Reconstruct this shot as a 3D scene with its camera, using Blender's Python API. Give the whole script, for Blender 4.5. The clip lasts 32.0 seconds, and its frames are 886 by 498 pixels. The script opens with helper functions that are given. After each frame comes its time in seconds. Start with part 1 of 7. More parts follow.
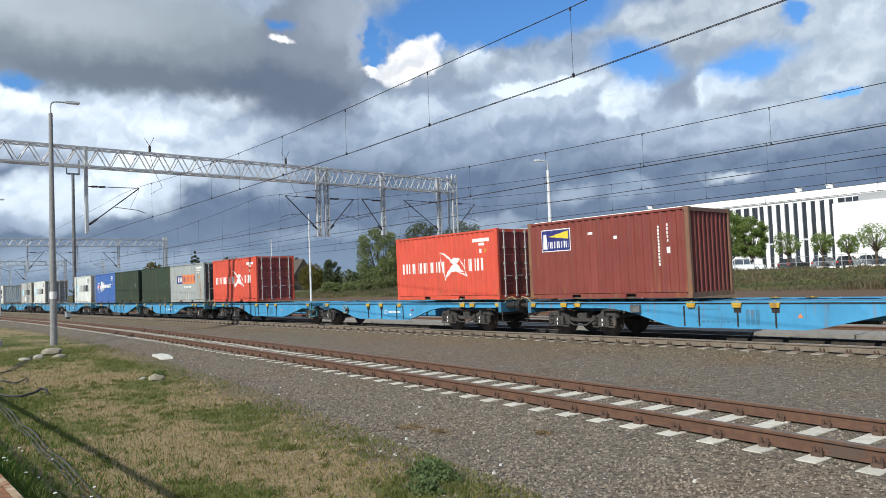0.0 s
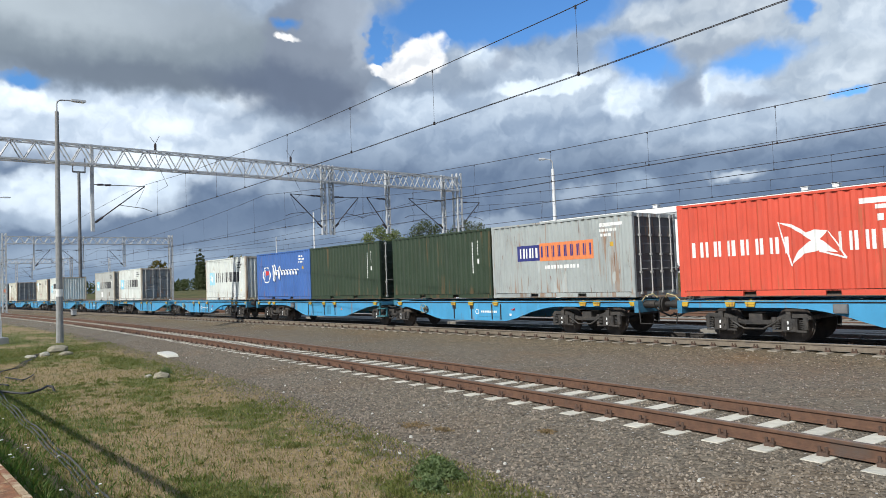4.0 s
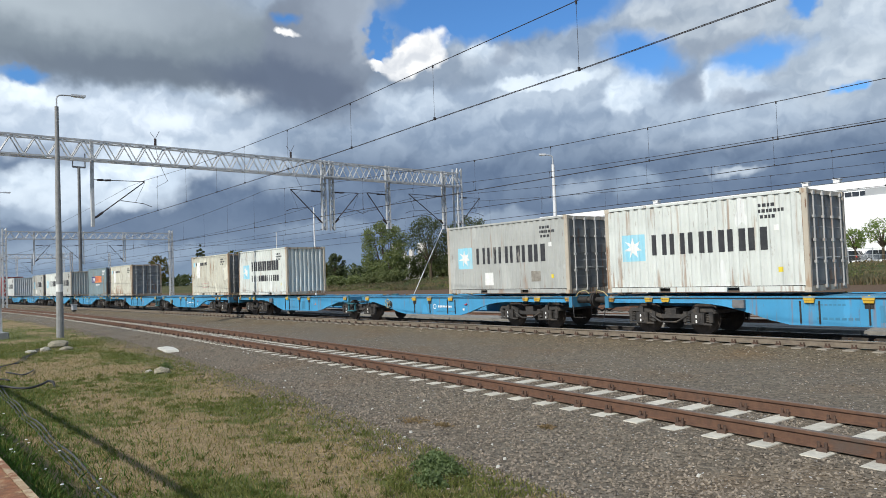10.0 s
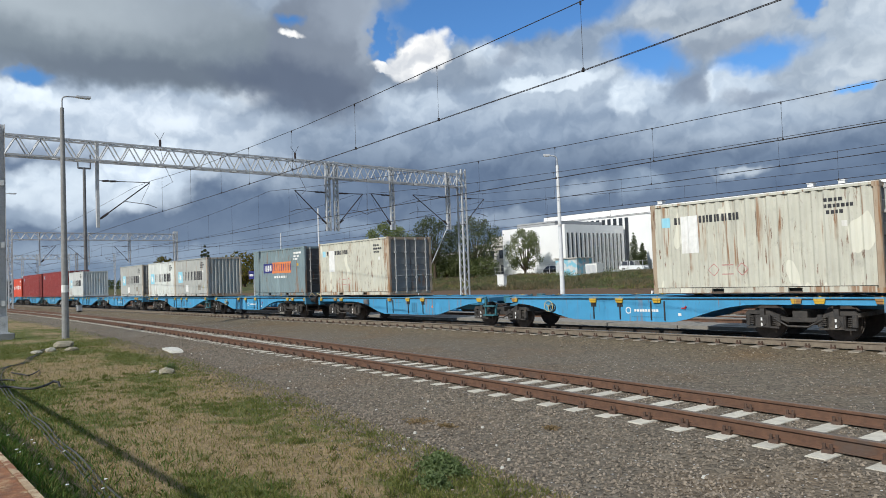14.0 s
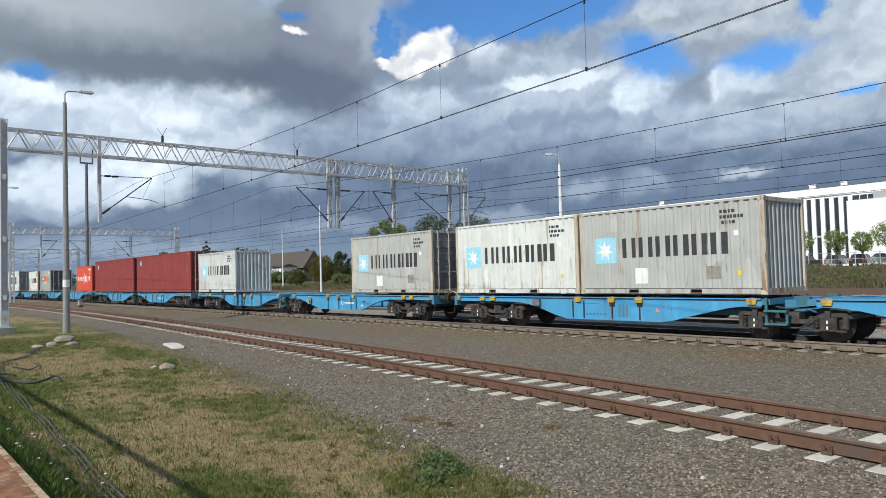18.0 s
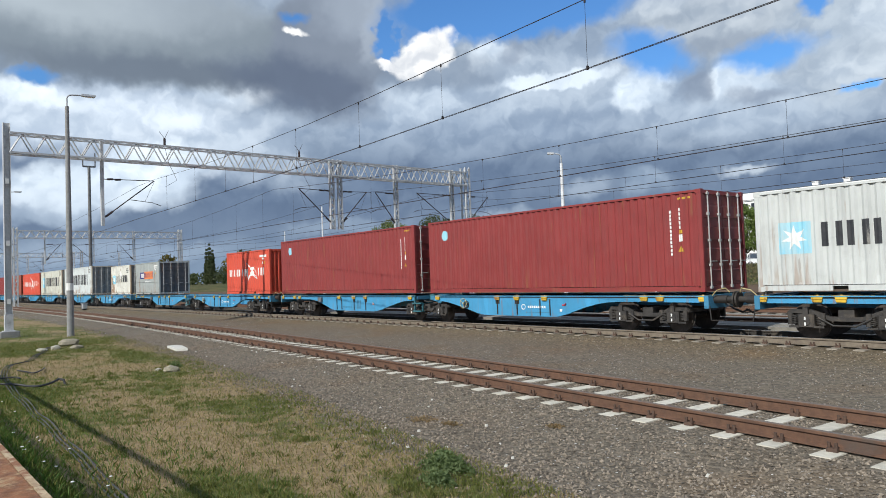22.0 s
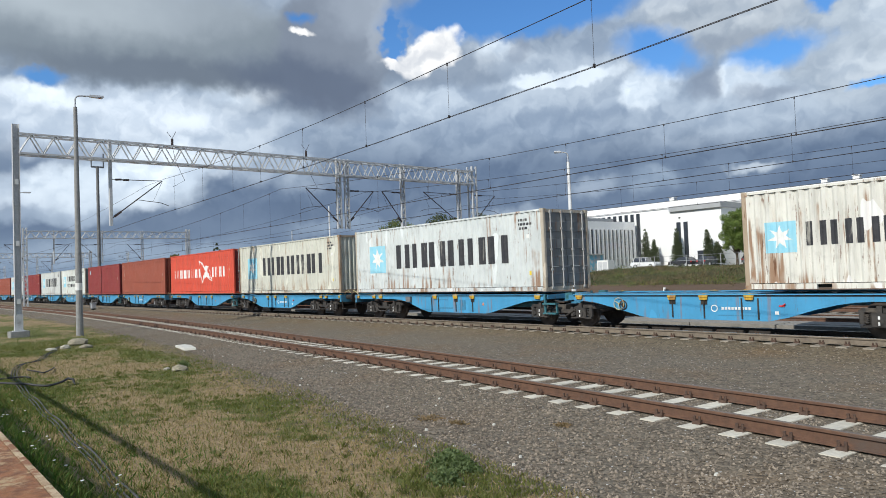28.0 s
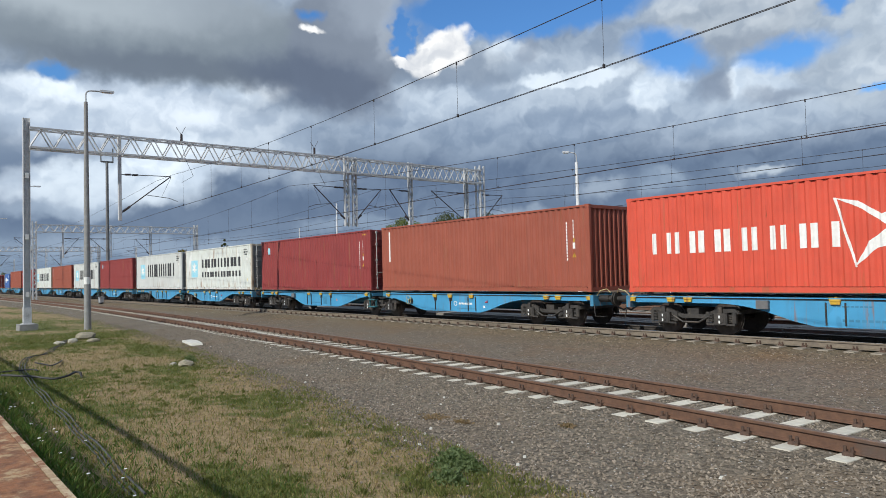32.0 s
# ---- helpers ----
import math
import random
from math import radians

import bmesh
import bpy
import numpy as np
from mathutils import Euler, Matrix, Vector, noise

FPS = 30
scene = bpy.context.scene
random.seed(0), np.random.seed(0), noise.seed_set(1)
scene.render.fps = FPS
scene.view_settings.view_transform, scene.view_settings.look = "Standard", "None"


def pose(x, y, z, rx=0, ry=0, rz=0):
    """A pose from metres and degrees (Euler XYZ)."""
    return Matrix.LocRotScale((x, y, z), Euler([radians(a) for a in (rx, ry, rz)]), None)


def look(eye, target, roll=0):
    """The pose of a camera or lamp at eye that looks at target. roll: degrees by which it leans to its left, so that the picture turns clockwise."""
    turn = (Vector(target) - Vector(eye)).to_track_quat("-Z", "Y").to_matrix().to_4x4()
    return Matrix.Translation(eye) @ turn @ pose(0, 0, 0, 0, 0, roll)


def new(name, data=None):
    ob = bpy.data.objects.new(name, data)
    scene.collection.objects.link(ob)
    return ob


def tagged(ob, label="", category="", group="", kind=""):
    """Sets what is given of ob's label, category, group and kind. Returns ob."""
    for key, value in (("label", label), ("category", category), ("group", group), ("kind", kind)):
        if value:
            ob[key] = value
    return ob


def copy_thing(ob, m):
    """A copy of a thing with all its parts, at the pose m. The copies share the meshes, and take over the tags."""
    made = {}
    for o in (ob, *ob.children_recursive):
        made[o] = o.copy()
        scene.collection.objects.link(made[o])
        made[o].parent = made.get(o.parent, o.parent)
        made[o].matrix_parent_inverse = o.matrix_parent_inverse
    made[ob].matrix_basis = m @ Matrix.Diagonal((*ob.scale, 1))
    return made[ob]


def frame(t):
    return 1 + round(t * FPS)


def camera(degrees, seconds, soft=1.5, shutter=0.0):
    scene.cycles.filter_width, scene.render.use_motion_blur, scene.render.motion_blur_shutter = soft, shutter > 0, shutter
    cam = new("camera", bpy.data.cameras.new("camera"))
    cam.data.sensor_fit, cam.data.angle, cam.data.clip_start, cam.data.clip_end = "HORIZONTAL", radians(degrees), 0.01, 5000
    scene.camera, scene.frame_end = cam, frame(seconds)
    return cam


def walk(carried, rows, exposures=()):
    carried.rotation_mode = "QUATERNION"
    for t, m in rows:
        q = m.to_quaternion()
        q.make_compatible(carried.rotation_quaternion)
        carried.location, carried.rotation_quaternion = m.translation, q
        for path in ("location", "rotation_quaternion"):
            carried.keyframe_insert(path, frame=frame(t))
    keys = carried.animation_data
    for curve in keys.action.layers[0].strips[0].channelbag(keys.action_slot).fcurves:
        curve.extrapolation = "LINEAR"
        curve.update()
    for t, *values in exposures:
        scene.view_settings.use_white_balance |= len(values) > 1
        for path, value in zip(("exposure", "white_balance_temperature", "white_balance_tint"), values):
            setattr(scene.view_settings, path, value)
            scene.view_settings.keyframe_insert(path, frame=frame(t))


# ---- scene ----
# ---------------------------------------------------------------- camera
cam = camera(64.9, 32.0, soft=0.9)
TURNS = [
    (0, 92.619, 2.281, 49.054), (0.5, 92.586, 2.352, 49.149), (1, 92.564, 2.294, 49.221), (1.5, 92.557, 2.206, 49.257),
    (2, 92.531, 2.170, 49.296), (2.5, 92.513, 2.072, 49.319), (3, 92.526, 2.174, 49.361), (3.5, 92.524, 2.199, 49.422),
    (5.5, 92.398, 2.020, 49.516), (6, 92.333, 1.957, 49.620), (6.5, 92.310, 1.959, 49.673), (7, 92.294, 2.154, 49.735),
    (7.5, 92.204, 2.266, 49.697), (8, 92.107, 2.285, 49.670), (8.5, 92.072, 2.240, 49.553), (9, 92.081, 2.334, 49.507),
    (9.5, 92.090, 2.209, 49.431), (10, 92.141, 2.119, 49.442), (10.5, 92.182, 2.037, 49.431), (11, 92.197, 2.114, 49.400),
    (11.5, 92.245, 2.133, 49.426), (12, 92.249, 2.194, 49.429), (12.5, 92.285, 2.290, 49.555), (13, 92.323, 2.258, 49.635),
    (13.5, 92.280, 2.265, 49.726), (14, 92.219, 2.110, 49.781), (14.5, 92.209, 1.878, 49.775), (16.5, 91.894, 1.333, 49.604),
    (17, 91.951, 1.375, 49.631), (17.5, 91.983, 1.377, 49.704), (18, 92.075, 1.570, 49.864), (18.5, 92.149, 1.599, 49.950),
    (19, 92.222, 1.687, 50.033), (19.5, 92.282, 1.720, 50.131), (20, 92.260, 1.839, 50.200), (20.5, 92.191, 1.996, 50.188),
    (21, 92.171, 1.999, 50.159), (21.5, 92.120, 2.009, 50.118), (22, 92.086, 2.084, 50.101), (22.5, 92.039, 2.220, 50.081),
    (23, 92.009, 2.336, 50.132), (23.5, 92.000, 2.275, 50.222), (24, 91.978, 2.247, 50.315), (24.5, 92.007, 2.267, 50.437),
    (25, 91.994, 2.201, 50.431), (25.5, 91.948, 2.286, 50.432), (27.5, 92.042, 2.192, 50.562), (28, 92.023, 2.240, 50.678),
    (28.5, 92.049, 2.155, 50.852), (29, 91.993, 1.978, 50.959), (29.5, 91.941, 2.080, 51.050), (30, 91.988, 2.005, 51.111),
    (30.5, 91.990, 1.924, 51.140), (31, 91.973, 1.681, 51.134), (31.5, 91.959, 1.566, 51.160), (32, 91.950, 1.473, 51.220),
]
walk(cam, [(t, pose(0, 0, 1.864, rx, ry, rz)) for t, rx, ry, rz in TURNS],
     exposures=[(0, 0.12), (3, 0.11), (6, 0.20), (7, 0.15), (9, 0.05), (12, -0.05), (14, -0.09), (17, -0.02), (20, 0.03), (25, 0.07), (28, 0.0), (31, -0.06), (32, -0.05)])

# ---------------------------------------------------------------- light
SUN = Vector((0.12, -0.78, 0.61)).normalized()
sun = new("sun", bpy.data.lights.new("sun", "SUN"))
sun.data.energy, sun.data.angle, sun.data.color = 4.3, radians(0.55), (0.985, 0.965, 0.90)
sun.matrix_world = look((0, 0, 60), Vector((0, 0, 60)) - SUN)


class Nodes:
    """Short hand for node trees."""

    def __init__(self, tree):
        self.t = tree

    def __call__(self, kind, ins=None, **props):
        n = self.t.nodes.new(kind)
        if "operation" in props:
            n.operation = props["operation"]
        if "use_clamp" in props:
            n.use_clamp = props["use_clamp"]
        if "data_type" in props:
            n.data_type, n.blend_type = props["data_type"], props["blend_type"]
        if "interpolation_type" in props:
            n.interpolation_type = props["interpolation_type"]
        if "vector_type" in props:
            n.vector_type = props["vector_type"]
        if "attribute_name" in props:
            n.attribute_name = props["attribute_name"]
        for k, v in (ins or {}).items():
            if hasattr(v, "is_output"):
                self.t.links.new(v, n.inputs[k])
            else:
                n.inputs[k].default_value = v
        return n

    def math(self, op, a, b=0.0, clamp=False):
        return self("ShaderNodeMath", {0: a, 1: b}, operation=op, use_clamp=clamp).outputs[0]

    def mix(self, fac, a, b, blend="MIX"):
        n = self("ShaderNodeMix", data_type="RGBA", blend_type=blend)
        for k, v in ((0, fac), (6, a), (7, b)):
            if hasattr(v, "is_output"):
                self.t.links.new(v, n.inputs[k])
            else:
                n.inputs[k].default_value = v
        return n.outputs[2]

    def ramp(self, x, lo, hi, a=0.0, b=1.0):
        return self("ShaderNodeMapRange", {0: x, 1: lo, 2: hi, 3: a, 4: b}, interpolation_type="SMOOTHSTEP").outputs[0]

    def noise(self, vec, scale, detail=4.0, rough=0.55, dist=0.0):
        n = self("ShaderNodeTexNoise", {"Scale": scale, "Detail": detail, "Roughness": rough, "Distortion": dist})
        self.t.links.new(vec, n.inputs["Vector"])
        return n.outputs[0]


world = bpy.data.worlds.new("sky")
scene.world = world
world.use_nodes = True
world.node_tree.nodes.clear()
w = Nodes(world.node_tree)
way = w("ShaderNodeTexCoord").outputs["Generated"]
xyz = w("ShaderNodeSeparateXYZ", {0: way}).outputs
az = w.math("MULTIPLY", w.math("ARCTAN2", xyz[0], xyz[1]), 57.29578)
el = w.math("MULTIPLY", w.math("ARCSINE", xyz[2]), 57.29578)
flat = w("ShaderNodeCombineXYZ", {0: az, 1: el, 2: 0.0}).outputs[0]


def drift(scale, amount, seed, detail=6.0):
    n = w("ShaderNodeTexNoise", {"Scale": scale, "Detail": detail, "Roughness": 0.5})
    w.t.links.new(w("ShaderNodeVectorMath", {0: flat, 1: (seed, seed, seed)}, operation="ADD").outputs[0], n.inputs["Vector"])
    c = w("ShaderNodeVectorMath", {0: n.outputs["Color"], 1: (0.5, 0.5, 0.5)}, operation="SUBTRACT").outputs[0]
    return w("ShaderNodeVectorMath", {0: c, 1: (amount, amount * 0.6, 0)}, operation="MULTIPLY").outputs[0]


bent = w("ShaderNodeVectorMath", {0: flat, 1: drift(0.22, 3.0, 3.0, 3.0)}, operation="ADD").outputs[0]
bent = w("ShaderNodeVectorMath", {0: bent, 1: drift(0.7, 2.0, 17.0, 2.0)}, operation="ADD").outputs[0]
bent = w("ShaderNodeVectorMath", {0: bent, 1: drift(2.2, 0.6, 31.0, 2.0)}, operation="ADD").outputs[0]


def patch(cx, cy, rx, ry, turn=0.0, soft=0.5):
    """A soft-edged ragged oval in the sky, in degrees of bearing and height."""
    m = w("ShaderNodeMapping", {"Vector": bent, "Location": (cx, cy, 0), "Rotation": (0, 0, radians(turn)), "Scale": (rx, ry, 1)}, vector_type="TEXTURE")
    d = w("ShaderNodeVectorMath", {0: m.outputs[0]}, operation="LENGTH").outputs["Value"]
    return w.ramp(d, 1 + soft, 1 - soft, 0.0, 1.0)


def rgb(r, g, b):
    return (r, g, b, 1)


# billows: tops lit, undersides grey
up = w("ShaderNodeVectorMath", {0: bent, 1: (-0.25, 0.75, 0)}, operation="ADD").outputs[0]
billow = w.ramp(w.math("SUBTRACT", w.noise(bent, 0.26, 4.0, 0.45), w.noise(up, 0.26, 4.0, 0.45)), -0.13, 0.13)
fine = w.noise(flat, 0.22, 6.0, 0.5, 0.3)
mid = w.noise(bent, 0.12, 5.0, 0.5)
sky = w("ShaderNodeTexSky")
sky.sky_type, sky.sun_disc, sky.sun_elevation, sky.sun_rotation, sky.dust_density = "NISHITA", False, radians(37), radians(171.3), 0.6
clear = w.mix(1.0, sky.outputs[0], rgb(0.060, 0.106, 0.155), "MULTIPLY")
# the body of the clouds: pale grey, blue slate towards the horizon
cloud = w.mix(mid, rgb(0.26, 0.315, 0.405), rgb(0.43, 0.48, 0.56))
cloud = w.mix(w.ramp(el, 13.5, 8.0), cloud, w.mix(mid, rgb(0.105, 0.148, 0.235), rgb(0.215, 0.265, 0.35)))
cloud = w.mix(w.ramp(el, 5.0, 0.5), cloud, rgb(0.22, 0.28, 0.37))
BILLOWY = (
        (-43.4, 12.6, 15.0, 2.68, 0, 0.6, (0.36, 0.42, 0.52), 0.75),
        (-24.0, 11.4, 9.6, 2.3, 0, 0.6, (0.49, 0.545, 0.63), 0.8),
        (-75.2, 12.0, 11.3, 2.52, -2, 0.35, (0.66, 0.7, 0.77), 0.95),
        (-66.4, 15.1, 3.2, 1.27, 0, 0.4, (0.84, 0.87, 0.92), 0.9),
        (-80.6, 13.8, 2.4, 0.77, 0, 0.5, (0.86, 0.89, 0.94), 0.9),
        (-72.5, 12.7, 3.6, 1.16, 0, 0.5, (0.78, 0.81, 0.87), 0.8),
        (-78.6, 6.9, 5.3, 1.81, 0, 0.4, (0.62, 0.67, 0.75), 0.85),
        (-72.9, 9.0, 3.9, 1.51, 0, 0.4, (0.64, 0.69, 0.76), 0.75),
        (-76.0, 9.7, 4.5, 0.57, 0, 0.6, (0.42, 0.46, 0.54), 0.6),
        (-52.7, 13.7, 4.4, 1.34, 0, 0.4, (0.56, 0.61, 0.69), 0.8),
        (-45.1, 17.0, 2.9, 1.13, -8, 0.25, (0.78, 0.82, 0.88), 0.92),
        (-41.0, 14.9, 7.5, 2.19, 6, 0.4, (0.48, 0.53, 0.61), 0.85),
        (-40.5, 15.2, 4.5, 0.6, 4, 0.25, (0.74, 0.78, 0.84), 0.85),
        (-33.8, 14.0, 2.5, 1.72, 25, 0.25, (0.76, 0.8, 0.86), 0.92),
        (-26.2, 13.7, 3.1, 1.23, 0, 0.25, (0.76, 0.8, 0.86), 0.92),
        (-27.6, 18.1, 6.1, 2.47, 0, 0.3, (0.42, 0.45, 0.5), 0.92),
        (-31.8, 19.7, 1.7, 0.89, 0, 0.5, (0.62, 0.64, 0.68), 0.7),
        (-25.6, 18.6, 2.4, 0.98, 0, 0.5, (0.56, 0.58, 0.62), 0.7),
        (-18.3, 15.3, 5.2, 4.7, 0, 0.35, (0.46, 0.5, 0.56), 0.92),
        (-16.6, 16.8, 2.0, 1.64, 0, 0.5, (0.64, 0.67, 0.72), 0.8),
        (-18.7, 13.4, 2.1, 0.96, 0, 0.5, (0.62, 0.65, 0.7), 0.7),
        (-61.2, 7.7, 2.5, 0.72, 0, 0.6, (0.36, 0.41, 0.49), 0.6),
        (-33.5, 6.8, 1.8, 1.07, 0, 0.5, (0.36, 0.42, 0.51), 0.75),
        (-26.6, 7.0, 1.6, 0.38, 0, 0.5, (0.52, 0.56, 0.62), 0.85),
        (-76.4, 7.2, 6.5, 1.73, 0, 0.3, (0.70, 0.745, 0.81), 0.9),
        (-71.7, 9.2, 4.0, 1.7, 0, 0.3, (0.86, 0.89, 0.94), 0.88),
        (-65.1, 9.7, 4.8, 1.76, 0, 0.5, (0.5, 0.55, 0.63), 0.8),
        (-79.6, 5.1, 3.8, 0.64, 0, 0.5, (0.42, 0.48, 0.57), 0.7),
        (-76.0, 2.6, 9.0, 0.8, 0, 0.6, (0.38, 0.44, 0.53), 0.6),
        (-58.0, 4.2, 5.0, 0.6, 0, 0.6, (0.33, 0.39, 0.48), 0.6),
        (-45.0, 4.6, 3.2, 0.7, 0, 0.5, (0.40, 0.45, 0.53), 0.6),
        (-38.0, 6.4, 2.0, 0.7, 10, 0.5, (0.42, 0.47, 0.55), 0.6))
SMOOTH = (
        (-73.2, 18.3, 16.3, 3.39, -2, 0.22, (0.245, 0.275, 0.31), 0.97),
        (-78.4, 20.2, 8.6, 1.78, 0, 0.7, (0.47, 0.50, 0.53), 0.9),
        (-69.0, 20.9, 5.0, 1.58, 0, 0.7, (0.37, 0.40, 0.44), 0.7),
        (-72.0, 16.0, 9.9, 1.14, 0, 0.6, (0.16, 0.185, 0.23), 0.85),
        (-58.8, 18.3, 5.1, 4.45, -6, 0.16, (0.235, 0.26, 0.315), 0.97),
        (-57.1, 21.1, 2.8, 1.86, 0, 0.6, (0.36, 0.39, 0.45), 0.8),
        (-55.3, 19.4, 1.0, 2.33, 0, 0.5, (0.42, 0.45, 0.51), 0.6),
        (-61.2, 15.3, 6.0, 2.16, -10, 0.45, (0.125, 0.15, 0.21), 0.85),
        (-49.8, 16.5, 5.6, 1.4, 0, 0.5, (0.22, 0.26, 0.33), 0.6),
        (-29.3, 13.6, 1.3, 1.09, 0, 0.5, (0.24, 0.28, 0.36), 0.8),
        (-25.1, 12.5, 2.0, 0.57, 0, 0.6, (0.28, 0.32, 0.4), 0.75),
        (-43.6, 17.4, 1.1, 0.95, 0, 0.5, (0.3, 0.34, 0.42), 0.7),
        (-28.5, 16.4, 3.7, 0.65, 0, 0.6, (0.3, 0.335, 0.4), 0.7))
for cx, cy, rx, ry, turn, soft, col, k in BILLOWY:
    cloud = w.mix(w.math("MULTIPLY", patch(cx, cy, rx, ry, turn, soft), k), cloud, rgb(*col))
rough = w.ramp(el, 4.0, 9.0, 0.3, 1.0)
cloud = w.mix(rough, cloud, w.mix(1.0, cloud, w.mix(billow, rgb(0.77, 0.81, 0.86), rgb(1.19, 1.17, 1.14)), "MULTIPLY"))
for cx, cy, rx, ry, turn, soft, col, k in SMOOTH:
    cloud = w.mix(w.math("MULTIPLY", patch(cx, cy, rx, ry, turn, soft), k), cloud, rgb(*col))
cloud = w.mix(1.0, cloud, w.mix(fine, rgb(0.89, 0.975, 1.04), rgb(1.13, 1.225, 1.285)), "MULTIPLY")
gap = 0.0
for cx, cy, rx, ry, turn, soft in (
        (-43.9, 20.9, 10.6, 2.49, 2, 0.2), (-32.8, 16.5, 3.0, 1.4, -15, 0.5), (-24.2, 15.2, 2.9, 0.9, 5, 0.6), (-21.2, 18.0, 0.9, 0.68, 0, 0.5), (-61.7, 20.3, 0.9, 0.34, 0, 0.9), (-80.6, 15.1, 1.7, 0.5, 0, 0.5), (-18.5, 12.0, 1.1, 0.39, 0, 0.5), (-54.1, 19.2, 1.0, 2.12, 0, 0.3)):
    gap = w.math("MAXIMUM", gap, patch(cx, cy, rx, ry, turn, soft))
# the rest of the sky, out of view: broken cloud
open_ = w.math("MULTIPLY", w.ramp(w.noise(flat, 0.05, 6.0, 0.6), 0.5, 0.62), w.ramp(el, 23.0, 32.0))
gap = w.math("MAXIMUM", gap, open_)
light = w.mix(gap, cloud, clear)
# sunlit cumulus that stands before the blue
puff = 0.0
for cx, cy, rx, ry, turn, soft in (
        (-51.1, 17.8, 2.6, 1.55, 22, 0.2), (-53.5, 17.2, 1.5, 0.48, 0, 0.25), (-61.4, 19.4, 1.0, 0.25, 0, 0.5)):
    puff = w.math("MAXIMUM", puff, patch(cx, cy, rx, ry, turn, soft))
light = w.mix(puff, light, w.mix(billow, rgb(0.72, 0.76, 0.82), rgb(1.2, 1.2, 1.18)))
back = w("ShaderNodeBackground", {0: light, 1: 1.0})
w.t.links.new(back.outputs[0], w("ShaderNodeOutputWorld").inputs[0])

# ---------------------------------------------------------------- materials


def surface(name, base, other=None, scale=3.0, rough=0.7, metal=0.0, bump=0.0, bump_scale=40.0, stain=None, stain_scale=0.6, stain_edge=(0.55, 0.7),
            streak=1.0, vary=0.0, spec=0.4, island=False):
    """Two tones in grain, stains of a third at a larger scale, fine relief. streak > 1 draws the stains out upright."""
    m = bpy.data.materials.new(name)
    m.use_nodes = True
    n = Nodes(m.node_tree)
    m.node_tree.nodes.clear()
    at = n("ShaderNodeTexCoord").outputs["Object"]
    which = n("ShaderNodeNewGeometry").outputs["Random Per Island"] if island else n("ShaderNodeObjectInfo").outputs["Random"]
    shift = n("ShaderNodeVectorMath", {0: at, 1: n("ShaderNodeCombineXYZ", {0: n.math("MULTIPLY", which, 37.0), 1: n.math("MULTIPLY", which, 11.0), 2: 0.0}).outputs[0]},
              operation="ADD").outputs[0]
    other = other or tuple(c * 0.78 for c in base)
    col = n.mix(n.ramp(n.noise(shift, scale, 6.0, 0.6), 0.3, 0.7), rgb(*base), rgb(*other))
    if stain:
        long = n("ShaderNodeVectorMath", {0: shift, 1: (1, 1, 1 / streak)}, operation="MULTIPLY").outputs[0]
        col = n.mix(n.ramp(n.noise(long, stain_scale, 8.0, 0.65), *stain_edge), col, rgb(*stain))
    if vary:
        hsv = n("ShaderNodeHueSaturation", {"Value": n.math("ADD", n.math("MULTIPLY", which, vary), 1 - vary / 2), "Color": col})
        col = hsv.outputs[0]
    rr = n.ramp(n.noise(shift, scale * 2.3, 4.0), 0.3, 0.7, max(0.02, rough - 0.1), min(1.0, rough + 0.1))
    b = n("ShaderNodeBsdfPrincipled", {"Base Color": col, "Roughness": rr, "Metallic": metal, "Specular IOR Level": spec})
    if bump:
        h = n.noise(shift, bump_scale, 5.0, 0.6)
        n.t.links.new(n("ShaderNodeBump", {"Strength": bump, "Distance": 0.02, "Height": h}).outputs[0], b.inputs["Normal"])
    n.t.links.new(b.outputs[0], n("ShaderNodeOutputMaterial").inputs[0])
    return m


RUST = (0.16, 0.065, 0.03)


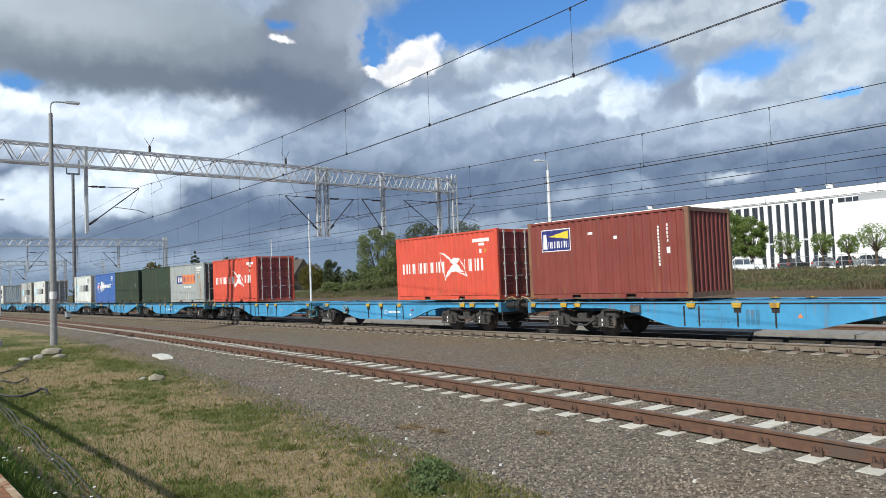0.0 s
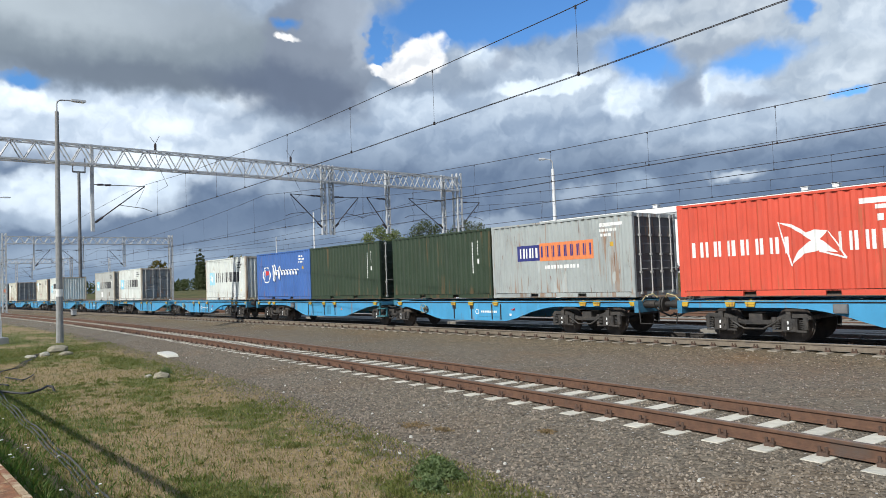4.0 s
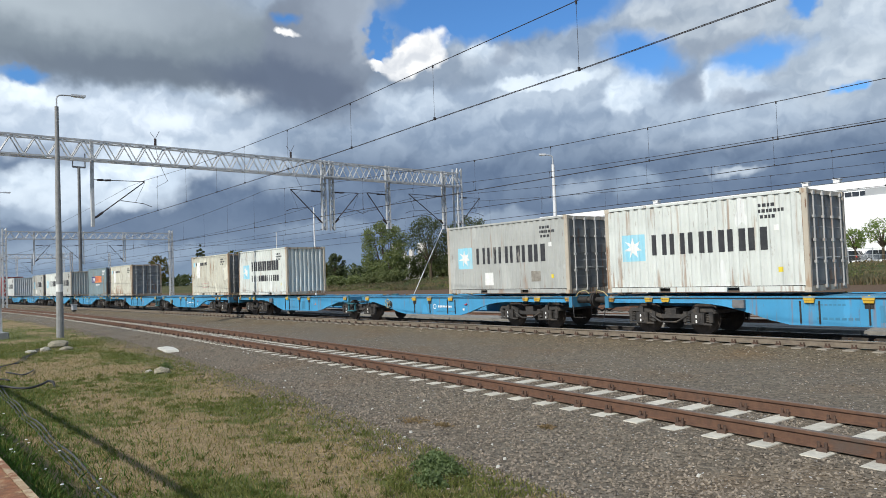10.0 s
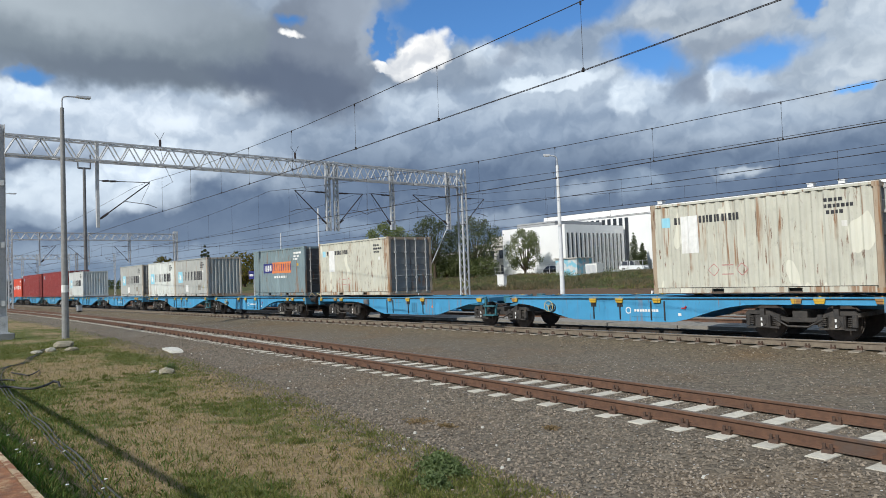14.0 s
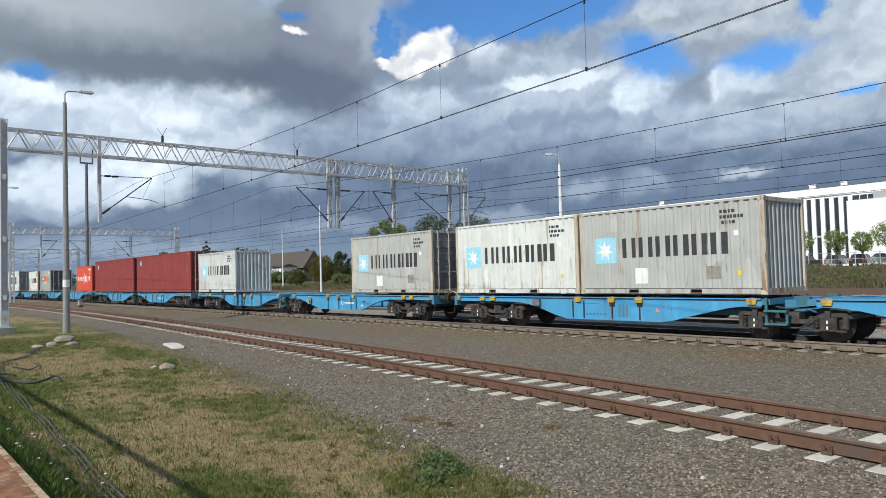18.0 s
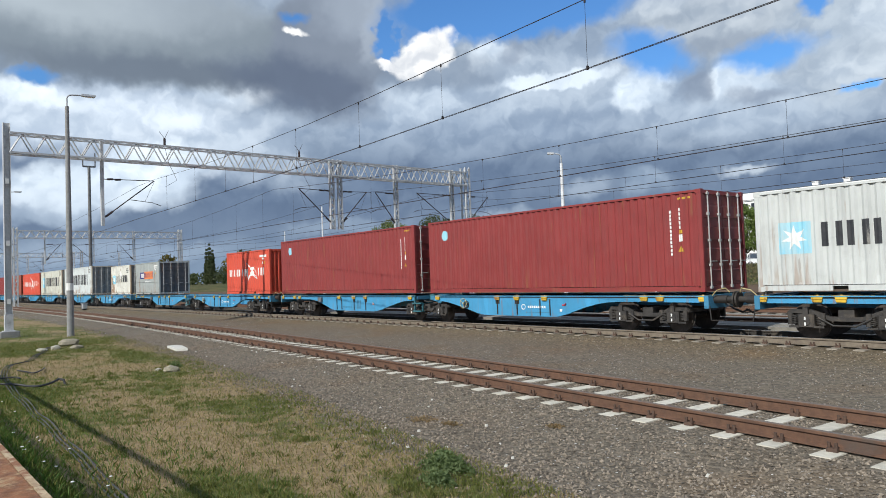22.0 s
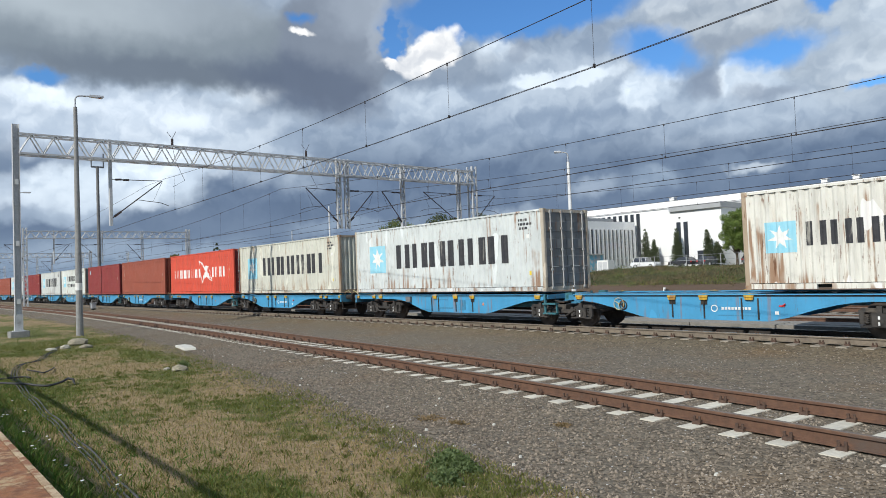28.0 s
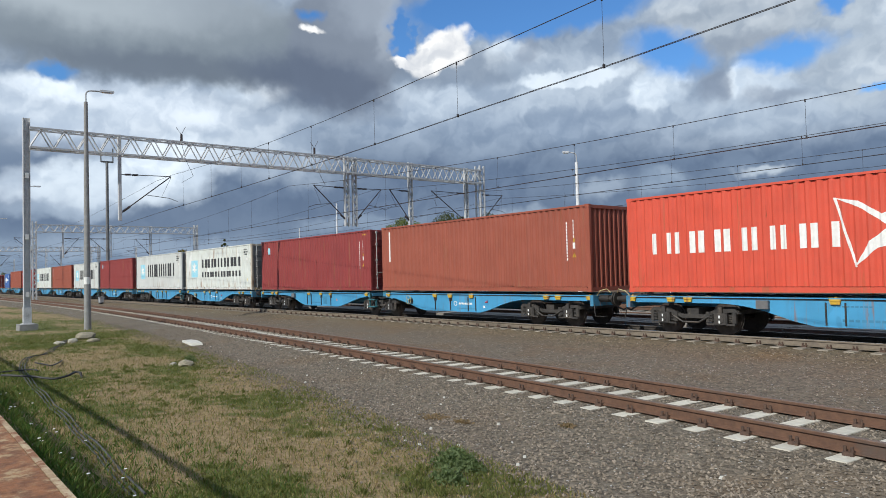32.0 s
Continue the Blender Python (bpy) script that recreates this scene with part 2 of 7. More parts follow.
def paint(name, base, wear=0.0, rough=0.45, fade=0.85):
    """Painted steel plate: faded paint, grime in runs, rust breaking out with wear."""
    m = bpy.data.materials.new(name)
    m.use_nodes = True
    n = Nodes(m.node_tree)
    m.node_tree.nodes.clear()
    at = n("ShaderNodeTexCoord").outputs["Object"]
    which = n("ShaderNodeObjectInfo").outputs["Random"]
    p = n("ShaderNodeVectorMath", {0: at, 1: n("ShaderNodeCombineXYZ", {0: n.math("MULTIPLY", which, 53.0), 1: 0.0, 2: n.math("MULTIPLY", which, 7.0)}).outputs[0]},
          operation="ADD").outputs[0]
    long = n("ShaderNodeVectorMath", {0: p, 1: (3.4, 3.4, 0.34)}, operation="MULTIPLY").outputs[0]
    col = n.mix(n.ramp(n.noise(p, 0.9, 6.0, 0.6), 0.3, 0.75), rgb(*base), rgb(*(c * fade for c in base)))
    grime = tuple(c * 0.42 + 0.035 for c in base)
    col = n.mix(n.math("MULTIPLY", n.ramp(n.noise(long, 1.3, 8.0, 0.65), 0.50, 0.78), 0.28 + wear * 0.6), col, rgb(*grime))
    col = n.mix(n.math("MULTIPLY", n.ramp(n.noise(p, 14.0, 5.0, 0.6), 0.62, 0.75), 0.16 + wear * 0.3), col, rgb(*grime))
    blot = n.math("MULTIPLY", n.ramp(n.noise(p, 1.7, 7.0, 0.7), 0.54, 0.72), min(0.55, 0.12 + wear * 1.2))
    col = n.mix(blot, col, rgb(*(c * 0.55 + 0.03 for c in base)))
    if wear:
        spots = n.ramp(n.noise(long, 2.3, 9.0, 0.75), 0.675 - wear * 0.22, 0.74 - wear * 0.22)
        col = n.mix(n.math("MULTIPLY", spots, 0.8), col, rgb(*RUST))
        # thin runs below the worst places, and fresh pale patches of touch-up paint
        thin = n("ShaderNodeVectorMath", {0: p, 1: (7.0, 7.0, 0.30)}, operation="MULTIPLY").outputs[0]
        runs = n.math("MULTIPLY", n.ramp(n.math("ADD", n.noise(thin, 1.0, 5.0, 0.6), n.ramp(n("ShaderNodeSeparateXYZ", {0: at}).outputs[2], 0.75, 0.1, 0.0, 0.06)), 0.60 - wear * 0.16, 0.70 - wear * 0.16), n.ramp(n.noise(p, 0.7, 3.0), 0.43, 0.56))
        col = n.mix(n.math("MULTIPLY", runs, min(0.85, 0.25 + wear * 1.6)), col, rgb(0.27, 0.135, 0.06))
        # short dark drips where the paint has broken
        drip = n("ShaderNodeVectorMath", {0: p, 1: (10.0, 10.0, 1.1)}, operation="MULTIPLY").outputs[0]
        drips = n.math("MULTIPLY", n.ramp(n.noise(drip, 1.0, 6.0, 0.62), 0.655 - wear * 0.10, 0.69 - wear * 0.10), n.ramp(n.noise(p, 0.9, 3.0), 0.44, 0.54))
        col = n.mix(n.math("MULTIPLY", drips, min(0.9, wear * 2.2)), col, rgb(0.15, 0.07, 0.035))
        new_ = n.ramp(n.noise(n("ShaderNodeVectorMath", {0: p, 1: (1.3, 1.3, 0.5)}, operation="MULTIPLY").outputs[0], 1.0, 2.0, 0.4), 0.66, 0.67)
        col = n.mix(n.math("MULTIPLY", new_, min(0.8, wear * 2)), col, rgb(*(min(0.82, c * 1.22) for c in base)))
    b = n("ShaderNodeBsdfPrincipled", {"Base Color": col, "Roughness": n.ramp(n.noise(p, 3.0), 0.3, 0.7, rough - 0.08, rough + 0.12), "Specular IOR Level": 0.4})
    n.t.links.new(n("ShaderNodeBump", {"Strength": 0.12, "Distance": 0.02, "Height": n.noise(p, 6.0, 6.0)}).outputs[0], b.inputs["Normal"])
    n.t.links.new(b.outputs[0], n("ShaderNodeOutputMaterial").inputs[0])
    return m


def leafy(name, base, other):
    m = bpy.data.materials.new(name)
    m.use_nodes = True
    n = Nodes(m.node_tree)
    m.node_tree.nodes.clear()
    isl = n("ShaderNodeNewGeometry").outputs["Random Per Island"]
    col = n.mix(isl, rgb(*base), rgb(*other))
    b = n("ShaderNodeBsdfPrincipled", {"Base Color": col, "Roughness": 0.6, "Specular IOR Level": 0.25})
    tr = n("ShaderNodeBsdfTranslucent", {"Color": n.mix(1.0, col, rgb(1.1, 1.3, 0.5), "MULTIPLY")})
    mx = n("ShaderNodeMixShader", {0: 0.3, 1: b.outputs[0], 2: tr.outputs[0]})
    n.t.links.new(mx.outputs[0], n("ShaderNodeOutputMaterial").inputs[0])
    return m


MAT = dict(
    rail=surface("rusty_rail", (0.150, 0.080, 0.050), (0.10, 0.055, 0.037), 9.0, 0.75, 0.0, 0.25, 60.0, (0.10, 0.07, 0.055), 1.5),
    rail_worn=surface("dull_rail", (0.215, 0.178, 0.135), (0.16, 0.13, 0.10), 9.0, 0.7, 0.0, 0.2, 60.0, (0.12, 0.10, 0.085), 1.5),
    rail_shaded=surface("shaded_rail", (0.035, 0.031, 0.028), (0.06, 0.05, 0.042), 9.0, 0.6, 0.0, 0.2, 60.0, (0.08, 0.065, 0.05), 1.5),
    rail_top=surface("run_rail_head", (0.42, 0.40, 0.38), (0.30, 0.28, 0.26), 6.0, 0.35, 0.8),
    head_rust=surface("rail_head_dull", (0.13, 0.105, 0.09), (0.19, 0.14, 0.11), 6.0, 0.6, 0.2),
    sleeper=surface("concrete_sleeper", (0.62, 0.58, 0.49), (0.50, 0.465, 0.39), 7.0, 0.9, 0, 0.5, 90.0, (0.42, 0.36, 0.28), 2.5, (0.58, 0.8), 1.0, 0.16),
    sleeper_old=surface("grey_sleeper", (0.33, 0.29, 0.235), (0.23, 0.20, 0.16), 7.0, 0.9, 0, 0.5, 90.0, (0.22, 0.18, 0.14), 2.5, (0.5, 0.75), 1.0, 0.2),
    clip=surface("rail_clip", (0.11, 0.065, 0.045), (0.07, 0.045, 0.035), 20.0, 0.7),
    stone=surface("gravel_stone", (0.240, 0.197, 0.150), (0.160, 0.134, 0.107), 25.0, 0.9, 0, 0.3, 120.0, vary=0.95, island=True),
    rock=surface("field_stone", (0.34, 0.30, 0.22), (0.20, 0.18, 0.13), 12.0, 0.9, 0, 0.7, 60.0, (0.2, 0.2, 0.12), 3.0),
    pale_rock=surface("pale_field_stone", (0.46, 0.43, 0.36), (0.30, 0.28, 0.22), 12.0, 0.9, 0, 0.7, 60.0, (0.24, 0.22, 0.16), 3.0),
    old_slab=surface("grey_slab", (0.27, 0.25, 0.22), (0.20, 0.19, 0.17), 5.0, 0.9, 0, 0.4, 70.0, (0.22, 0.20, 0.17), 1.2),
    slab=surface("pale_slab", (0.58, 0.57, 0.52), (0.5, 0.48, 0.43), 10.0, 0.9, 0, 0.4, 80.0),
    concrete=surface("pole_concrete", (0.30, 0.30, 0.295), (0.24, 0.24, 0.235), 5.0, 0.85, 0, 0.4, 90.0, (0.23, 0.21, 0.19), 0.9, (0.5, 0.75), 5.0),
    galv=surface("galvanised", (0.60, 0.61, 0.62), (0.48, 0.49, 0.50), 14.0, 0.45, 0.0, 0.1, 60.0, (0.34, 0.34, 0.34), 2.0),
    pale_post=surface("pale_post", (0.76, 0.77, 0.78), (0.66, 0.67, 0.68), 3.0, 0.5, 0.0, 0.1, 60.0, (0.42, 0.38, 0.33), 1.2, (0.58, 0.7)),
    galv_old=surface("weathered_steel_frame", (0.50, 0.51, 0.52), (0.40, 0.41, 0.42), 8.0, 0.55, 0.3, 0.1, 60.0, (0.25, 0.19, 0.15), 1.5, (0.62, 0.75)),
    dark_steel=surface("dark_steel", (0.12, 0.12, 0.125), (0.20, 0.20, 0.20), 3.0, 0.6, 0.2),
    wire=surface("copper_wire_dark", (0.065, 0.055, 0.053), (0.045, 0.04, 0.04), 3.0, 0.6, 0.5),
    insul=surface("brown_insulator", (0.055, 0.04, 0.038), (0.04, 0.03, 0.03), 9.0, 0.35),
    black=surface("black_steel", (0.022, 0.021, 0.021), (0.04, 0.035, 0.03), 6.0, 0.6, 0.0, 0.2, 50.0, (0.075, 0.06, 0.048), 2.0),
    bogie=surface("sooty_bogie", (0.034, 0.032, 0.031), (0.062, 0.055, 0.049), 5.0, 0.65, 0.0, 0.35, 60.0, (0.115, 0.095, 0.075), 2.4, (0.52, 0.72)),
    wheel=surface("wheel_steel", (0.10, 0.085, 0.075), (0.06, 0.05, 0.045), 6.0, 0.55, 0.4),
    blue=paint("wagon_blue", (0.070, 0.325, 0.565), 0.20, 0.45, 0.82),
    blue_dark=paint("wagon_blue_worn", (0.055, 0.22, 0.36), 0.22, 0.5),
    teal=paint("teal_step_paint", (0.045, 0.16, 0.19), 0.25, 0.5),
    yellow=paint("yellow_lock", (0.60, 0.37, 0.04), 0.46, 0.5),
    pale_yellow=paint("faded_yellow", (0.56, 0.48, 0.24), 0.35, 0.5),
    white=surface("white_marking", (0.82, 0.82, 0.80), (0.72, 0.72, 0.69), 6.0, 0.6, stain=(0.55, 0.52, 0.46), stain_scale=2.0, stain_edge=(0.55, 0.8), streak=5.0),
    ink=surface("black_marking", (0.030, 0.032, 0.038), (0.05, 0.05, 0.055), 5.0, 0.6, stain=(0.30, 0.29, 0.26), stain_scale=3.0, stain_edge=(0.60, 0.68), streak=6.0),
    sky=surface("pale_blue_marking", (0.26, 0.60, 0.74), (0.34, 0.64, 0.75), 4.0, 0.6, stain=(0.48, 0.60, 0.62), stain_scale=2.0, stain_edge=(0.5, 0.75), streak=5.0),
    grime=surface("dirt_film", (0.22, 0.20, 0.17), (0.32, 0.30, 0.26), 6.0, 0.8),
    scrawl=surface("faded_red_spray", (0.42, 0.16, 0.15), (0.55, 0.35, 0.32), 9.0, 0.7),
    navy=surface("navy_marking", (0.025, 0.03, 0.16), (0.04, 0.045, 0.2), 4.0, 0.5),
    amber=surface("orange_marking", (0.75, 0.24, 0.08), (0.68, 0.22, 0.09), 4.0, 0.5),
    sun_yellow=surface("yellow_marking", (0.75, 0.60, 0.05), (0.7, 0.55, 0.06), 4.0, 0.5),
    flag=surface("red_marking", (0.62, 0.05, 0.05), (0.55, 0.05, 0.05), 4.0, 0.5),
    plaster=surface("white_cladding", (0.86, 0.86, 0.85), (0.82, 0.82, 0.815), 0.4, 0.6, 0, 0.05, 10.0),
    shade_panel=surface("grey_cladding", (0.40, 0.41, 0.42), (0.36, 0.37, 0.38), 0.5, 0.6),
    glass=surface("dark_glazing", (0.03, 0.035, 0.042), (0.045, 0.05, 0.06), 1.0, 0.12, 0.0, spec=0.7),
    roof=surface("grey_roof", (0.09, 0.095, 0.10), (0.065, 0.07, 0.075), 1.0, 0.8),
    brown_roof=surface("brown_tile_roof", (0.115, 0.098, 0.085), (0.088, 0.077, 0.068), 1.5, 0.95, spec=0.1),
    dim_render=surface("brown_render", (0.16, 0.13, 0.10), (0.11, 0.095, 0.08), 1.2, 0.9),
    pale_ruin=surface("pale_ruin", (0.66, 0.64, 0.60), (0.50, 0.48, 0.44), 1.2, 0.9, 0, 0.2, 10.0, (0.30, 0.28, 0.25), 0.5),
    brick=surface("old_render", (0.52, 0.50, 0.46), (0.40, 0.38, 0.34), 1.2, 0.9, 0, 0.2, 10.0, (0.25, 0.24, 0.22), 0.4),
    bark=surface("bark", (0.10, 0.075, 0.05), (0.06, 0.045, 0.03), 9.0, 0.9, 0, 0.6, 30.0),
    leaf=leafy("leaf_green", (0.085, 0.105, 0.045), (0.17, 0.185, 0.08)),
    leaf_dark=leafy("leaf_dark", (0.05, 0.066, 0.036), (0.105, 0.12, 0.06)),
    leaf_fresh=leafy("leaf_fresh", (0.115, 0.175, 0.045), (0.21, 0.265, 0.075)),
    leaf_light=leafy("leaf_light", (0.105, 0.135, 0.055), (0.20, 0.22, 0.095)),
    leaf_gold=leafy("leaf_gold", (0.16, 0.11, 0.02), (0.10, 0.10, 0.025)),
    blade=leafy("grass_blade", (0.105, 0.128, 0.035), (0.205, 0.205, 0.068)),
    blade_dry=leafy("dry_blade", (0.42, 0.315, 0.17), (0.19, 0.145, 0.075)),
    blade_lush=leafy("lush_blade", (0.05, 0.105, 0.022), (0.12, 0.19, 0.045)),
    weed=leafy("weed_leaf", (0.095, 0.135, 0.055), (0.17, 0.215, 0.095)),
    russet=leafy("russet_weed", (0.20, 0.13, 0.075), (0.26, 0.19, 0.11)),
    tall=leafy("tall_weed", (0.072, 0.072, 0.042), (0.155, 0.135, 0.085)),
    tall_brown=leafy("brown_weed", (0.13, 0.095, 0.055), (0.22, 0.17, 0.10)),
    tyre=surface("rubber", (0.02, 0.02, 0.02), (0.03, 0.03, 0.03), 8.0, 0.85),
    hose=surface("rubber_hose", (0.03, 0.03, 0.032), (0.05, 0.05, 0.05), 8.0, 0.7),
    cable=surface("grey_cable", (0.05, 0.05, 0.052), (0.085, 0.085, 0.085), 10.0, 0.75),
    rusty_plate=surface("flaking_platform_paint", (0.30, 0.13, 0.060), (0.15, 0.068, 0.036), 9.0, 0.85, 0, 0.5, 50.0, (0.42, 0.30, 0.17), 5.0, (0.50, 0.68)),
    kerb=surface("platform_kerb", (0.52, 0.41, 0.27), (0.36, 0.25, 0.15), 8.0, 0.9, 0, 0.6, 70.0, (0.26, 0.12, 0.065), 5.0, (0.48, 0.6)),
    lamp_glass=surface("lamp_glass", (0.75, 0.77, 0.78), (0.7, 0.72, 0.74), 4.0, 0.25),
    graffiti=surface("graffiti_panel", (0.62, 0.64, 0.64), (0.5, 0.52, 0.52), 2.0, 0.7, stain=(0.22, 0.50, 0.62), stain_scale=1.4, stain_edge=(0.48, 0.52)),
)

# ---------------------------------------------------------------- mesh tools


class Mesh:
    """Collects faces; put() makes one mesh of them."""

    def __init__(self):
        self.v, self.f = [], []

    def add(self, verts, faces):
        k = len(self.v)
        self.v += [tuple(p) for p in verts]
        self.f += [tuple(i + k for i in q) for q in faces]
        return self

    def box(self, x0, x1, y0, y1, z0, z1, c=0.0):
        if c:
            # chamfered along the upright edges
            pts = [(x0 + c, y0), (x1 - c, y0), (x1, y0 + c), (x1, y1 - c), (x1 - c, y1), (x0 + c, y1), (x0, y1 - c), (x0, y0 + c)]
            return self.solid([(x, y, z0) for x, y in pts], [(x, y, z1) for x, y in pts])
        v = [(x, y, z) for z in (z0, z1) for x, y in ((x0, y0), (x1, y0), (x1, y1), (x0, y1))]
        return self.add(v, [(3, 2, 1, 0), (4, 5, 6, 7), (0, 1, 5, 4), (1, 2, 6, 5), (2, 3, 7, 6), (3, 0, 4, 7)])

    def solid(self, low, high):
        n = len(low)
        return self.add(low + high, [tuple(range(n - 1, -1, -1)), tuple(range(n, 2 * n))] + [(i, (i + 1) % n, n + (i + 1) % n, n + i) for i in range(n)])

    def side(self, pts, y0, y1):
        """An outline in x, z drawn through from y0 to y1."""
        return self.solid([(x, y0, z) for x, z in pts], [(x, y1, z) for x, z in pts])

    def end(self, pts, x0, x1):
        return self.solid([(x0, y, z) for y, z in pts], [(x1, y, z) for y, z in pts])

    def tube(self, a, b, r, n=8, r2=None):
        a, b = Vector(a), Vector(b)
        d = (b - a).normalized()
        s = d.cross(Vector((0, 0, 1)) if abs(d.z) < 0.9 else Vector((1, 0, 0))).normalized()
        t = d.cross(s)
        r2 = r if r2 is None else r2
        ring = [(math.cos(2 * math.pi * i / n), math.sin(2 * math.pi * i / n)) for i in range(n)]
        return self.solid([a + (s * c + t * q) * r for c, q in ring], [b + (s * c + t * q) * r2 for c, q in ring])

    def path(self, pts, r, n=6):
        P = [Vector(p) for p in pts]
        k, up = len(self.v), None
        for i, p in enumerate(P):
            d = (P[min(i + 1, len(P) - 1)] - P[max(i - 1, 0)]).normalized()
            if up is None:
                up = d.cross(Vector((0, 0, 1)) if abs(d.z) < 0.9 else Vector((1, 0, 0))).normalized()
            up = (up - d * up.dot(d)).normalized()
            t = d.cross(up)
            self.v += [tuple(p + (up * math.cos(2 * math.pi * j / n) + t * math.sin(2 * math.pi * j / n)) * r) for j in range(n)]
        for i in range(len(P) - 1):
            for j in range(n):
                self.f.append((k + i * n + j, k + i * n + (j + 1) % n, k + (i + 1) * n + (j + 1) % n, k + (i + 1) * n + j))
        self.f.append(tuple(k + j for j in range(n - 1, -1, -1)))
        self.f.append(tuple(k + (len(P) - 1) * n + j for j in range(n)))
        return self

    def ring(self, c, axis, R, r, n=20, k=6):
        """A torus round the y axis at c."""
        v, f = [], []
        for i in range(n):
            a = 2 * math.pi * i / n
            for j in range(k):
                b = 2 * math.pi * j / k
                q = R + r * math.cos(b)
                v.append((c[0] + q * math.cos(a), c[1] + r * math.sin(b), c[2] + q * math.sin(a)))
                f.append((i * k + j, i * k + (j + 1) % k, ((i + 1) % n) * k + (j + 1) % k, ((i + 1) % n) * k + j))
        return self.add(v, f)

    def put(self, name):
        m = bpy.data.meshes.new(name)
        m.from_pydata(self.v, [], self.f)
        m.update()
        return m


def part(name, mesh, material, parent=None, label=""):
    """Links a Mesh, or mesh data, as one object under a thing or a part."""
    data = mesh.put(name) if isinstance(mesh, Mesh) else mesh
    if material and not data.materials:
        data.materials.append(MAT[material] if isinstance(material, str) else material)
    ob = new(name, data)
    if parent:
        ob.parent = parent
    return tagged(ob, label)


def thing(name, m, label, category, group="", kind=""):
    ob = new(name)
    ob.empty_display_size = 0.3
    ob.matrix_basis = m
    return tagged(ob, label, category, group, kind)


def smooth(data):
    """Shades a mesh smooth."""
    data.polygons.foreach_set("use_smooth", [True] * len(data.polygons))
    return data

# ---------------------------------------------------------------- the lie of the tracks
BEND, SKEW = -0.0013158, -0.10797
NEAR_Z = -0.112
C0, S0 = math.cos(SKEW), math.sin(SKEW)


def near_line(s, v):
    """A point beside the near track: s metres along it, v metres from the camera's foot; it straightens out to the main line."""
    s_ = max(s, -82.0)
    off = v + 0.5 * BEND * s_ * s_
    if s < s_:
        p = near_line(s_, v)
        return (p[0] + (s - s_), p[1])
    return (s * C0 - off * S0, s * S0 + off * C0)


MIDDLE = 8.885
GAUGE = 0.742
_xs = [near_line(s, MIDDLE) for s in np.arange(-400, 60, 0.5)]
_tx, _ty = [p[0] for p in _xs], [p[1] for p in _xs]


def near_y(x):
    return np.interp(x, _tx, _ty)


MAIN = 19.25
MAIN_Z = -0.09


def grass_edge(x):
    return np.minimum(np.interp(x, [-400, -60, -44, -26, -12.7, -8.3, -4.9, 0, 30], [9.7, 9.7, 9.3, 7.9, 6.3, 5.5, 5.0, 4.3, 1.0]), near_y(x) - 2.0)


def ease(a, b, x):
    t = np.clip((x - a) / (b - a), 0, 1)
    return t * t * (3 - 2 * t)


_rng = np.random.default_rng(77)
_waves = [(_rng.uniform(0.5, 4.2), _rng.uniform(0, 6.28), _rng.uniform(0, 6.28)) for _ in range(22)]
_ripples = [(_rng.uniform(5.0, 15.0), _rng.uniform(0, 6.28), _rng.uniform(0, 6.28)) for _ in range(14)]
LUSH = ((-33.5, 6.9, 2.6), (-29.0, 4.2, 1.8), (-38.0, 5.0, 3.0), (-25.5, 7.0, 1.2), (-6.3, 4.5, 0.6), (-9.3, 4.7, 0.7), (-13.0, 5.4, 1.2), (-17.6, 5.9, 0.9), (-42.0, 6.5, 4.0), (-50.0, 6.0, 5.0), (-36.0, 8.0, 2.0), (-22.5, 6.6, 1.5), (-32.0, 7.6, 2.0), (-5.2, 3.3, 0.5), (-9.0, 3.2, 0.7))


def greenness(x, y):
    """Where the turf is green rather than dry, from 0 to 1."""
    q = sum(np.sin(k * (x * 0.6 * math.cos(a) + y * 0.75 * math.sin(a)) + b) / (0.7 + 0.35 * k) for k, a, b in _waves) * 0.30
    q = q + 1.25 * ease(3.7, 2.2, y + 0.25 * np.sin(x * 1.1) + 0.05 * np.maximum(0, -18 - x)) - 0.5
    for cx, cy, r in LUSH:
        q = q + 0.9 * np.exp(-(((x - cx) / (1.6 * r)) ** 2 + ((y - cy) / (0.55 * r)) ** 2))
    q = q + 0.35 * np.sin(x * 2.3 + 2 * np.sin(y * 2.1)) * np.sin(y * 3.4 + 1.5 * np.sin(x * 1.7))
    q = q + 0.16 * sum(np.sin(k * (x * math.cos(a) + y * math.sin(a)) + b + 1.3 * np.sin(k * 0.4 * (y * math.cos(a) - x * math.sin(a)))) for k, a, b in _ripples)
    return 0.12 + 0.72 * ease(-0.95, 1.15, q)


def height(x, y):
    """The ground's height."""
    d1, d2 = np.abs(y - near_y(x)), np.abs(y - MAIN)
    z = np.full(np.shape(x), -0.40)
    z = np.maximum(z, NEAR_Z - 0.200 - 0.11 * ease(1.3, 2.7, d1))
    z = np.maximum(z, -0.305 - 0.15 * ease(1.5, 2.4, d2))
    z = np.where((y > 22) & (y < 47), np.maximum(z, -0.34), z)
    z = z + 1.9 * ease(47, 90, y) * (0.55 + 0.45 * ease(-160, -70, x))
    z = z + 0.52 * ease(1.95, 1.15, y) * ease(-60, -20, x) * (y > -1)
    z = z + 0.02 * np.sin(x * 1.3 + y) * np.cos(y * 1.7 - x * 0.4) * (y < grass_edge(x))
    return z


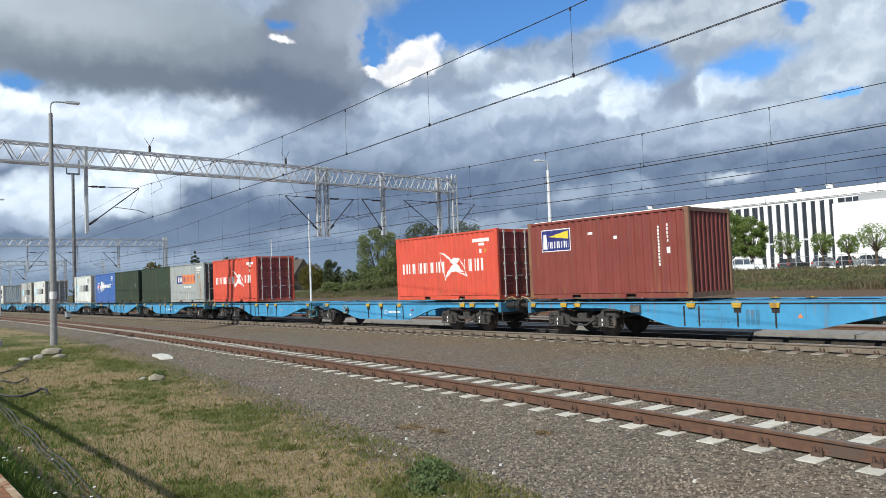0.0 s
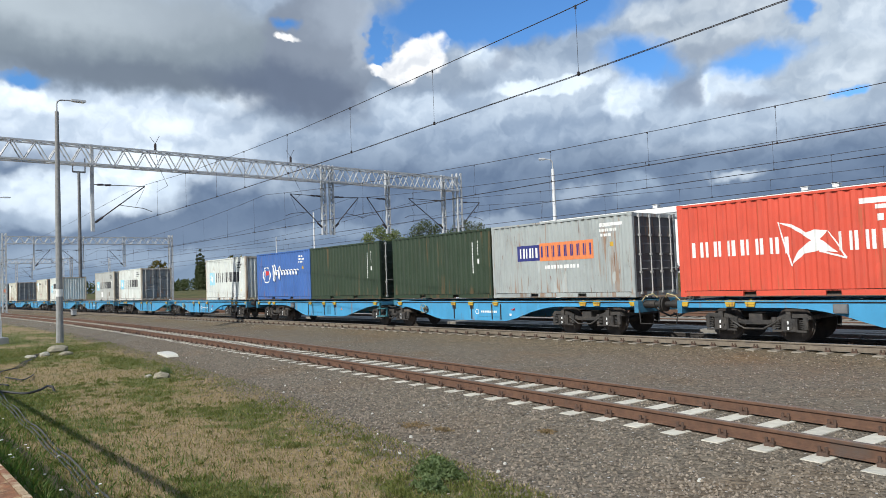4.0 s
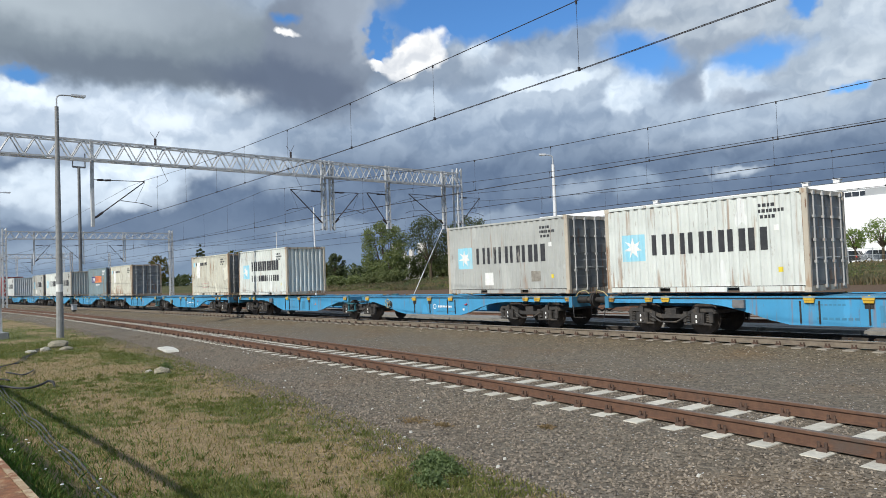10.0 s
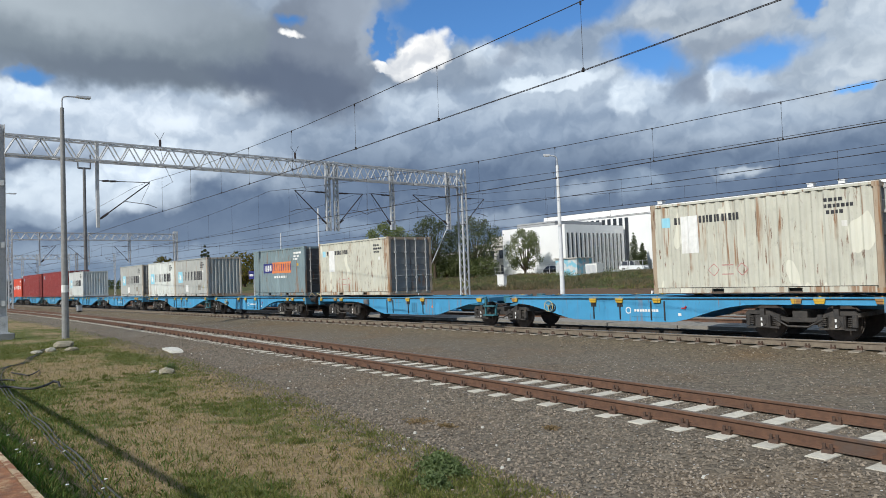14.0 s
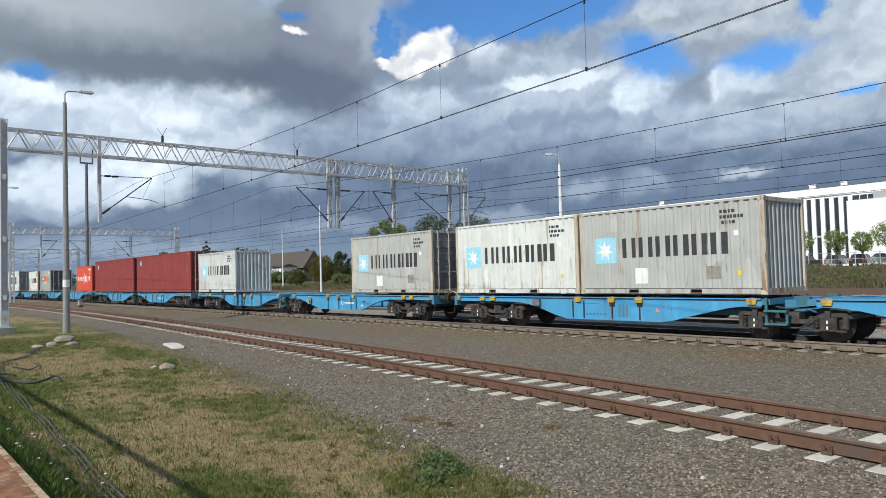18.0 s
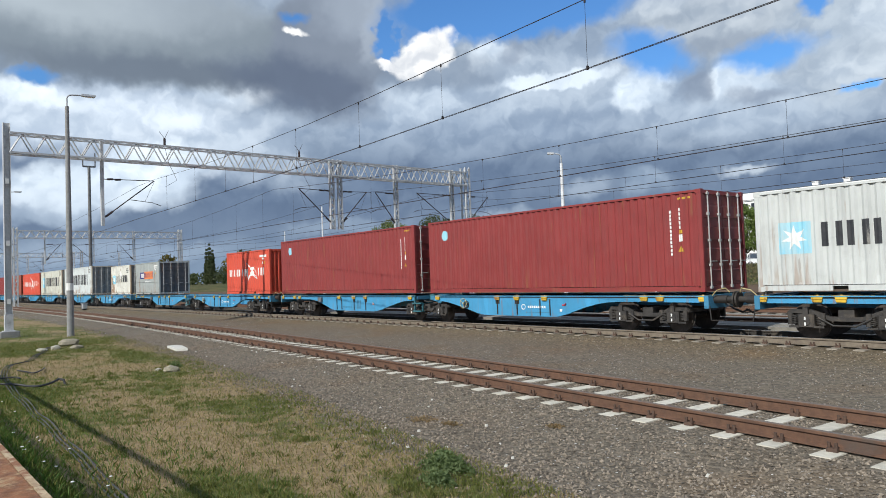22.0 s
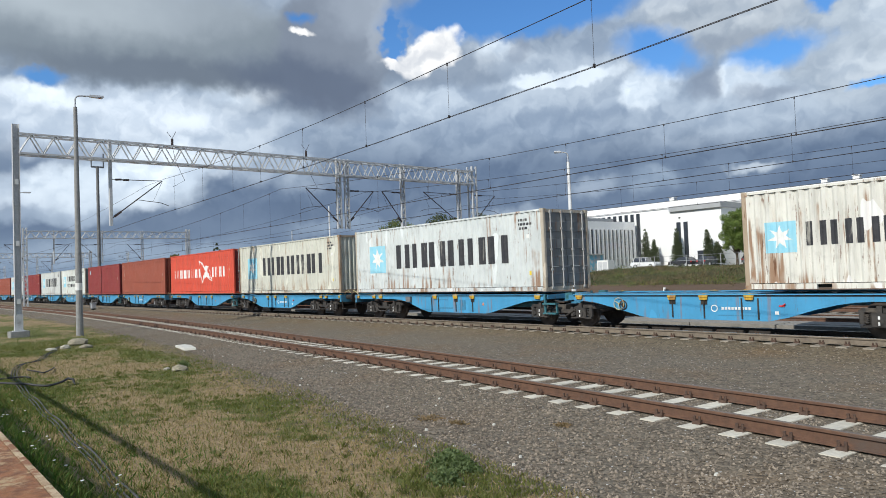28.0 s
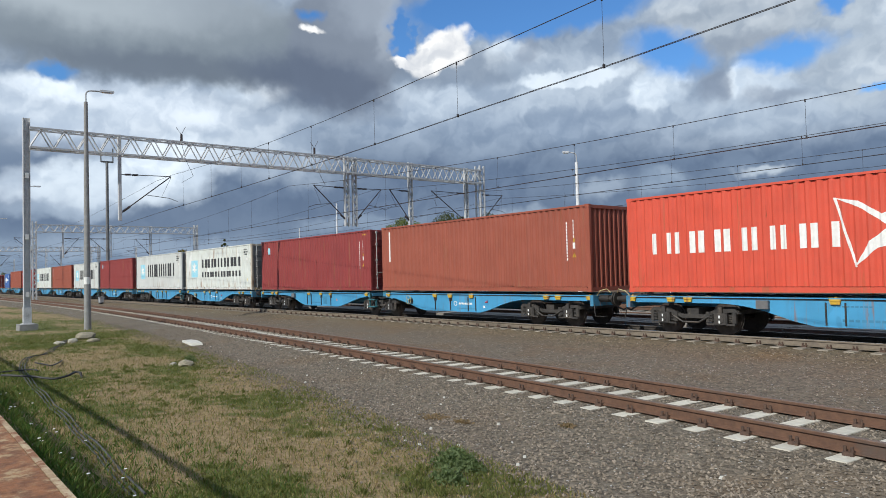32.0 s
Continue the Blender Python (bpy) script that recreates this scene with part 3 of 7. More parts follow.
def build_ground():
    gx = np.concatenate([[-3000, -2000, -1200, -800, -500, -350, -260, -200, -160, -130, -110, -95], np.arange(-85, -40, 1.0), np.arange(-40, 6, 0.25),
                         np.arange(6, 30, 2.0), [40, 60, 90, 140, 220, 400, 800, 1500, 3000]])
    gy = np.concatenate([[-3000, -1500, -700, -300, -120, -50, -20, -8, -3, 0], np.arange(1.0, 23, 0.25), np.arange(23, 95, 2.0), [100, 120, 150, 200, 300, 500, 900, 1600, 3000]])
    X, Y = np.meshgrid(gx, gy, indexing="ij")
    Z = height(X, Y)
    nx, ny = X.shape
    v = np.stack([X, Y, Z], -1).reshape(-1, 3)
    i = np.arange(nx * ny).reshape(nx, ny)
    f = np.stack([i[:-1, :-1], i[1:, :-1], i[1:, 1:], i[:-1, 1:]], -1).reshape(-1, 4)
    m = bpy.data.meshes.new("ground")
    m.from_pydata(v.tolist(), [], f.tolist())
    # how far a spot lies inside the ballast, in metres
    inside = np.minimum(Y - grass_edge(X), 60.0 - Y).reshape(-1)
    at = m.attributes.new("bed", "FLOAT", "POINT")
    at.data.foreach_set("value", inside.astype(np.float32))
    at = m.attributes.new("lush", "FLOAT", "POINT")
    at.data.foreach_set("value", greenness(X, Y).reshape(-1).astype(np.float32))
    smooth(m)
    mt = bpy.data.materials.new("ground_cover")
    mt.use_nodes = True
    n = Nodes(mt.node_tree)
    mt.node_tree.nodes.clear()
    p = n("ShaderNodeTexCoord").outputs["Object"]
    bed = n("ShaderNodeAttribute", attribute_name="bed").outputs["Fac"]
    edge = n.math("ADD", bed, n.math("MULTIPLY", n.math("SUBTRACT", n.noise(p, 1.1, 6.0, 0.65), 0.5), 2.6))
    stony = n.ramp(edge, -0.15, 0.25)
    vor = n("ShaderNodeTexVoronoi", {"Scale": 21.0, "Vector": p})
    vor2 = n("ShaderNodeTexVoronoi", {"Scale": 47.0, "Vector": p})
    shade = n.mix(n("ShaderNodeSeparateColor", {0: vor.outputs["Color"]}).outputs[0], rgb(0.062, 0.053, 0.042), rgb(0.228, 0.192, 0.147))
    shade = n.mix(n.math("MULTIPLY", n("ShaderNodeSeparateColor", {0: vor2.outputs["Color"]}).outputs[1], 0.55), shade, rgb(0.176, 0.150, 0.118))
    shade = n.mix(n.ramp(n.noise(p, 0.5, 5.0), 0.45, 0.75), shade, n.mix(1.0, shade, rgb(1.05, 0.93, 0.82), "MULTIPLY"))
    shade = n.mix(n.ramp(n("ShaderNodeSeparateColor", {0: vor2.outputs["Color"]}).outputs[0], 0.99, 0.992), shade, rgb(0.55, 0.53, 0.50))
    green = n.mix(n.ramp(n.noise(p, 9.0, 6.0, 0.7), 0.35, 0.65), rgb(0.068, 0.088, 0.026), rgb(0.14, 0.142, 0.05))
    straw = n.mix(n.ramp(n.noise(p, 14.0, 6.0, 0.7), 0.3, 0.7), rgb(0.185, 0.135, 0.075), rgb(0.345, 0.255, 0.145))
    lush = n("ShaderNodeAttribute", attribute_name="lush").outputs["Fac"]
    lush = n.ramp(n.math("ADD", lush, n.math("MULTIPLY", n.math("SUBTRACT", n.noise(p, 4.5, 6.0, 0.7), 0.5), 1.5)), 0.2, 0.8)
    straw = n.mix(n.ramp(n.noise(p, 1.4, 6.0, 0.7), 0.56, 0.66), straw, rgb(0.15, 0.115, 0.07))
    turf = n.mix(lush, straw, green)
    far = n.mix(n.ramp(n.noise(p, 0.12, 8.0, 0.65), 0.38, 0.62), rgb(0.045, 0.062, 0.02), rgb(0.13, 0.105, 0.045))
    yy = n("ShaderNodeSeparateXYZ", {0: p}).outputs[1]
    turf = n.mix(n.ramp(yy, 42.0, 56.0), turf, far)
    # brake dust browns the main line's bed; beyond it the ballast is darkened to about half
    shade = n.mix(n.ramp(n.math("ADD", yy, n.math("MULTIPLY", n.noise(p, 0.6, 5.0), 2.5)), 15.5, 19.0), shade, n.mix(1.0, shade, rgb(1.0, 0.94, 0.83), "MULTIPLY"))
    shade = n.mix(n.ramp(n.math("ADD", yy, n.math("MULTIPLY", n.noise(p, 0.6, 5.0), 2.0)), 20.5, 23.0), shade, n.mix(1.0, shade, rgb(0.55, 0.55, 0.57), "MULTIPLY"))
    shade = n.mix(n.ramp(n.math("ADD", yy, n.math("MULTIPLY", n.noise(p, 0.3, 4.0), 4.0)), 41.0, 43.5), shade, rgb(0.125, 0.085, 0.058))
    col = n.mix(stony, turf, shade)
    hgt = n.math("ADD", n.math("MULTIPLY", n.math("MULTIPLY", vor.outputs["Distance"], -0.6), stony), n.math("MULTIPLY", n.noise(p, 30.0, 6.0, 0.7), 0.5))
    b = n("ShaderNodeBsdfPrincipled", {"Base Color": col, "Roughness": 0.95, "Specular IOR Level": 0.15})
    n.t.links.new(n("ShaderNodeBump", {"Strength": 0.75, "Distance": 0.04, "Height": hgt}).outputs[0], b.inputs["Normal"])
    n.t.links.new(b.outputs[0], n("ShaderNodeOutputMaterial").inputs[0])
    tagged(part("ground", m, mt), "grey ballast gravel and patchy dry grass beside the railway tracks", "ground", kind="structure")


build_ground()

RAIL = [(-0.075, 0), (0.075, 0), (0.075, 0.012), (0.012, 0.03), (0.010, 0.125), (0.036, 0.135), (0.036, 0.165), (0.030, 0.172), (-0.030, 0.172), (-0.036, 0.165),
        (-0.036, 0.135), (-0.010, 0.125), (-0.012, 0.03), (-0.075, 0.012)]


def swept(section, line, z):
    """A section swept along a line in plan."""
    m, n = Mesh(), len(section)
    P = [Vector((x, y, 0)) for x, y in line]
    for i, p in enumerate(P):
        d = (P[min(i + 1, len(P) - 1)] - P[max(i - 1, 0)]).normalized()
        s = Vector((-d.y, d.x, 0))
        m.v += [tuple(p + s * a + Vector((0, 0, z + b))) for a, b in section]
    for i in range(len(P) - 1):
        for j in range(n):
            m.f.append((i * n + j, i * n + (j + 1) % n, (i + 1) * n + (j + 1) % n, (i + 1) * n + j))
    m.f.append(tuple(range(n - 1, -1, -1)))
    m.f.append(tuple(range((len(P) - 1) * n, len(P) * n)))
    return m


def rail_with_head(track, line, z, web, head, label):
    r = part("rail", swept(RAIL, line, z - 0.172), web, track, label)
    part("rail_head", swept([(-0.031, 0.0), (0.031, 0.0), (0.029, 0.004), (-0.029, 0.004)], line, z), head, r)


def sleeper_mesh(half):
    m = Mesh()
    for a, b in ((-half, half),):
        lo = [(-0.14, a), (0.14, a), (0.14, b), (-0.14, b)]
        hi = [(-0.12, a + 0.03), (0.12, a + 0.03), (0.12, b - 0.03), (-0.12, b - 0.03)]
        m.solid([(x, y, -0.15) for x, y in lo], [(x, y, 0.0) for x, y in hi])
    return m.put("sleeper")


def fastening(m, x, y, z, turn):
    """A pair of sprung clips and their bolts at one rail seat."""
    c, s = math.cos(turn), math.sin(turn)
    for dy in (-0.105, 0.105):
        px, py = x - dy * s, y + dy * c
        m.box(px - 0.06, px + 0.06, py - 0.035, py + 0.035, z, z + 0.045)
        for dx in (-0.04, 0.04):
            m.tube((px + dx * c, py + dx * s, z + 0.03), (px + dx * c, py + dx * s, z + 0.105), 0.02, 6)


# near track
near_track = thing("near_track", pose(0, 0, 0), "rusty little-used railway track on pale concrete sleepers", "railway track", kind="structure")
span = list(np.arange(-82.0, 12, 1.0)) + [12]
for dv in (-GAUGE, GAUGE):
    line = [near_line(-330, MIDDLE + dv)] + [near_line(s, MIDDLE + dv) for s in span]
    rail_with_head(near_track, line, NEAR_Z, "rail", "head_rust", "rust-brown rail")
pale = sleeper_mesh(1.17)
pale.materials.append(MAT["sleeper"])
clips = Mesh()
rng = random.Random(4)
for k in range(-66, 38):
    s = -11.85 + 0.636 * k
    x, y = near_line(s, MIDDLE)
    turn = SKEW + BEND * s
    if s > 11:
        continue
    o = part("sleeper", pale, None, near_track)
    o.matrix_basis = Matrix.Translation((x, y, NEAR_Z - 0.19 + rng.uniform(-0.008, 0.006))) @ Matrix.Rotation(turn + rng.uniform(-0.012, 0.012), 4, "Z")
    for dv in (-GAUGE, GAUGE):
        fastening(clips, *near_line(s, MIDDLE + dv), NEAR_Z - 0.19, turn)
tagged(part("rail_clip", clips, "clip", near_track), kind="stuff")
far_sl = Mesh()
for k in range(-330, -66):
    x, y = near_line(-11.85 + 0.636 * k, MIDDLE)
    far_sl.box(x - 0.11, x + 0.11, y - 1.15, y + 1.15, NEAR_Z - 0.34, NEAR_Z - 0.19)
tagged(part("distant_sleepers", far_sl, "sleeper", near_track), kind="stuff")

# main track, under the train
main_track = thing("main_track", pose(0, 0, 0), "well-used main line track on grey concrete sleepers", "railway track", kind="structure")
# far rail: the shade under the train is put into its black colour
for dv, web, words in ((-0.7525, "rail_worn", "dusty tan rail with a bright head"), (0.7525, "rail_shaded", "far rail coloured black for the train's shade, with a bright head")):
    rail_with_head(main_track, [(x, MAIN + dv) for x in (-420, -200, -80, -30, 0, 40, 120)], MAIN_Z, web, "rail_top", words)
grey = sleeper_mesh(1.25)
grey.materials.append(MAT["sleeper_old"])
clips = Mesh()
for k in range(110):
    x = -55.0 + 0.6 * k
    o = part("sleeper", grey, None, main_track)
    o.matrix_basis = Matrix.Translation((x, MAIN, MAIN_Z - 0.19)) @ Matrix.Rotation(rng.uniform(-0.012, 0.012), 4, "Z")
    for dv in (-0.7525, 0.7525):
        fastening(clips, x, MAIN + dv, MAIN_Z - 0.19, 0)
tagged(part("rail_clip", clips, "clip", main_track), kind="stuff")
far_sl = Mesh()
for k in range(300):
    x = -55.6 - 0.6 * k
    far_sl.box(x - 0.11, x + 0.11, MAIN - 1.25, MAIN + 1.25, MAIN_Z - 0.34, MAIN_Z - 0.19)
tagged(part("distant_sleepers", far_sl, "sleeper_old", main_track), kind="stuff")

# tracks beyond the train
for y in (25.5, 31.0, 37.0, 43.0):
    tr = thing("far_track", pose(0, 0, 0), "rusty siding track on grey sleepers beyond the train", "railway track", "sidings beyond the train", "structure")
    for dv in (-0.7525, 0.7525):
        rail_with_head(tr, [(x, y + dv) for x in (-420, -150, -40, 0, 60, 120)], -0.12, "rail", "head_rust", "brown rail")
    m = Mesh()
    for k in range(170):
        x = -85 + 0.6 * k
        m.box(x - 0.12, x + 0.12, y - 1.25, y + 1.25, -0.44, -0.31)
    tagged(part("distant_sleepers", m, "sleeper_old", tr), kind="stuff")

# long pale slabs laid beside the second track
path = thing("slab_path", pose(0, 0, 0), "pale concrete slabs laid along the second track", "slab path", kind="structure")
for y, wd in ((22.35, 0.5), (22.95, 0.5), (23.55, 0.5), (25.0, 0.42), (25.5, 0.42), (26.0, 0.42), (27.2, 0.5)):
    slab = Mesh().box(-1.48, 1.48, -wd / 2, wd / 2, -0.14, 0.0, 0.02).put("slab")
    slab.materials.append(MAT["old_slab"])
    for k in range(18):
        o = part("slab", slab, None, path)
        o.matrix_basis = pose(-42 + 3.0 * k + rng.uniform(-0.01, 0.01), y, -0.17 + rng.uniform(-0.008, 0.008), 0, 0, rng.uniform(-0.15, 0.15))

# platform beneath the camera
m = Mesh()
m.box(-60, 12, -9, 1.04, -0.6, 0.295)
tagged(part("platform", m, "rusty_plate"), "old platform top with flaking rust-red paint", "platform", kind="structure")
platform = thing("platform_edge", pose(0, 0, 0), "worn pale kerb stones along the platform edge", "platform edge", kind="structure")
for k in range(60):
    m = Mesh().box(-40 + k * 0.8 + 0.006, -40 + k * 0.8 + 0.794, 1.045, 1.1, -0.6, 0.30, 0.012)
    part("kerb_stone", m, "kerb", platform)

# ---------------------------------------------------------------- containers
WIDE, TALL, CUBE = 2.438, 2.591, 2.896
PAINTS = {}


def coat(key, base, wear):
    PAINTS[key] = paint("container_" + key, base, wear)


coat("orange_red", (0.67, 0.098, 0.058), 0.10)
coat("maroon", (0.235, 0.058, 0.046), 0.22)
coat("dark_red", (0.275, 0.048, 0.046), 0.10)
coat("brown_red", (0.33, 0.092, 0.058), 0.06)
coat("dark_green", (0.036, 0.056, 0.033), 0.08)
coat("royal_blue", (0.062, 0.15, 0.41), 0.14)
coat("white", (0.68, 0.71, 0.67), 0.24)
coat("white_rusty", (0.74, 0.73, 0.66), 0.42)
coat("cream_rusty", (0.60, 0.59, 0.50), 0.42)
coat("light_grey", (0.45, 0.46, 0.435), 0.19)
coat("white_worn", (0.64, 0.68, 0.67), 0.36)
coat("cream_worn", (0.62, 0.62, 0.54), 0.32)
coat("pale_grey", (0.60, 0.62, 0.60), 0.14)
coat("grey_teal", (0.215, 0.285, 0.305), 0.32)
coat("dull_grey", (0.38, 0.41, 0.40), 0.30)
coat("door_maroon", (0.27, 0.05, 0.045), 0.2)
coat("door_grey", (0.21, 0.215, 0.21), 0.3)
coat("door_dark", (0.10, 0.10, 0.105), 0.3)
coat("door_green", (0.03, 0.045, 0.03), 0.10)
coat("post_rust", (0.52, 0.46, 0.37), 0.45)
coat("post_brown", (0.42, 0.33, 0.24), 0.5)
coat("post_dark", (0.23, 0.125, 0.08), 0.5)
coat("rod", (0.44, 0.44, 0.43), 0.2)
SHARED = {}
DEEP = 0.042


def shared(key, make):
    """One mesh for all alike pieces."""
    if key not in SHARED:
        SHARED[key] = make().put(key[0])
    return SHARED[key]


def waves(length, pitch, deep):
    """The outline of trapezoid corrugation, as (along, in)."""
    n = max(1, round(length / pitch))
    p = length / n
    out = []
    for k in range(n):
        a = k * p
        out += [(a, 0), (a + p * 0.29, 0), (a + p * 0.5, deep), (a + p * 0.79, deep)]
    return out + [(length, 0)]


def side_panel(L, h, sign):
    m = Mesh()
    y = sign * (WIDE / 2 - 0.012)
    pts = [(-L / 2 + 0.1 + a, y - sign * d) for a, d in waves(L - 0.2, 0.28, DEEP)]
    n = len(pts)
    m.v = [(x, q, z) for z in (0.172, h - 0.082) for x, q in pts]
    m.f = [(i, i + 1, n + i + 1, n + i) if sign < 0 else (i + 1, i, n + i, n + i + 1) for i in range(n - 1)]
    return m


def end_panel(L, h, sign):
    m = Mesh()
    x = sign * (L / 2 - 0.03)
    pts = [(x - sign * d, -WIDE / 2 + 0.1 + a) for a, d in waves(WIDE - 0.2, 0.25, 0.075)]
    n = len(pts)
    m.v = [(q, y, z) for z in (0.12, h - 0.1) for q, y in pts]
    m.f = [(i, i + 1, n + i + 1, n + i) if sign > 0 else (i + 1, i, n + i, n + i + 1) for i in range(n - 1)]
    return m


def roof_panel(L, h):
    m = Mesh()
    pts = [(-L / 2 + 0.05 + a, h - 0.02 - d) for a, d in waves(L - 0.1, 0.21, 0.02)]
    n = len(pts)
    m.v = [(x, y, z) for y in (-WIDE / 2 + 0.03, WIDE / 2 - 0.03) for x, z in pts]
    m.f = [(i, i + 1, n + i + 1, n + i) for i in range(n - 1)]
    return m


def door_leaf(L, h, sign, half):
    """One door leaf with three pressed fields."""
    m = Mesh()
    y0, y1 = (-WIDE / 2 + 0.11, -0.01) if half < 0 else (0.01, WIDE / 2 - 0.11)
    x = sign * (L / 2 - 0.05)
    face, step = [(x, 0.16)], (h - 0.45) / 4
    for k in range(4):
        a, b = 0.24 + k * step, 0.24 + (k + 0.62) * step
        face += [(x, a), (x + sign * 0.022, a + 0.03), (x + sign * 0.022, b - 0.03), (x, b)]
    face += [(x, h - 0.13), (x - sign * 0.05, h - 0.13), (x - sign * 0.05, 0.16)]
    return m.side(face if sign > 0 else face[::-1], y0, y1)


def lock_rod(L, h, sign, y):
    m = Mesh()
    x = sign * (L / 2 + 0.005)
    m.tube((x, y, 0.07), (x, y, h - 0.05), 0.021, 8)
    for z in (0.12, 0.75, h * 0.5, h - 0.7, h - 0.12):
        m.box(x - 0.03, x + 0.03, y - 0.045, y + 0.045, z - 0.035, z + 0.035)
    m.tube((x + sign * 0.02, y, 0.85), (x + sign * 0.02, y + 0.32, 0.85), 0.014, 6)
    return m


def bar_row(x0, x1, z0, z1, n, y, slant=0.0):
    """Plain upright bars in a row."""
    m = Mesh()
    p, h = (x1 - x0) / n, z1 - z0
    for k in range(n):
        a, b = x0 + k * p + p * 0.14, x0 + (k + 1) * p - p * 0.14
        m.side([(a, z0), (b, z0), (b + slant * h, z1), (a + slant * h, z1)], y - 0.003, y)
    return m


def comb(x0, x1, z0, z1, n, y):
    """A strip with square teeth along its top, in one piece."""
    p, low = (x1 - x0) / n, z0 + (z1 - z0) * 0.3
    pts = [(x0, z0), (x1, z0)]
    for k in range(n - 1, -1, -1):
        a, b = x0 + k * p + p * 0.14, x0 + (k + 1) * p - p * 0.14
        pts += [(b, low), (b, z1), (a, z1), (a, low)]
    return Mesh().side(pts, y - 0.003, y)


def dash_col(x0, x1, z0, z1, n, y):
    """A column of small plain bars."""
    m = Mesh()
    p = (z1 - z0) / n
    for k in range(n):
        a = z0 + k * p + p * 0.12
        m.side([(x0, a), (x1, a), (x1, a + p * 0.76), (x0, a + p * 0.76)], y - 0.003, y)
    return m


def shape_row(x0, x1, z0, z1, n, y, thick=0.36):
    """A row of plain upright blocks, in pairs."""
    m = Mesh()
    p = (x1 - x0) / n
    for k in range(n):
        a, wd = x0 + k * p + p * 0.07, p * 0.86
        t = wd * thick
        for l in (0.0, wd - t):
            m.side([(a + l, z0), (a + l + t, z0), (a + l + t, z1), (a + l, z1)], y - 0.003, y)
    return m


def flat_ring(cx, cz, r0, r1, y, n=24):
    """A flat ring, one closed mesh."""
    m = Mesh()
    for d in (-0.003, 0.0):
        for r in (r0, r1):
            m.v += [(cx + r * math.cos(2 * math.pi * k / n), y + d, cz + r * math.sin(2 * math.pi * k / n)) for k in range(n)]
    for k in range(n):
        q = (k + 1) % n
        m.f += [(k, n + k, n + q, q), (n + k, 3 * n + k, 3 * n + q, n + q), (3 * n + k, 2 * n + k, 2 * n + q, 3 * n + q), (2 * n + k, k, q, 2 * n + q)]
    return m


def star(cx, cz, r, y, n=7, inner=0.42):
    m = Mesh()
    pts = [(cx, cz)]
    for k in range(2 * n):
        a = math.pi / 2 + math.pi * k / n
        q = r if k % 2 == 0 else r * inner
        pts.append((cx + q * math.cos(a), cz + q * math.sin(a)))
    c = 2 * n
    m.v = [(x, y - 0.002, z) for x, z in pts] + [(x, y, z) for x, z in pts]
    for k in range(c):
        a, b = 1 + k, 1 + (k + 1) % c
        m.f += [(0, a, b), (c + 1, c + 1 + b, c + 1 + a), (a, c + 1 + a, c + 1 + b, b)]
    return m


def plate(x0, x1, z0, z1, y):
    return Mesh().side([(x0, z0), (x1, z0), (x1, z1), (x0, z1)], y - 0.003, y)


def poly(pts, y):
    return Mesh().side(pts, y - 0.003, y)


FACE = -WIDE / 2 + 0.008


def draped(m, L):
    """Paint laid on the corrugated side: the outlines' front faces, cut at every fold and pressed onto the panel."""
    folds = [(-L / 2 + 0.1 + a, d) for a, d in waves(L - 0.2, 0.28, DEEP)]
    fx, fd = [q[0] for q in folds], [q[1] for q in folds]
    best = {}
    for f in m.f:
        ys = [m.v[i][1] for i in f]
        if max(ys) - min(ys) < 1e-5:
            key = frozenset((round(m.v[i][0], 4), round(m.v[i][2], 4)) for i in f)
            if key not in best or ys[0] < best[key][0]:
                best[key] = (ys[0], f)
    bm = bmesh.new()
    for y, f in best.values():
        vs = [bm.verts.new(m.v[i]) for i in f]
        bm.faces.new(vs)
    bmesh.ops.remove_doubles(bm, verts=bm.verts[:], dist=1e-5)
    lo, hi = min(v.co.x for v in bm.verts), max(v.co.x for v in bm.verts)
    for x in fx:
        if lo < x < hi:
            bmesh.ops.bisect_plane(bm, geom=bm.verts[:] + bm.edges[:] + bm.faces[:], plane_co=(x, 0, 0), plane_no=(1, 0, 0), dist=1e-5)
    for v in bm.verts:
        v.co.y = -WIDE / 2 + 0.012 + float(np.interp(v.co.x, fx, fd)) - (FACE - v.co.y) - 0.001
    for f in bm.faces:
        f.normal_update()
        if f.normal.y > 0:
            f.normal_flip()
    me = bpy.data.meshes.new("paint")
    bm.to_mesh(me)
    bm.free()
    return me


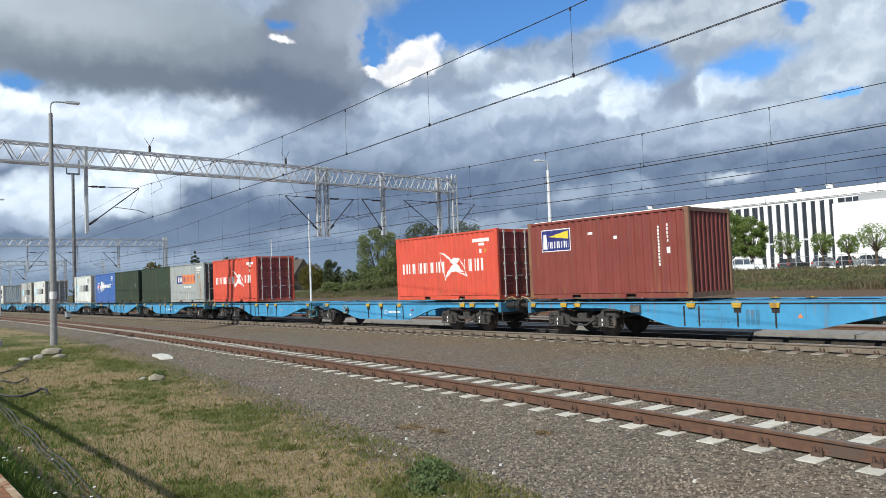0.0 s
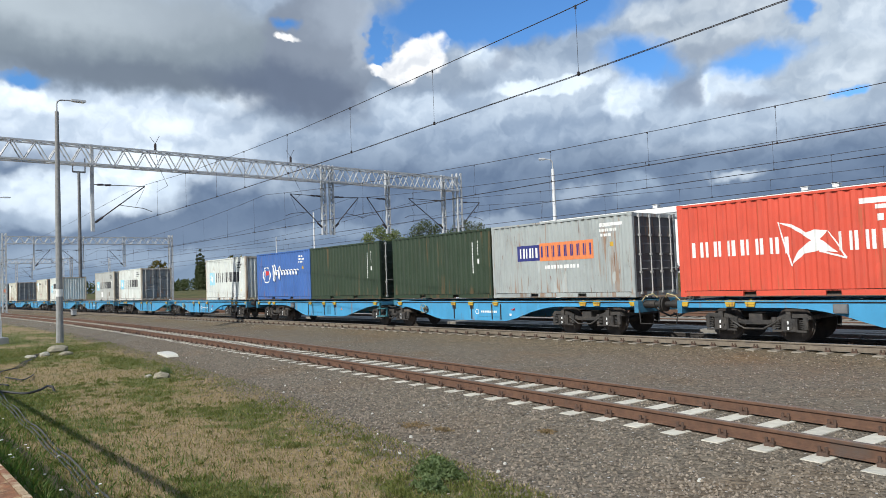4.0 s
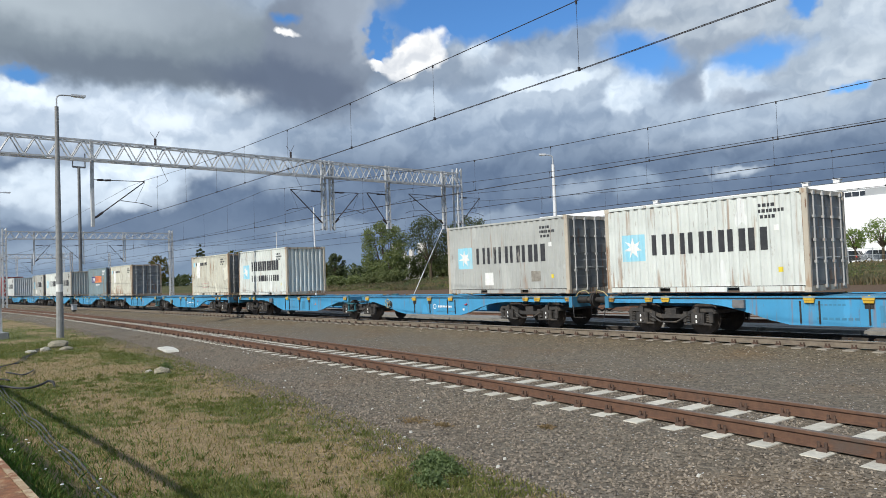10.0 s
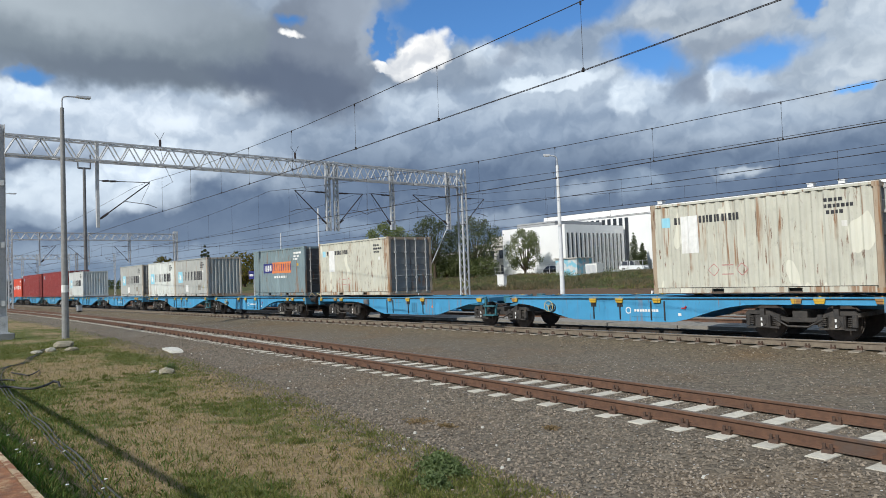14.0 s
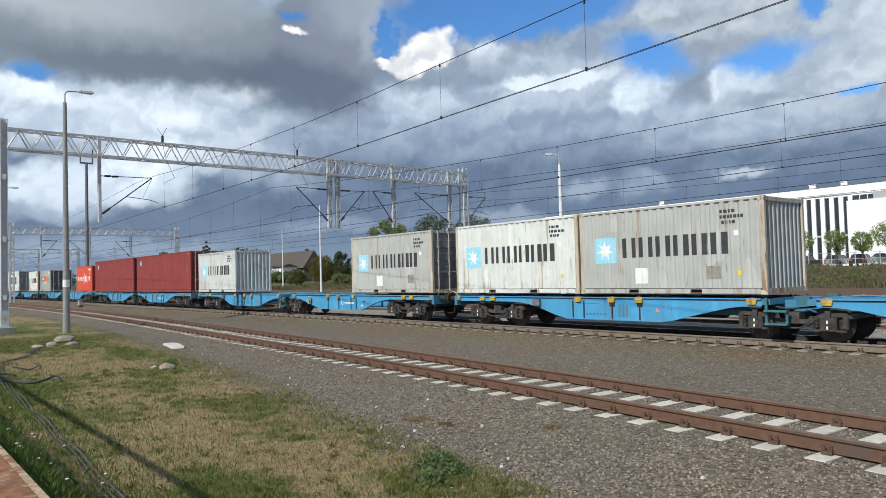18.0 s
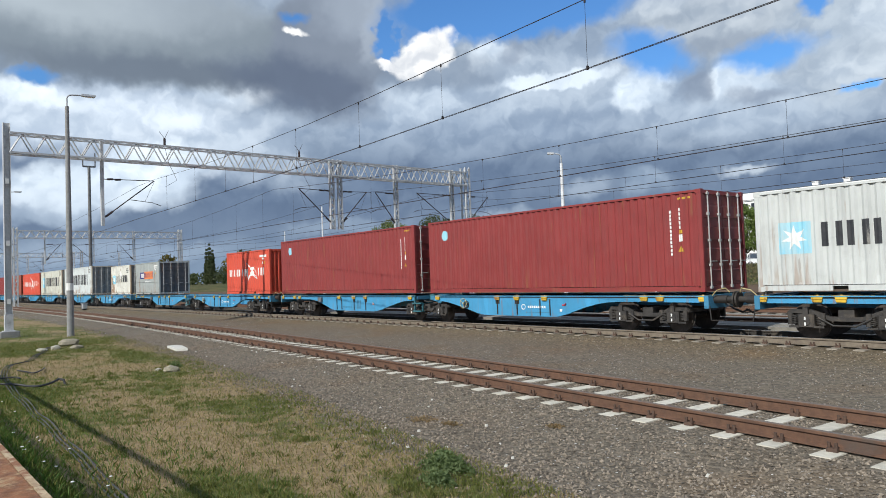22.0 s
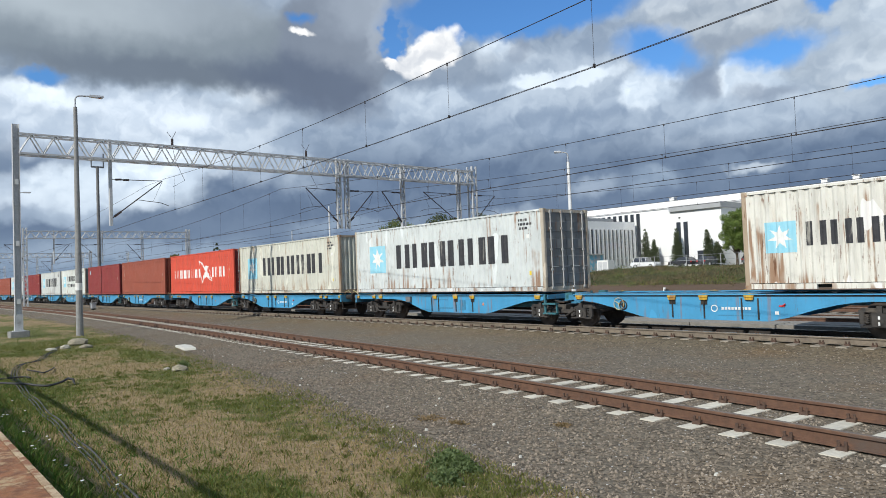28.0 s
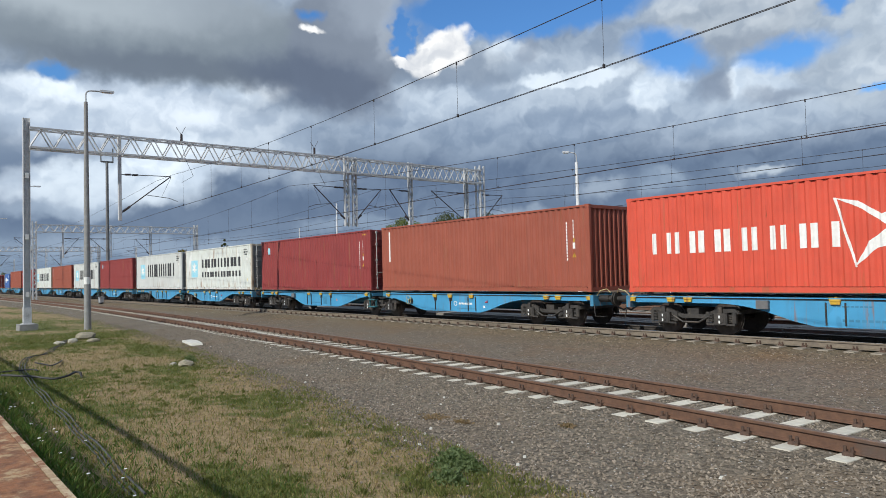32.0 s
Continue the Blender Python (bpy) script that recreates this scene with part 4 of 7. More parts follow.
def markings(ob, style, L, h):
    """Painted marks as plain shapes on the side that faces the platform."""
    y = FACE

    def lay(name, m, mat, ob, label=""):
        if name == "painted_bars":
            # every bar is a part of its own; a prism has eight corners
            for k in range(0, len(m.v), 8):
                one = Mesh()
                one.v = m.v[k:k + 8]
                one.f = [tuple(i - k for i in f) for f in m.f if k <= f[0] < k + 8]
                part("painted_bar", draped(one, L), mat, ob, label)
            return None
        return part(name, draped(m, L), mat, ob, label)

    small, wide = style.get("small", "white"), L > 8
    # small marks, upper corner by the right-hand end
    if style.get("upright"):
        lay("marking", dash_col(L / 2 - 1.04, L / 2 - 0.97, h * 0.36, h * 0.82, 12, y), small, ob)
        lay("marking", dash_col(L / 2 - 0.74, L / 2 - 0.67, h * 0.62, h * 0.84, 5, y), small, ob)
        lay("sticker", plate(L / 2 - 0.76, L / 2 - 0.62, h * 0.50, h * 0.57, y), "white", ob)
        if wide:
            lay("sticker", plate(L / 2 - 0.74, L / 2 - 0.62, h * 0.58, h * 0.615, y), "yellow", ob)
            lay("warning_mark", poly([(L / 2 - 0.80, h * 0.40), (L / 2 - 0.58, h * 0.40), (L / 2 - 0.69, h * 0.465)], y), "yellow", ob)
    elif style["mark"] != "gull":
        lay("marking", bar_row(L / 2 - 1.25, L / 2 - 0.80, h - 0.38, h - 0.29, 4, y), small, ob)
        lay("marking", bar_row(L / 2 - 1.25, L / 2 - 0.56, h - 0.53, h - 0.44, 7, y), small, ob)
        lay("marking", bar_row(L / 2 - 1.20, L / 2 - 0.80, h - 0.68, h - 0.59, 4, y), small, ob)
        lay("sticker", plate(L / 2 - 0.85, L / 2 - 0.74, h - 1.0, h - 0.86, y), "white" if small != "white" else "yellow", ob)
    kind = style["mark"]
    if kind == "star":
        s = 0.62 if wide else 0.40
        cx, cz = -L / 2 + (0.98 if not wide else 1.85), h * 0.52
        if style.get("square", True):
            lay("emblem_square", plate(cx - s, cx + s, cz - s, cz + s, y), "sky", ob, "pale blue square emblem")
        lay("emblem_star", star(cx, cz, s * 0.82, y - 0.004), "white", ob, "white seven-pointed star")
        x0 = cx + s + (0.2 if not wide else 0.75)
        x1 = L / 2 - (1.0 if not wide else 1.75)
        if style.get("lines", 1) == 2:
            lay("painted_bars", shape_row(x0 + 0.1, x1, h * 0.53, h * 0.74, 6, y), "ink", ob, "black painted upright bar")
            lay("painted_bars", shape_row(x0 + 0.1, x1, h * 0.30, h * 0.43, 7, y), "ink", ob, "black painted upright bar")
        else:
            z = 0.30 if not wide else 0.52
            lay("painted_bars", shape_row(x0, x1, h * 0.54 - z, h * 0.54 + z, 6, y, 0.34), "ink", ob, "black painted upright bar")
        lay("sticker", plate(L / 2 - 0.80, L / 2 - 0.66, h * 0.20, h * 0.25, y), "sun_yellow", ob, "small yellow label")
        if style.get("patched"):
            lay("touch_up_patch", plate(-0.95, -0.55, h * 0.12, h * 0.30, y), "white", ob, "square of fresh white paint")
            lay("dirt_patch", plate(1.35, 1.75, h * 0.16, h * 0.30, y), "grime", ob, "dull grey dirt patch")
    elif kind == "line":
        lay("touch_up_patch", plate(-L / 2 + 0.98, -L / 2 + 1.5, h * 0.44, h - 0.40, y - 0.004), "white", ob, "upright patch of fresh white paint")
        for k in range(3):
            cx, cz = -L / 2 + 1.9 + 0.40 * k, h * 0.25
            if k == 1:
                lay("scrawl", poly([(cx - 0.16, cz - 0.14), (cx + 0.16, cz - 0.14), (cx + 0.16, cz - 0.11), (cx - 0.16, cz - 0.11)], y), "scrawl", ob)
                lay("scrawl", poly([(cx - 0.16, cz + 0.11), (cx + 0.16, cz + 0.11), (cx + 0.16, cz + 0.14), (cx - 0.16, cz + 0.14)], y), "scrawl", ob)
            else:
                lay("scrawl", flat_ring(cx, cz, 0.145, 0.175, y, 4), "scrawl", ob, "faint red sprayed diamond")
        lay("painted_bars", shape_row(-L / 2 + 0.75, -L / 2 + 2.7, h - 0.62, h - 0.42, 9, y), "ink", ob, "small black painted bar")
        lay("emblem_square", plate(-L / 2 + 0.35, -L / 2 + 0.62, h - 0.68, h - 0.40, y), "sky", ob)
    elif kind == "gull":
        k = L / 6.058
        a = 0.50 if L < 8 else 0.74
        z = h * 0.50
        c = 0.55 * k
        lay("painted_bars", shape_row(-L / 2 + 0.40 * k, c - 0.50 * k, z - a * 0.42, z + a * 0.42, 7, y, 0.25), "white", ob, "white painted upright bar")
        lay("painted_bars", shape_row(c + 0.62 * k, c + 1.70 * k, z - a * 0.42, z + a * 0.5, 3, y, 0.25), "white", ob, "white painted upright bar")
        e = 0.82 * (1.0 if L < 8 else 1.5)
        def at(*pts):
            return [(c + p * e, z + q * e) for p, q in pts]
        lay("emblem", poly(at((-0.95, 0.72), (-0.5, 0.62), (-0.1, 0.34), (0.12, 0.42), (0.5, 0.36), (0.28, 0.12), (0.02, 0.1), (-0.5, 0.5)), y - 0.001), "white", ob, "white gull-like emblem")
        lay("emblem", poly(at((0.02, 0.1), (0.28, 0.12), (0.45, -0.02), (0.75, -0.3), (0.25, -0.22), (-0.2, -0.3), (-0.6, -0.66), (-0.35, -0.18)), y - 0.002), "white", ob)
        lay("emblem", poly(at((-0.95, 0.72), (-0.9, 0.72), (-0.55, -0.66), (-0.6, -0.66)), y - 0.003), "white", ob)
        lay("emblem", poly(at((0.5, 0.36), (0.55, 0.33), (1.0, -0.45), (0.94, -0.45)), y - 0.001), "white", ob)
        lay("emblem", poly(at((1.0, -0.45), (0.98, -0.5), (0.25, -0.26), (0.25, -0.2)), y - 0.004), "white", ob)
        if not style.get("upright"):
            lay("sticker", plate(L / 2 - 1.35, L / 2 - 0.45, h - 0.44, h - 0.31, y), "white", ob)
            lay("sticker", plate(L / 2 - 1.02, L / 2 - 0.72, h - 0.58, h - 0.48, y), "white", ob)
            lay("sticker", plate(L / 2 - 0.98, L / 2 - 0.84, h - 0.86, h - 0.70, y), "white", ob)
            lay("sticker", plate(L / 2 - 0.72, L / 2 - 0.60, h - 0.84, h - 0.70, y), "yellow", ob)
    elif kind == "beacon":
        x, z = -L / 2 + 0.62, h - 0.98
        lay("sign_panel", plate(x - 0.03, x + 1.23, z - 0.03, z + 0.71, y + 0.001), "white", ob)
        lay("sign_panel", plate(x, x + 1.2, z, z + 0.68, y), "navy", ob, "navy and white painted panel")
        lay("sign_beam", poly([(x + 0.3, z + 0.47), (x + 1.15, z + 0.36), (x + 1.15, z + 0.64)], y - 0.004), "sun_yellow", ob)
        lay("painted_bars", shape_row(x + 0.26, x + 1.14, z + 0.08, z + 0.30, 6, y - 0.004, 0.24), "white", ob, "white painted upright bar")
        lay("emblem", poly([(x + 0.06, z + 0.06), (x + 0.22, z + 0.06), (x + 0.18, z + 0.56), (x + 0.10, z + 0.56)], y - 0.004), "white", ob)
        lay("sticker", plate(x + 1.9, x + 2.1, z + 0.42, z + 0.50, y), "white", ob)
        lay("sticker", plate(x + 2.9, x + 3.0, z + 0.22, z + 0.32, y), "white", ob)
    elif kind == "panels":
        z = h * 0.50
        lay("sign_panel", plate(-1.75, -0.75, z - 0.02, z + 0.52, y), "navy", ob, "navy painted panel")
        lay("sign_panel", plate(-0.75, 1.55, z - 0.05, z + 0.56, y), "amber", ob, "orange painted panel")
        lay("painted_bars", shape_row(-1.68, -0.82, z + 0.08, z + 0.42, 3, y - 0.004, 0.24), "white", ob, "white painted upright bar")
        lay("painted_bars", shape_row(-0.66, 1.45, z + 0.08, z + 0.46, 8, y - 0.004, 0.24), "navy", ob, "navy painted upright bar")
        lay("painted_bars", bar_row(-0.55, 0.95, z - 0.32, z - 0.2, 11, y), "white", ob, "small white painted bar")
        lay("sticker", plate(L / 2 - 1.2, L / 2 - 0.35, h - 0.36, h - 0.26, y), "white", ob)
    elif kind == "script":
        z = h * 0.55
        m = flat_ring(-1.85, z - 0.05, 0.40, 0.46, y)
        lay("emblem_ring", m, "white", ob)
        lay("emblem", poly([(-2.08, z - 0.3), (-2.02, z - 0.3), (-1.98, z + 0.22), (-2.04, z + 0.22)], y), "white", ob)
        lay("emblem", poly([(-1.96, z - 0.1), (-1.6, z - 0.05), (-1.58, z + 0.14), (-1.98, z + 0.2)], y), "flag", ob, "small red flag emblem")
        # a flowing looped line, one ribbon
        pts = [(-1.12 + 0.112 * u + 0.16 * math.sin(u * 2.2) * (1.4 if u < 1.5 else 0.8), z + 0.03 + (0.46 if u < 3 else 0.36 if 6 < u < 8.5 else 0.13) * math.cos(u * 2.2 + 0.4)) for u in np.linspace(0, 26, 150)]
        part("painted_line", Mesh().path([(px, y - 0.002, pz) for px, pz in pts], 0.033, 4), "white", ob, "white flowing painted line")
    elif kind == "disc":
        m = Mesh()
        pts = [(-L / 2 + 1.0 + 0.20 * math.cos(a), h - 0.60 + 0.20 * math.sin(a)) for a in np.linspace(0, 2 * math.pi, 20)[:-1]]
        lay("emblem_disc", poly(pts, y), "sky", ob, "pale blue round emblem")
        for k in range(3):
            lay("sticker", plate(L / 2 - 0.75 + 0.16 * k, L / 2 - 0.64 + 0.16 * k, h - 0.24, h - 0.18, y), "yellow", ob)
    elif kind == "strip":
        lay("painted_bars", bar_row(-L / 2 + 0.5, -L / 2 + 0.72, h * 0.45, h * 0.92, 1, y, 0.0), "white", ob, "tall white painted bar")


def container(style, L, h, doors):
    """A freight container standing on its bottom corner castings; doors: whether the doors are at the right-hand end."""
    ob = thing("shipping_container", pose(0, 0, 0), style["label"], "shipping container", "containers on the train")
    col = PAINTS[style["coat"]]
    post = PAINTS[style.get("post", style["coat"])]
    leaf = PAINTS[style.get("door", style["coat"])]
    key = (style["coat"], L, h)
    part("side_panel", shared(("side_panel", "n") + key, lambda: side_panel(L, h, -1)), col, ob)
    part("side_panel", shared(("side_panel", "f") + key, lambda: side_panel(L, h, 1)), col, ob)
    part("roof_panel", shared(("roof_panel",) + key, lambda: roof_panel(L, h)), col, ob)
    de, we = (1, -1) if doors else (-1, 1)
    part("end_wall", shared(("end_wall", we, style.get("door", 0)) + key, lambda: end_panel(L, h, we)), col, ob)
    pk = style.get("post", style["coat"])
    for sx in (-1, 1):
        for sy in (-1, 1):
            x, y = sx * (L / 2 - 0.075), sy * (WIDE / 2 - 0.07)
            part("corner_post", shared(("corner_post", sx, sy, pk, L, h), lambda: Mesh().box(x - 0.072, x + 0.072, y - 0.066, y + 0.066, 0.118, h - 0.118, 0.02)), post, ob)
            for z in (0.0, h - 0.118):
                cx, cy = sx * (L / 2 - 0.089), sy * (WIDE / 2 - 0.081)
                part("corner_casting", shared(("corner_casting", sx, sy, z, pk, L, h), lambda: Mesh().box(cx - 0.089, cx + 0.089, cy - 0.081, cy + 0.081, z, z + 0.118, 0.012)), post, ob)
    for sy in (-1, 1):
        y = sy * (WIDE / 2 - 0.04)
        part("top_rail", shared(("top_rail", sy) + key, lambda: Mesh().box(-L / 2 + 0.17, L / 2 - 0.17, y - 0.038, y + 0.038, h - 0.074, h - 0.012)), col, ob)

        def sill():
            m = Mesh()
            cuts = [-L / 2 + 0.17, -1.2, -0.85, 0.85, 1.2, L / 2 - 0.17] if L < 8 else [-L / 2 + 0.17, L / 2 - 0.17]
            for a, b in zip(cuts[::2], cuts[1::2]):
                m.box(a, b, y - 0.038, y + 0.038, 0.02, 0.155)
            if L < 8:
                m.box(-1.2, 1.2, y - 0.036, y + 0.036, 0.137, 0.153)
            return m
        part("bottom_rail", shared(("bottom_rail", sy) + key, sill), col, ob)
    # black strips added behind the panel's gaps, to paint in their shadow lines
    for sy in (-1, 1):
        y = sy * (WIDE / 2 - 0.075)
        part("inner_lip", shared(("inner_lip", sy) + key, lambda: Mesh().box(-L / 2 + 0.15, L / 2 - 0.15, y - 0.008, y + 0.008, 0.14, 0.20).box(-L / 2 + 0.15, L / 2 - 0.15, y - 0.008, y + 0.008, h - 0.11, h - 0.06)), "black", ob)
    part("floor_beams", shared(("floor_beams",) + key, lambda: Mesh().box(-L / 2 + 0.1, L / 2 - 0.1, -1.1, 1.1, 0.05, 0.14)), "black", ob)
    for sx in (-1, 1):
        x = sx * (L / 2 - 0.06)
        part("end_rail", shared(("end_rail", sx, pk, L, h), lambda: Mesh().box(x - 0.045, x + 0.045, -WIDE / 2 + 0.15, WIDE / 2 - 0.15, h - 0.13, h - 0.02)), post, ob)
        part("end_sill", shared(("end_sill", sx, pk, L, h), lambda: Mesh().box(x - 0.045, x + 0.045, -WIDE / 2 + 0.15, WIDE / 2 - 0.15, 0.01, 0.15)), post, ob)
    for half in (-1, 1):
        d = part("door", shared(("door", de, half, style.get("door", 0)) + key, lambda: door_leaf(L, h, de, half)), leaf, ob)
        for q in (0.28, 0.86):
            part("lock_rod", shared(("lock_rod", de, half, q, L, h), lambda: lock_rod(L, h, de, half * q)), PAINTS["rod"], d, "galvanised lock rod")
    markings(ob, style, L, h)
    return ob


def style(coat_, mark, label, **more):
    return dict(coat=coat_, mark=mark, label=label, **more)


S_GULL = style("orange_red", "gull", "bright orange-red twenty-foot container with white gull emblem", door="door_maroon")
S_BEAC = style("maroon", "beacon", "faded maroon container with a blue and yellow sign", post="post_dark", door="door_maroon", upright=True)
S_PANEL = style("dull_grey", "panels", "dirty grey container with navy and orange panels", door="door_dark")
S_TEAL = style("grey_teal", "panels", "grey-teal container with navy and orange panels", door="door_dark")
S_GREEN = style("dark_green", "plain", "plain dark green twenty-foot container", door="door_green", upright=True)
S_BLUE = style("royal_blue", "script", "royal blue container with white flowing line and flag emblem")
S_STAR = style("white", "star", "white container with blue star emblem and black bars", post="post_rust", door="door_grey", small="ink")
S_STARG = style("light_grey", "star", "dirty grey container with pale blue star emblem", patched=True, post="post_rust", door="door_grey", small="ink")
S_STARP = style("pale_grey", "star", "pale grey container with pale blue star emblem", door="door_grey", small="ink")
S_STAR2 = style("white", "star", "white container with two lines of black bars", post="post_rust", door="door_grey", small="ink", lines=2)
S_LINE = style("cream_rusty", "line", "cream container streaked with rust, small black marking", post="post_brown", door="door_grey", small="ink")
S_STARR = style("white_rusty", "star", "white container badly streaked with rust and dents", post="post_brown", door="door_grey", small="ink")
S_STARW = style("white_worn", "star", "long white container with rust streaks below the emblem", post="post_rust", door="door_grey", small="ink")
S_STARC = style("cream_worn", "star", "long cream container with rusty edges and star emblem", post="post_brown", door="door_grey", small="ink")
S_DISC = style("dark_red", "disc", "long dark red container with a small blue disc", door="door_maroon", upright=True)
S_BROWN = style("brown_red", "strip", "long red-brown forty-foot container", door="door_maroon", upright=True)
S_GULLL = style("orange_red", "gull", "long bright red container with white gull emblem", door="door_maroon", upright=True)
SLOTS = {0: (0.0, 6.058), 1: (-6.13, 6.058), 2: (-13.17, 6.058), 3: (-19.30, 6.058), "a": (0.0, 12.192), "b": (-13.17, 12.192)}
# wagon, slot, style, doors to the right
LOADS = [(-1, 3, S_BEAC, 0), (0, 0, S_GULL, 1), (0, 3, S_GULL, 1), (1, 0, S_PANEL, 1), (1, 1, S_GREEN, 1), (1, 2, S_GREEN, 1), (1, 3, S_BLUE, 1),
         (2, 0, S_STAR, 0), (2, 3, S_STAR, 1), (3, 0, S_STARG, 1), (3, 3, S_STAR2, 0), (4, 0, S_LINE, 1), (4, 3, S_LINE, 1), (5, 0, S_TEAL, 1),
         (5, 2, S_STARG, 0), (5, 3, S_STAR, 0), (6, 0, S_STARG, 1), (6, 3, S_STARP, 0), (7, "a", S_DISC, 1), (7, "b", S_DISC, 1), (8, 0, S_GULL, 0), (8, 3, S_PANEL, 1),
         (9, 0, S_STARR, 1), (9, "b", S_STARW, 1), (10, "a", S_STARC, 0), (10, "b", S_GULLL, 1), (11, "a", S_BROWN, 0), (11, "b", S_DISC, 1), (12, "a", S_STAR2, 1),
         (12, "b", S_STARP, 1), (13, "a", S_DISC, 1), (13, "b", S_STARP, 1), (14, "a", S_BROWN, 1), (14, "b", S_STAR, 1), (15, "a", S_DISC, 1), (15, "b", S_BROWN, 1), (16, 0, S_BLUE, 1), (16, 3, S_GULL, 1)]
PITCH, HEAD, RIDE = 26.85, -17.72, 1.20
TRAIN = []          # (thing, x at the start, height)
BUILT = {}
for wagon_no, slot, st, doors in LOADS:
    off, L = SLOTS[slot]
    key = (id(st), L, doors)
    tall = CUBE if L > 8 else TALL
    if key not in BUILT:
        ob = BUILT[key] = container(st, L, tall, doors)
    else:
        ob = copy_thing(BUILT[key], pose(0, 0, 0))
    TRAIN.append((ob, HEAD - PITCH * wagon_no + off - L / 2, MAIN_Z + RIDE))

# ---------------------------------------------------------------- wagons
CENTRE = -12.68


def flip(pts):
    """The outline turned about the joint of the two halves."""
    return [(2 * CENTRE - x, z) for x, z in pts][::-1]


def sill_outline():
    low = [(0.10, 0.90), (-3.0, 0.905), (-3.4, 0.88), (-3.8, 0.82), (-4.3, 0.70), (-5.0, 0.48), (-5.5, 0.375), (-9.0, 0.375), (-9.4, 0.43), (-10.0, 0.58), (-10.6, 0.72),
           (-11.1, 0.83), (-11.5, 0.875), (-12.0, 0.89)]
    return low


def sill_mesh(sign, second):
    m = Mesh()
    low = sill_outline()
    top = 1.095
    pts = low + [(-12.0, top), (0.10, top)]
    rim = [(x, z) for x, z in low] + [(x, z + 0.025) for x, z in low[::-1]]
    if second:
        pts, rim = flip(pts), flip(rim)
    y = sign * 1.17
    m.side(pts, y - 0.006, y + 0.006)
    # bottom flange and top flange
    for a, b in zip(low, low[1:]):
        q = [a, b, (b[0], b[1] + 0.02), (a[0], a[1] + 0.02)]
        m.side(flip(q) if second else q, min(y - sign * 0.11, y + sign * 0.012), max(y - sign * 0.11, y + sign * 0.012))
    q = [(-12.0, top - 0.03), (0.1, top - 0.03), (0.1, top), (-12.0, top)]
    m.side(flip(q) if second else q, y - 0.05, y + 0.03)
    return m


def twist_lock():
    m = Mesh()
    m.box(-0.16, 0.16, -0.045, 0.05, 0.0, 0.035)
    m.side([(-0.11, -0.13), (0.11, -0.13), (0.14, 0.0), (-0.14, 0.0)], -0.06, -0.02)
    m.tube((0, 0.0, 0.02), (0, 0.0, 0.055), 0.04, 8, 0.02)
    m.tube((-0.13, -0.06, -0.05), (0.13, -0.06, -0.05), 0.014, 6)
    return m


def bogie_frame():
    m = Mesh()
    for y in (-1.0, 1.0):
        # side frame dips between the axles
        pts = [(-1.42, 0.62), (-1.30, 0.75), (-0.78, 0.74), (-0.36, 0.575), (0.36, 0.575), (0.78, 0.74), (1.30, 0.75), (1.42, 0.62), (1.30, 0.60), (1.22, 0.65), (0.74, 0.63),
               (0.33, 0.465), (-0.33, 0.465), (-0.74, 0.63), (-1.22, 0.65), (-1.30, 0.60)]
        lo, hi = [], []
        for x, z in pts:
            lo.append((x, y - 0.055, z))
            hi.append((x, y + 0.055, z))
        n = len(pts)
        half = n // 2
        m.v += lo + hi
        k = len(m.v) - 2 * n
        for i in range(half - 1):
            j = n - 1 - i
            m.f += [(k + i, k + i + 1, k + j - 1, k + j), (k + n + i, k + n + j, k + n + j - 1, k + n + i + 1)]
        m.f += [(k + i, k + n + i, k + n + (i + 1) % n, k + (i + 1) % n) for i in range(n)]
    m.box(-0.18, 0.18, -1.0, 1.0, 0.52, 0.74)
    for x in (-1.34, 1.34):
        m.box(x - 0.05, x + 0.05, -1.0, 1.0, 0.60, 0.70)
    return m


def axle_box():
    m = Mesh()
    m.box(-0.20, 0.20, -0.09, 0.09, -0.15, 0.17, 0.04)
    m.box(-0.45, -0.33, -0.05, 0.06, -0.10, 0.20, 0.02)
    m.box(0.33, 0.45, -0.05, 0.06, -0.10, 0.20, 0.02)
    m.tube((0, -0.11, 0), (0, -0.085, 0), 0.115, 12)
    m.box(-0.42, 0.42, -0.06, 0.06, -0.17, -0.12)
    m.box(-0.06, 0.06, -0.075, 0.06, 0.15, 0.34)
    return m


def spring():
    m = Mesh()
    pts = [(0.075 * math.cos(a), 0.075 * math.sin(a), 0.235 * a / (10 * math.pi)) for a in np.linspace(0, 10 * math.pi, 41)]
    return m.path(pts, 0.018, 5)


def wheel_pair():
    m = Mesh()
    for s in (-1, 1):
        y = 0.70 * s
        m.tube((0, y - 0.0 * s, 0), (0, y + 0.055 * s, 0), 0.452, 28)
        m.tube((0, y - 0.02 * s, 0), (0, y, 0), 0.482, 28)
        m.tube((0, y + 0.055 * s, 0), (0, y + 0.10 * s, 0), 0.13, 12)
        for k in range(6):
            a = math.pi * k / 3
            m.box(0.24 * math.cos(a) - 0.03, 0.24 * math.cos(a) + 0.03, min(y + 0.055 * s, y + 0.062 * s), max(y + 0.055 * s, y + 0.062 * s), 0.24 * math.sin(a) - 0.03, 0.24 * math.sin(a) + 0.03)
    m.tube((0, -0.95, 0), (0, 0.95, 0), 0.08, 12)
    return m


WHEELS = []


